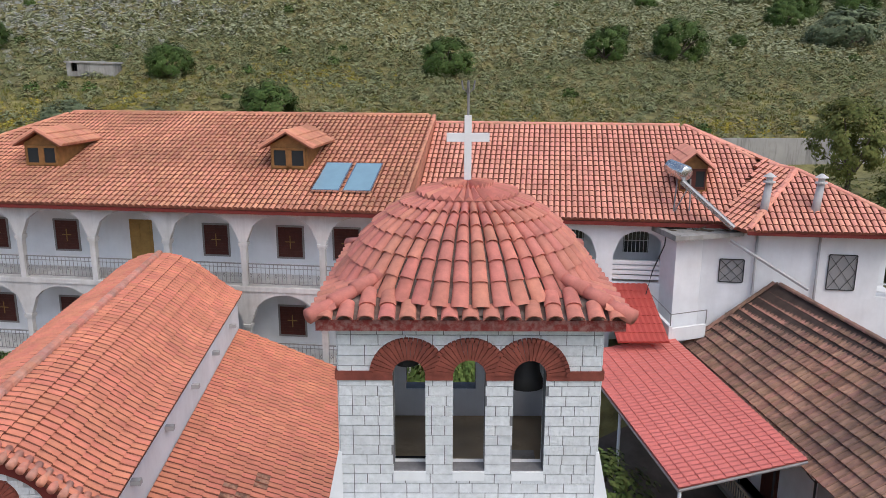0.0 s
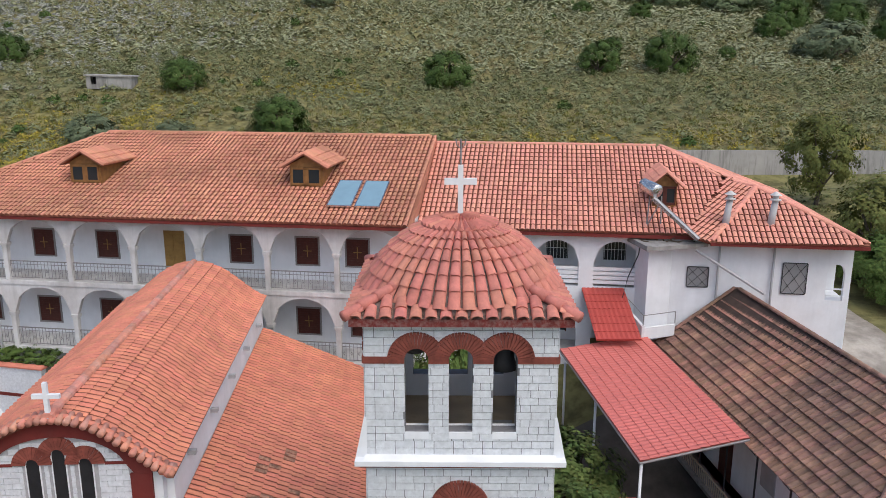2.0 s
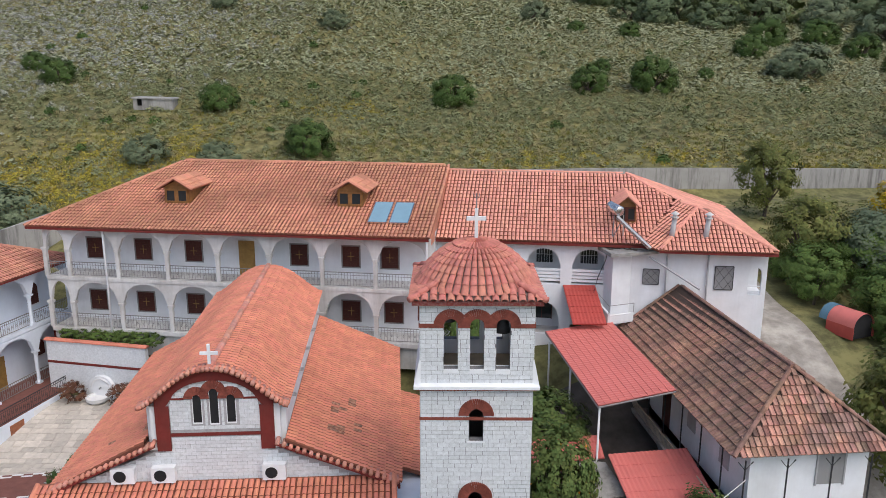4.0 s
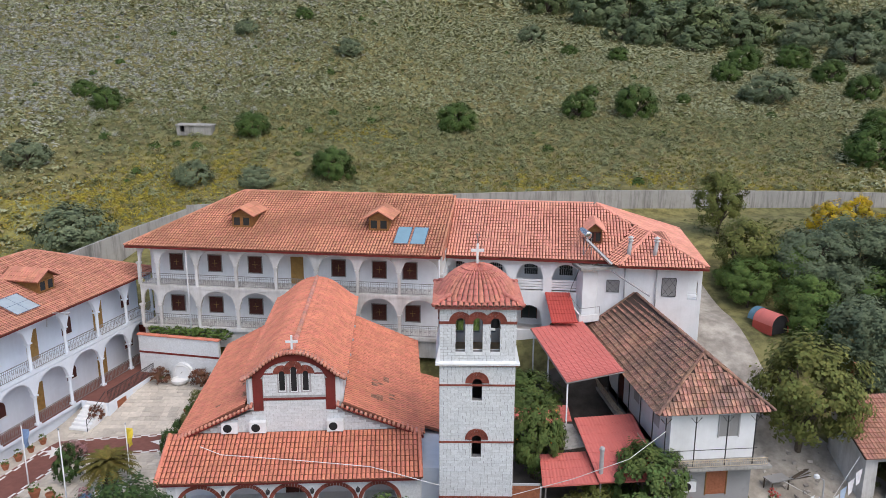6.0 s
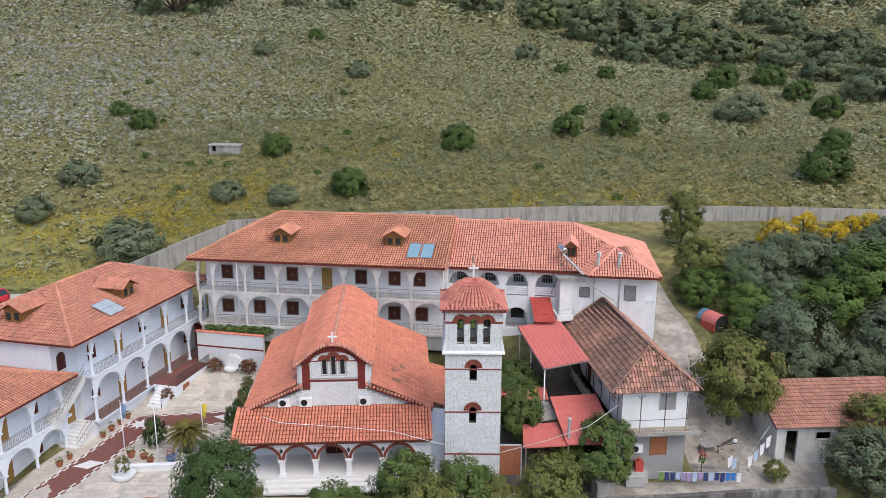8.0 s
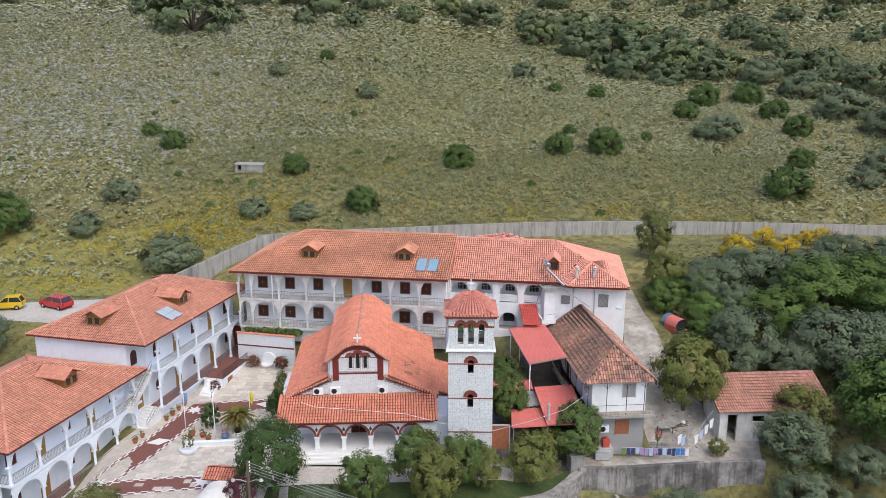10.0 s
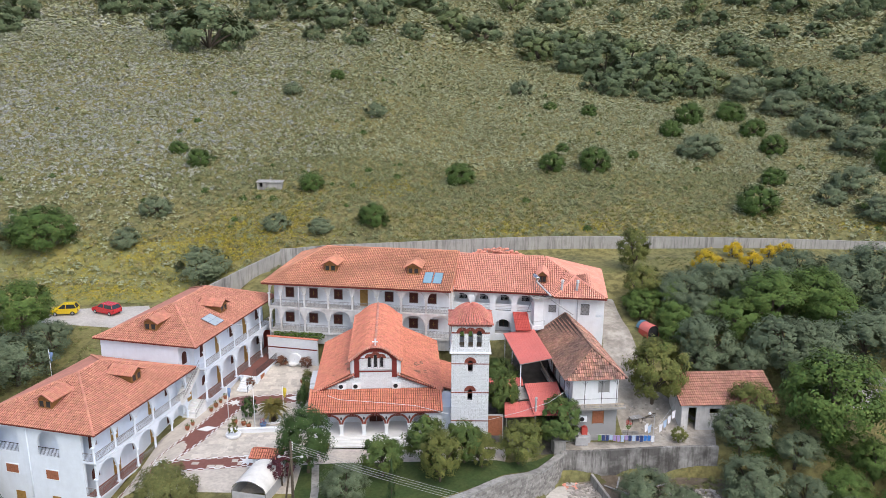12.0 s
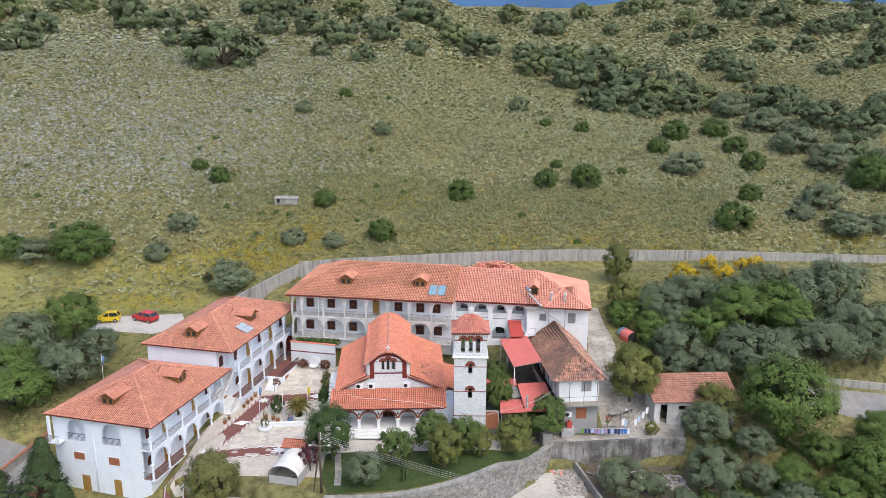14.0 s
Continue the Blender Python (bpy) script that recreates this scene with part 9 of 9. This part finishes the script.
# ---- cars ----
def car(x, y, rz, paint, label, length=3.6, width=1.6, height=1.5):
    o = thing("car", pose(x, y, gz_(x, y, 0.04), 0, 0, rz), label, "car", "parked cars")
    L, W = length / 2, width / 2
    prof = [(-L, 0.42), (-L, 0.82), (-L + 0.12, 0.95), (L - 1.0, 0.98), (L - 0.15, 0.80), (L, 0.66), (L, 0.38), (L - 0.2, 0.25), (-L + 0.2, 0.25)]
    bm = bmesh.new()
    a = [bm.verts.new((px, -W, pz)) for px, pz in prof]
    b = [bm.verts.new((px, W, pz)) for px, pz in prof]
    bm.faces.new(a[::-1]), bm.faces.new(b)
    for i in range(len(prof)):
        bm.faces.new((a[i], a[(i + 1) % len(prof)], b[(i + 1) % len(prof)], b[i]))
    bmesh.ops.recalc_face_normals(bm, faces=bm.faces)
    bmesh.ops.bevel(bm, geom=list(bm.edges), offset=0.05, segments=2, affect="EDGES")
    me = bpy.data.meshes.new("body")
    bm.to_mesh(me)
    bm.free()
    me.materials.append(paint)
    bd = new("body", me)
    bd.parent = o
    cab = Shape()
    lo = [(-L + 0.08, -W + 0.06, 0.95), (L - 0.95, -W + 0.06, 0.97), (L - 0.95, W - 0.06, 0.97), (-L + 0.08, W - 0.06, 0.95)]
    hi = [(-L + 0.42, -W + 0.2, height), (L - 1.65, -W + 0.2, height), (L - 1.65, W - 0.2, height), (-L + 0.42, W - 0.2, height)]
    cab.add(lo + hi, [(0, 1, 5, 4), (1, 2, 6, 5), (2, 3, 7, 6), (3, 0, 4, 7), (4, 5, 6, 7)])
    part("glasshouse", cab, GLASS, o, "dark car windows")
    rf = Shape().prism([(-L + 0.38, -W + 0.18, height - 0.02), (L - 1.62, -W + 0.18, height - 0.02), (L - 1.62, W - 0.18, height - 0.02), (-L + 0.38, W - 0.18, height - 0.02)], (0, 0, 0.05))
    for s in (-1, 1):
        for fx, tx in ((-L + 0.06, -L + 0.4), (L - 0.93, L - 1.63), (-0.25, -0.28)):
            rf.tube([(fx, s * (W - 0.05), 0.94), (tx, s * (W - 0.19), height)], 0.045, 5)
    part("roof", rf, paint, o)
    for sx in (-L + 0.65, L - 0.68):
        for s in (-1, 1):
            wh = part("wheel", Shape().lathe([(0.18, -0.09), (0.27, -0.09), (0.29, -0.05), (0.29, 0.05), (0.27, 0.09), (0.18, 0.09)], 18), DARK, o, "black tyre")
            wh.matrix_basis = pose(sx, s * (W - 0.06), 0.29, 90, 0, 0)
            part("rim", Shape().lathe([(0.0, -0.1), (0.17, -0.1), (0.18, 0.1), (0.0, 0.1)], 14), STEEL, wh)
    for s in (-1, 1):
        part("headlight", Shape().box(L - 0.06, L + 0.012, s * (W - 0.28) - 0.14, s * (W - 0.28) + 0.14, 0.62, 0.76), STEEL, o)
        part("tail_light", Shape().box(-L - 0.012, -L + 0.05, s * (W - 0.16) - 0.08, s * (W - 0.16) + 0.08, 0.6, 0.85), REDPAINT, o)
    return o


CAR_Y = mat("yellow_car_paint", (0.70, 0.50, 0.02), 0.25, vary=0.04, spec=0.6, bump=0.0)
CAR_R = mat("red_car_paint", (0.55, 0.03, 0.035), 0.25, vary=0.04, spec=0.6, bump=0.0)
car(-53.0, 37.8, 192, CAR_Y, "small yellow hatchback car on the gravel", 3.5, 1.55, 1.5)
car(-47.6, 38.4, 155, CAR_R, "small red hatchback car on the gravel", 4.0, 1.65, 1.45)

# ---- yard of the old house ----
line = thing("clothes_line", pose(14.4, 13.9, -0.35), "clothes line full of washing above the yard wall", "clothes line")
part("cord", Shape().tube([(0, 0, 0), (2, 0.0, -0.08), (4, 0, -0.1), (6.2, 0, 0)], 0.012, 4), WHITE, line)
CL = [("lilac_cloth", (0.36, 0.27, 0.50)), ("navy_cloth", (0.04, 0.06, 0.16)), ("pale_blue_cloth", (0.40, 0.50, 0.66)), ("white_cloth", (0.74, 0.74, 0.78)), ("green_cloth", (0.16, 0.30, 0.08)), ("bright_blue_cloth", (0.05, 0.20, 0.55))]
CLM = [mat(n_, c_, 0.9, vary=0.1, scale=4) for n_, c_ in CL]
rnd = random.Random(33)
order = [4, 1, 1, 2, 0, 0, 2, 0, 1, 2, 1, 1, 5, 5, 3]
for i, k in enumerate(order):
    u, h_ = 0.15 + 0.4 * i, rnd.uniform(0.5, 0.75)
    cl = Shape()
    for r in range(4):
        for q in range(4):
            cl.v.append((u + 0.11 * q, 0.03 * math.sin(q * 2 + r + i), -0.09 - h_ * r / 3))
    cl.f = [(4 * r + q, 4 * r + q + 1, 4 * r + q + 5, 4 * r + q + 4) for r in range(3) for q in range(3)]
    part("washing", cl, CLM[k], line)
line2 = thing("clothes_line", pose(20.6, 14.0, 0.9, 0, 0, 20), "slanting clothes line with white sheets", "clothes line")
part("cord", Shape().tube([(-1.8, 1.5, 0.4), (0, 0, -0.6), (2.6, 0.6, 1.6)], 0.012, 4), WHITE, line2)
for u, z, k in ((-1.3, -0.1, 3), (-0.9, -0.3, 2), (0.5, -0.4, 3), (1.0, 0.0, 2), (1.5, 0.4, 3), (2.0, 0.9, 3)):
    part("washing", Shape().add([(u, 0.2, z), (u + 0.45, 0.2, z + 0.2), (u + 0.42, 0.25, z - 0.7), (u + 0.05, 0.15, z - 0.8)], [(0, 1, 2, 3)]), CLM[k], line2)
lp = thing("lamp_post", pose(20.5, 14.5, -1.7), "grey lamp post with a bent arm", "lamp post")
part("post", Shape().tube([(0, 0, -0.1), (0, 0, 3.0), (-0.1, -0.05, 3.3), (-0.45, -0.2, 3.6)], 0.05, 7), GREYPIPE, lp)
part("lamp_head", Shape().lathe([(0.04, 0), (0.16, 0.05), (0.14, 0.2), (0.03, 0.28)], 10, (-0.6, -0.26, 3.5)), WHITE, lp)
solid("yard_steps", Shape().box(0, 3.0, 0, 0.5, 0, 0.22).box(0.3, 3.3, 0.5, 1.0, 0, 0.44).box(0.0, 1.6, 1.0, 1.4, 0, 0.6), CONCRETE, "worn concrete steps by the house", "steps", m=pose(17.6, 15.2, -1.8, 0, 0, -6))
fr_ = thing("flower_bush", pose(17.9, 14.9, -0.3), "red flowering plant on the house corner", "plant")
sh_, c_ = leaf_cloud(141, 24, 18, 0.05, 1.0, 0.0)
part("foliage", transformed(sh_, Matrix.Diagonal((0.8, 0.8, 0.9, 1))), L_GREEN, fr_)
sh_, c_ = leaf_cloud(142, 18, 14, 0.05, 1.0, 0.0)
part("flowers", transformed(sh_, pose(0, -0.1, 0.5) @ Matrix.Diagonal((0.8, 0.8, 0.8, 1))), REDSHEET_D, fr_, "red flowers", kind="stuff")
part("stem", Shape().tube([(0, 0, -1.5), (0, 0, 0.2)], 0.04, 5), BARK, fr_)
tk = thing("water_tank", pose(12.9, 14.2, ground_z(12.9, 14.2)), "grey metal tank beside the house", "tank")
part("tank_body", Shape().box(-0.7, 0.6, -0.4, 0.4, 0.08, 0.9).box(-0.75, 0.65, -0.45, 0.45, 0.9, 0.95), GREYPIPE, tk)
part("foot", Shape().box(-0.6, 0.5, -0.35, 0.35, -0.1, 0.08), DARK, tk)
shrub(23.4, 15.0, 2.2, 2.0, L_GOLD, "straggly shrub in front of the shed", 150, group="yard shrubs")

# rubble below the yard wall and behind the guest building
def rubble(name, x0, x1, y0, y1, n, s0, s1, material, label, seed, up=0.0):
    g_ = np.random.default_rng(seed)
    sh_ = Shape()
    for _ in range(n):
        x, y = g_.uniform(x0, x1), g_.uniform(y0, y1)
        s = g_.uniform(s0, s1)
        e_ = np.array([1.0, g_.uniform(0.4, 0.8), g_.uniform(0.3, 0.6)]) * s
        a_ = g_.uniform(0, 3.14)
        hump = up * max(0, 1 - ((x - (x0 + x1) / 2) / (x1 - x0) * 2) ** 2) * max(0, 1 - ((y - (y0 + y1) / 2) / (y1 - y0) * 2) ** 2)
        q = np.array([(i, j, k) for k in (-1, 1) for j in (-1, 1) for i in (-1, 1)]) * e_ * g_.uniform(0.8, 1.1, (8, 3))
        rx = g_.uniform(-0.5, 0.5)
        R = np.array(Matrix.Rotation(a_, 3, "Z") @ Matrix.Rotation(rx, 3, "X"))
        q = q @ R.T + (x, y, ground_z(x, y) + e_[2] * 0.6 + hump * g_.random())
        sh_.add(q.tolist(), [(0, 2, 3, 1), (4, 5, 7, 6), (0, 1, 5, 4), (2, 6, 7, 3), (0, 4, 6, 2), (1, 3, 7, 5)])
    return solid(name, sh_, material, label, "rubble", kind="stuff")


RUB = mat("rubble_mix", (0.36, 0.33, 0.30), 0.95, vary=0.3, scale=3, island=0.35)
rubble("rubble_heap", 10.9, 14.2, 6.0, 11.2, 620, 0.06, 0.26, RUB, "broken stones and mortar below the yard wall", 1)
rubble("brick_heap", 10.6, 12.0, 10.0, 11.2, 40, 0.1, 0.2, TILE_RED, "broken red bricks below the yard wall", 2)
rubble("tile_heap", -0.5, 11.5, 49.6, 52.0, 1100, 0.14, 0.36, TILE_RED, "heap of broken roof tiles behind the guest building", 3, 2.6)
rubble("yard_litter", 18.6, 23.6, 15.6, 20.5, 70, 0.04, 0.16, RUB, "stones and litter on the worn yard", 5)
rubble("earth_heap", 21.0, 26.0, 7.5, 10.5, 200, 0.08, 0.3, RUB, "dug earth and stones on the slope", 4, 0.3)
for i, (x, y, a_, l_) in enumerate(((18.0, 9.6, 40, 3.6), (15.8, 9.8, -50, 3.0), (16.4, 11.4, 70, 2.6), (20.2, 10.6, 10, 2.8))):
    z = ground_z(x, y)
    solid("loose_plank", Shape().box(-l_ / 2, l_ / 2, -0.09, 0.09, 0.0, 0.05), GREYWALL, "weathered grey plank lying on the weeds", "plank", "planks", m=pose(x, y, z + 0.35, 0, -8, a_))

# round-roofed shelter by the drive
bs = thing("tunnel_shelter", pose(23.6, 30.4, gz_(23.6, 30.4), 0, 0, 24) @ Matrix.Diagonal((0.74, 0.62, 0.88, 1)), "low tunnel shelter with red cover and blue end", "shelter")
cv = Shape()
for j in range(2):
    for i in range(13):
        a_ = math.pi * i / 12
        cv.v.append((1.15 * math.cos(a_), -1.5 + 3.0 * j, 0.8 + 0.9 * math.sin(a_)))
cv.f = [(i, i + 1, 14 + i, 13 + i) for i in range(12)]
part("cover", cv, REDSHEET, bs, "red curved cover", smooth=True)
part("side_wall", Shape().box(-1.17, -1.12, -1.5, 1.5, 0, 0.82), REDSHEET_D, bs)
part("side_wall", Shape().box(1.12, 1.17, -1.5, 1.5, 0, 0.82), REDSHEET_D, bs)
TEAL = mat("blue_tarpaulin", (0.10, 0.20, 0.27), 0.6, vary=0.15)
cv = Shape()
for j in range(2):
    for i in range(13):
        a_ = math.pi * i / 12
        cv.v.append((1.2 * math.cos(a_), 1.45 + 0.9 * j, 0.82 + 0.93 * math.sin(a_)))
cv.f = [(i, i + 1, 14 + i, 13 + i) for i in range(12)]
part("blue_cover", cv, TEAL, bs, "faded blue tarpaulin end", smooth=True)
part("dark_end", Shape().prism([(1.1 * math.cos(math.pi * i / 12), -1.3, 0.8 + 0.85 * math.sin(math.pi * i / 12)) for i in range(13)] + [(-1.1, -1.3, 0), (1.1, -1.3, 0)], (0, 0.05, 0)), DARK, bs)

# ruined hut on the slope
hut = thing("ruined_hut", pose(-34.0, 78.0, ground_z(-34, 78) - 0.2, 0, 0, 4), "small ruined concrete hut on the hillside", "hut")
part("wall", Shape().wall(-2.2, 2.2, 0, 1.3, -1.2, -1.0, [(-1.75, -1.2, 0.5, 1.29, 0)]).box(-2.2, -2.0, -1.0, 1.2, 0, 1.3).box(2.0, 2.2, -1.0, 1.2, 0, 1.15).box(-2.2, 2.2, 1.0, 1.2, 0, 1.3), CONCRETE, hut)
part("roof_slab", Shape().prism([(-2.35, -1.35, 1.3), (2.3, -1.35, 1.15), (2.35, 1.35, 1.2), (-2.3, 1.35, 1.35)], (0, 0, 0.15)), CONC_WALL, hut)
part("dark_inside", Shape().box(-1.7, 1.7, -0.6, -0.5, 0.1, 1.2), DARK, hut)

# plastic chairs in the gap beside the porch
for x, y, a_ in ((-1.5, 11.3, 20), (-1.55, 11.9, 5), (-1.9, 11.6, 40)):
    ch = thing("plastic_chair", pose(x, y, gz_(x, y, 0.05), 0, 0, a_), "white plastic garden chair beside the porch", "chair", "chairs by the porch")
    part("seat", Shape().box(-0.22, 0.22, -0.22, 0.22, 0.42, 0.46), WHITE, ch)
    part("backrest", Shape().wall(-0.22, 0.22, 0.46, 0.88, 0.19, 0.23, [(-0.15, -0.05, 0.52, 0.8, 0), (0.05, 0.15, 0.52, 0.8, 0)]), WHITE, ch)
    for lx in (-0.2, 0.2):
        for ly in (-0.2, 0.2):
            part("leg", Shape().tube([(lx * 1.1, ly * 1.1, 0), (lx, ly, 0.43)], 0.022, 5), WHITE, ch)
# lamp arm on the wing
part("wall_lamp", Shape().tube([(7.4, 0.45, 7.3), (7.4, 0.35, 8.1), (7.4, -0.1, 8.3), (7.4, -1.0, 8.35)], 0.03, 5).box(7.3, 7.5, -1.35, -0.95, 8.3, 8.4), GREYPIPE, g1, "grey wall lamp on a bent arm")

# clutter of the yard between house and shed
for i in range(5):
    solid("stacked_board", Shape().box(-1.1, 1.1, -0.1, 0.1, 0.0, 0.05), GREYWALL if i % 2 else BARK, "weathered board stacked in the yard", "board", "boards in the yard", m=pose(21.2 + 0.05 * i, 18.6 + 0.06 * i, gz_(21.2, 18.6, 0.04) + 0.052 * i, 0, 0, 15 + 6 * i))
tb = thing("work_table", pose(19.4, 17.8, gz_(19.4, 17.8, 0.035), 0, 0, 20), "old wooden work table in the yard", "table")
part("tabletop", Shape().box(-0.7, 0.7, -0.4, 0.4, 0.7, 0.75), GREYWALL, tb)
for lx in (-0.62, 0.62):
    for ly in (-0.33, 0.33):
        part("leg", Shape().box(lx - 0.03, lx + 0.03, ly - 0.03, ly + 0.03, 0.0, 0.7), BARK, tb)
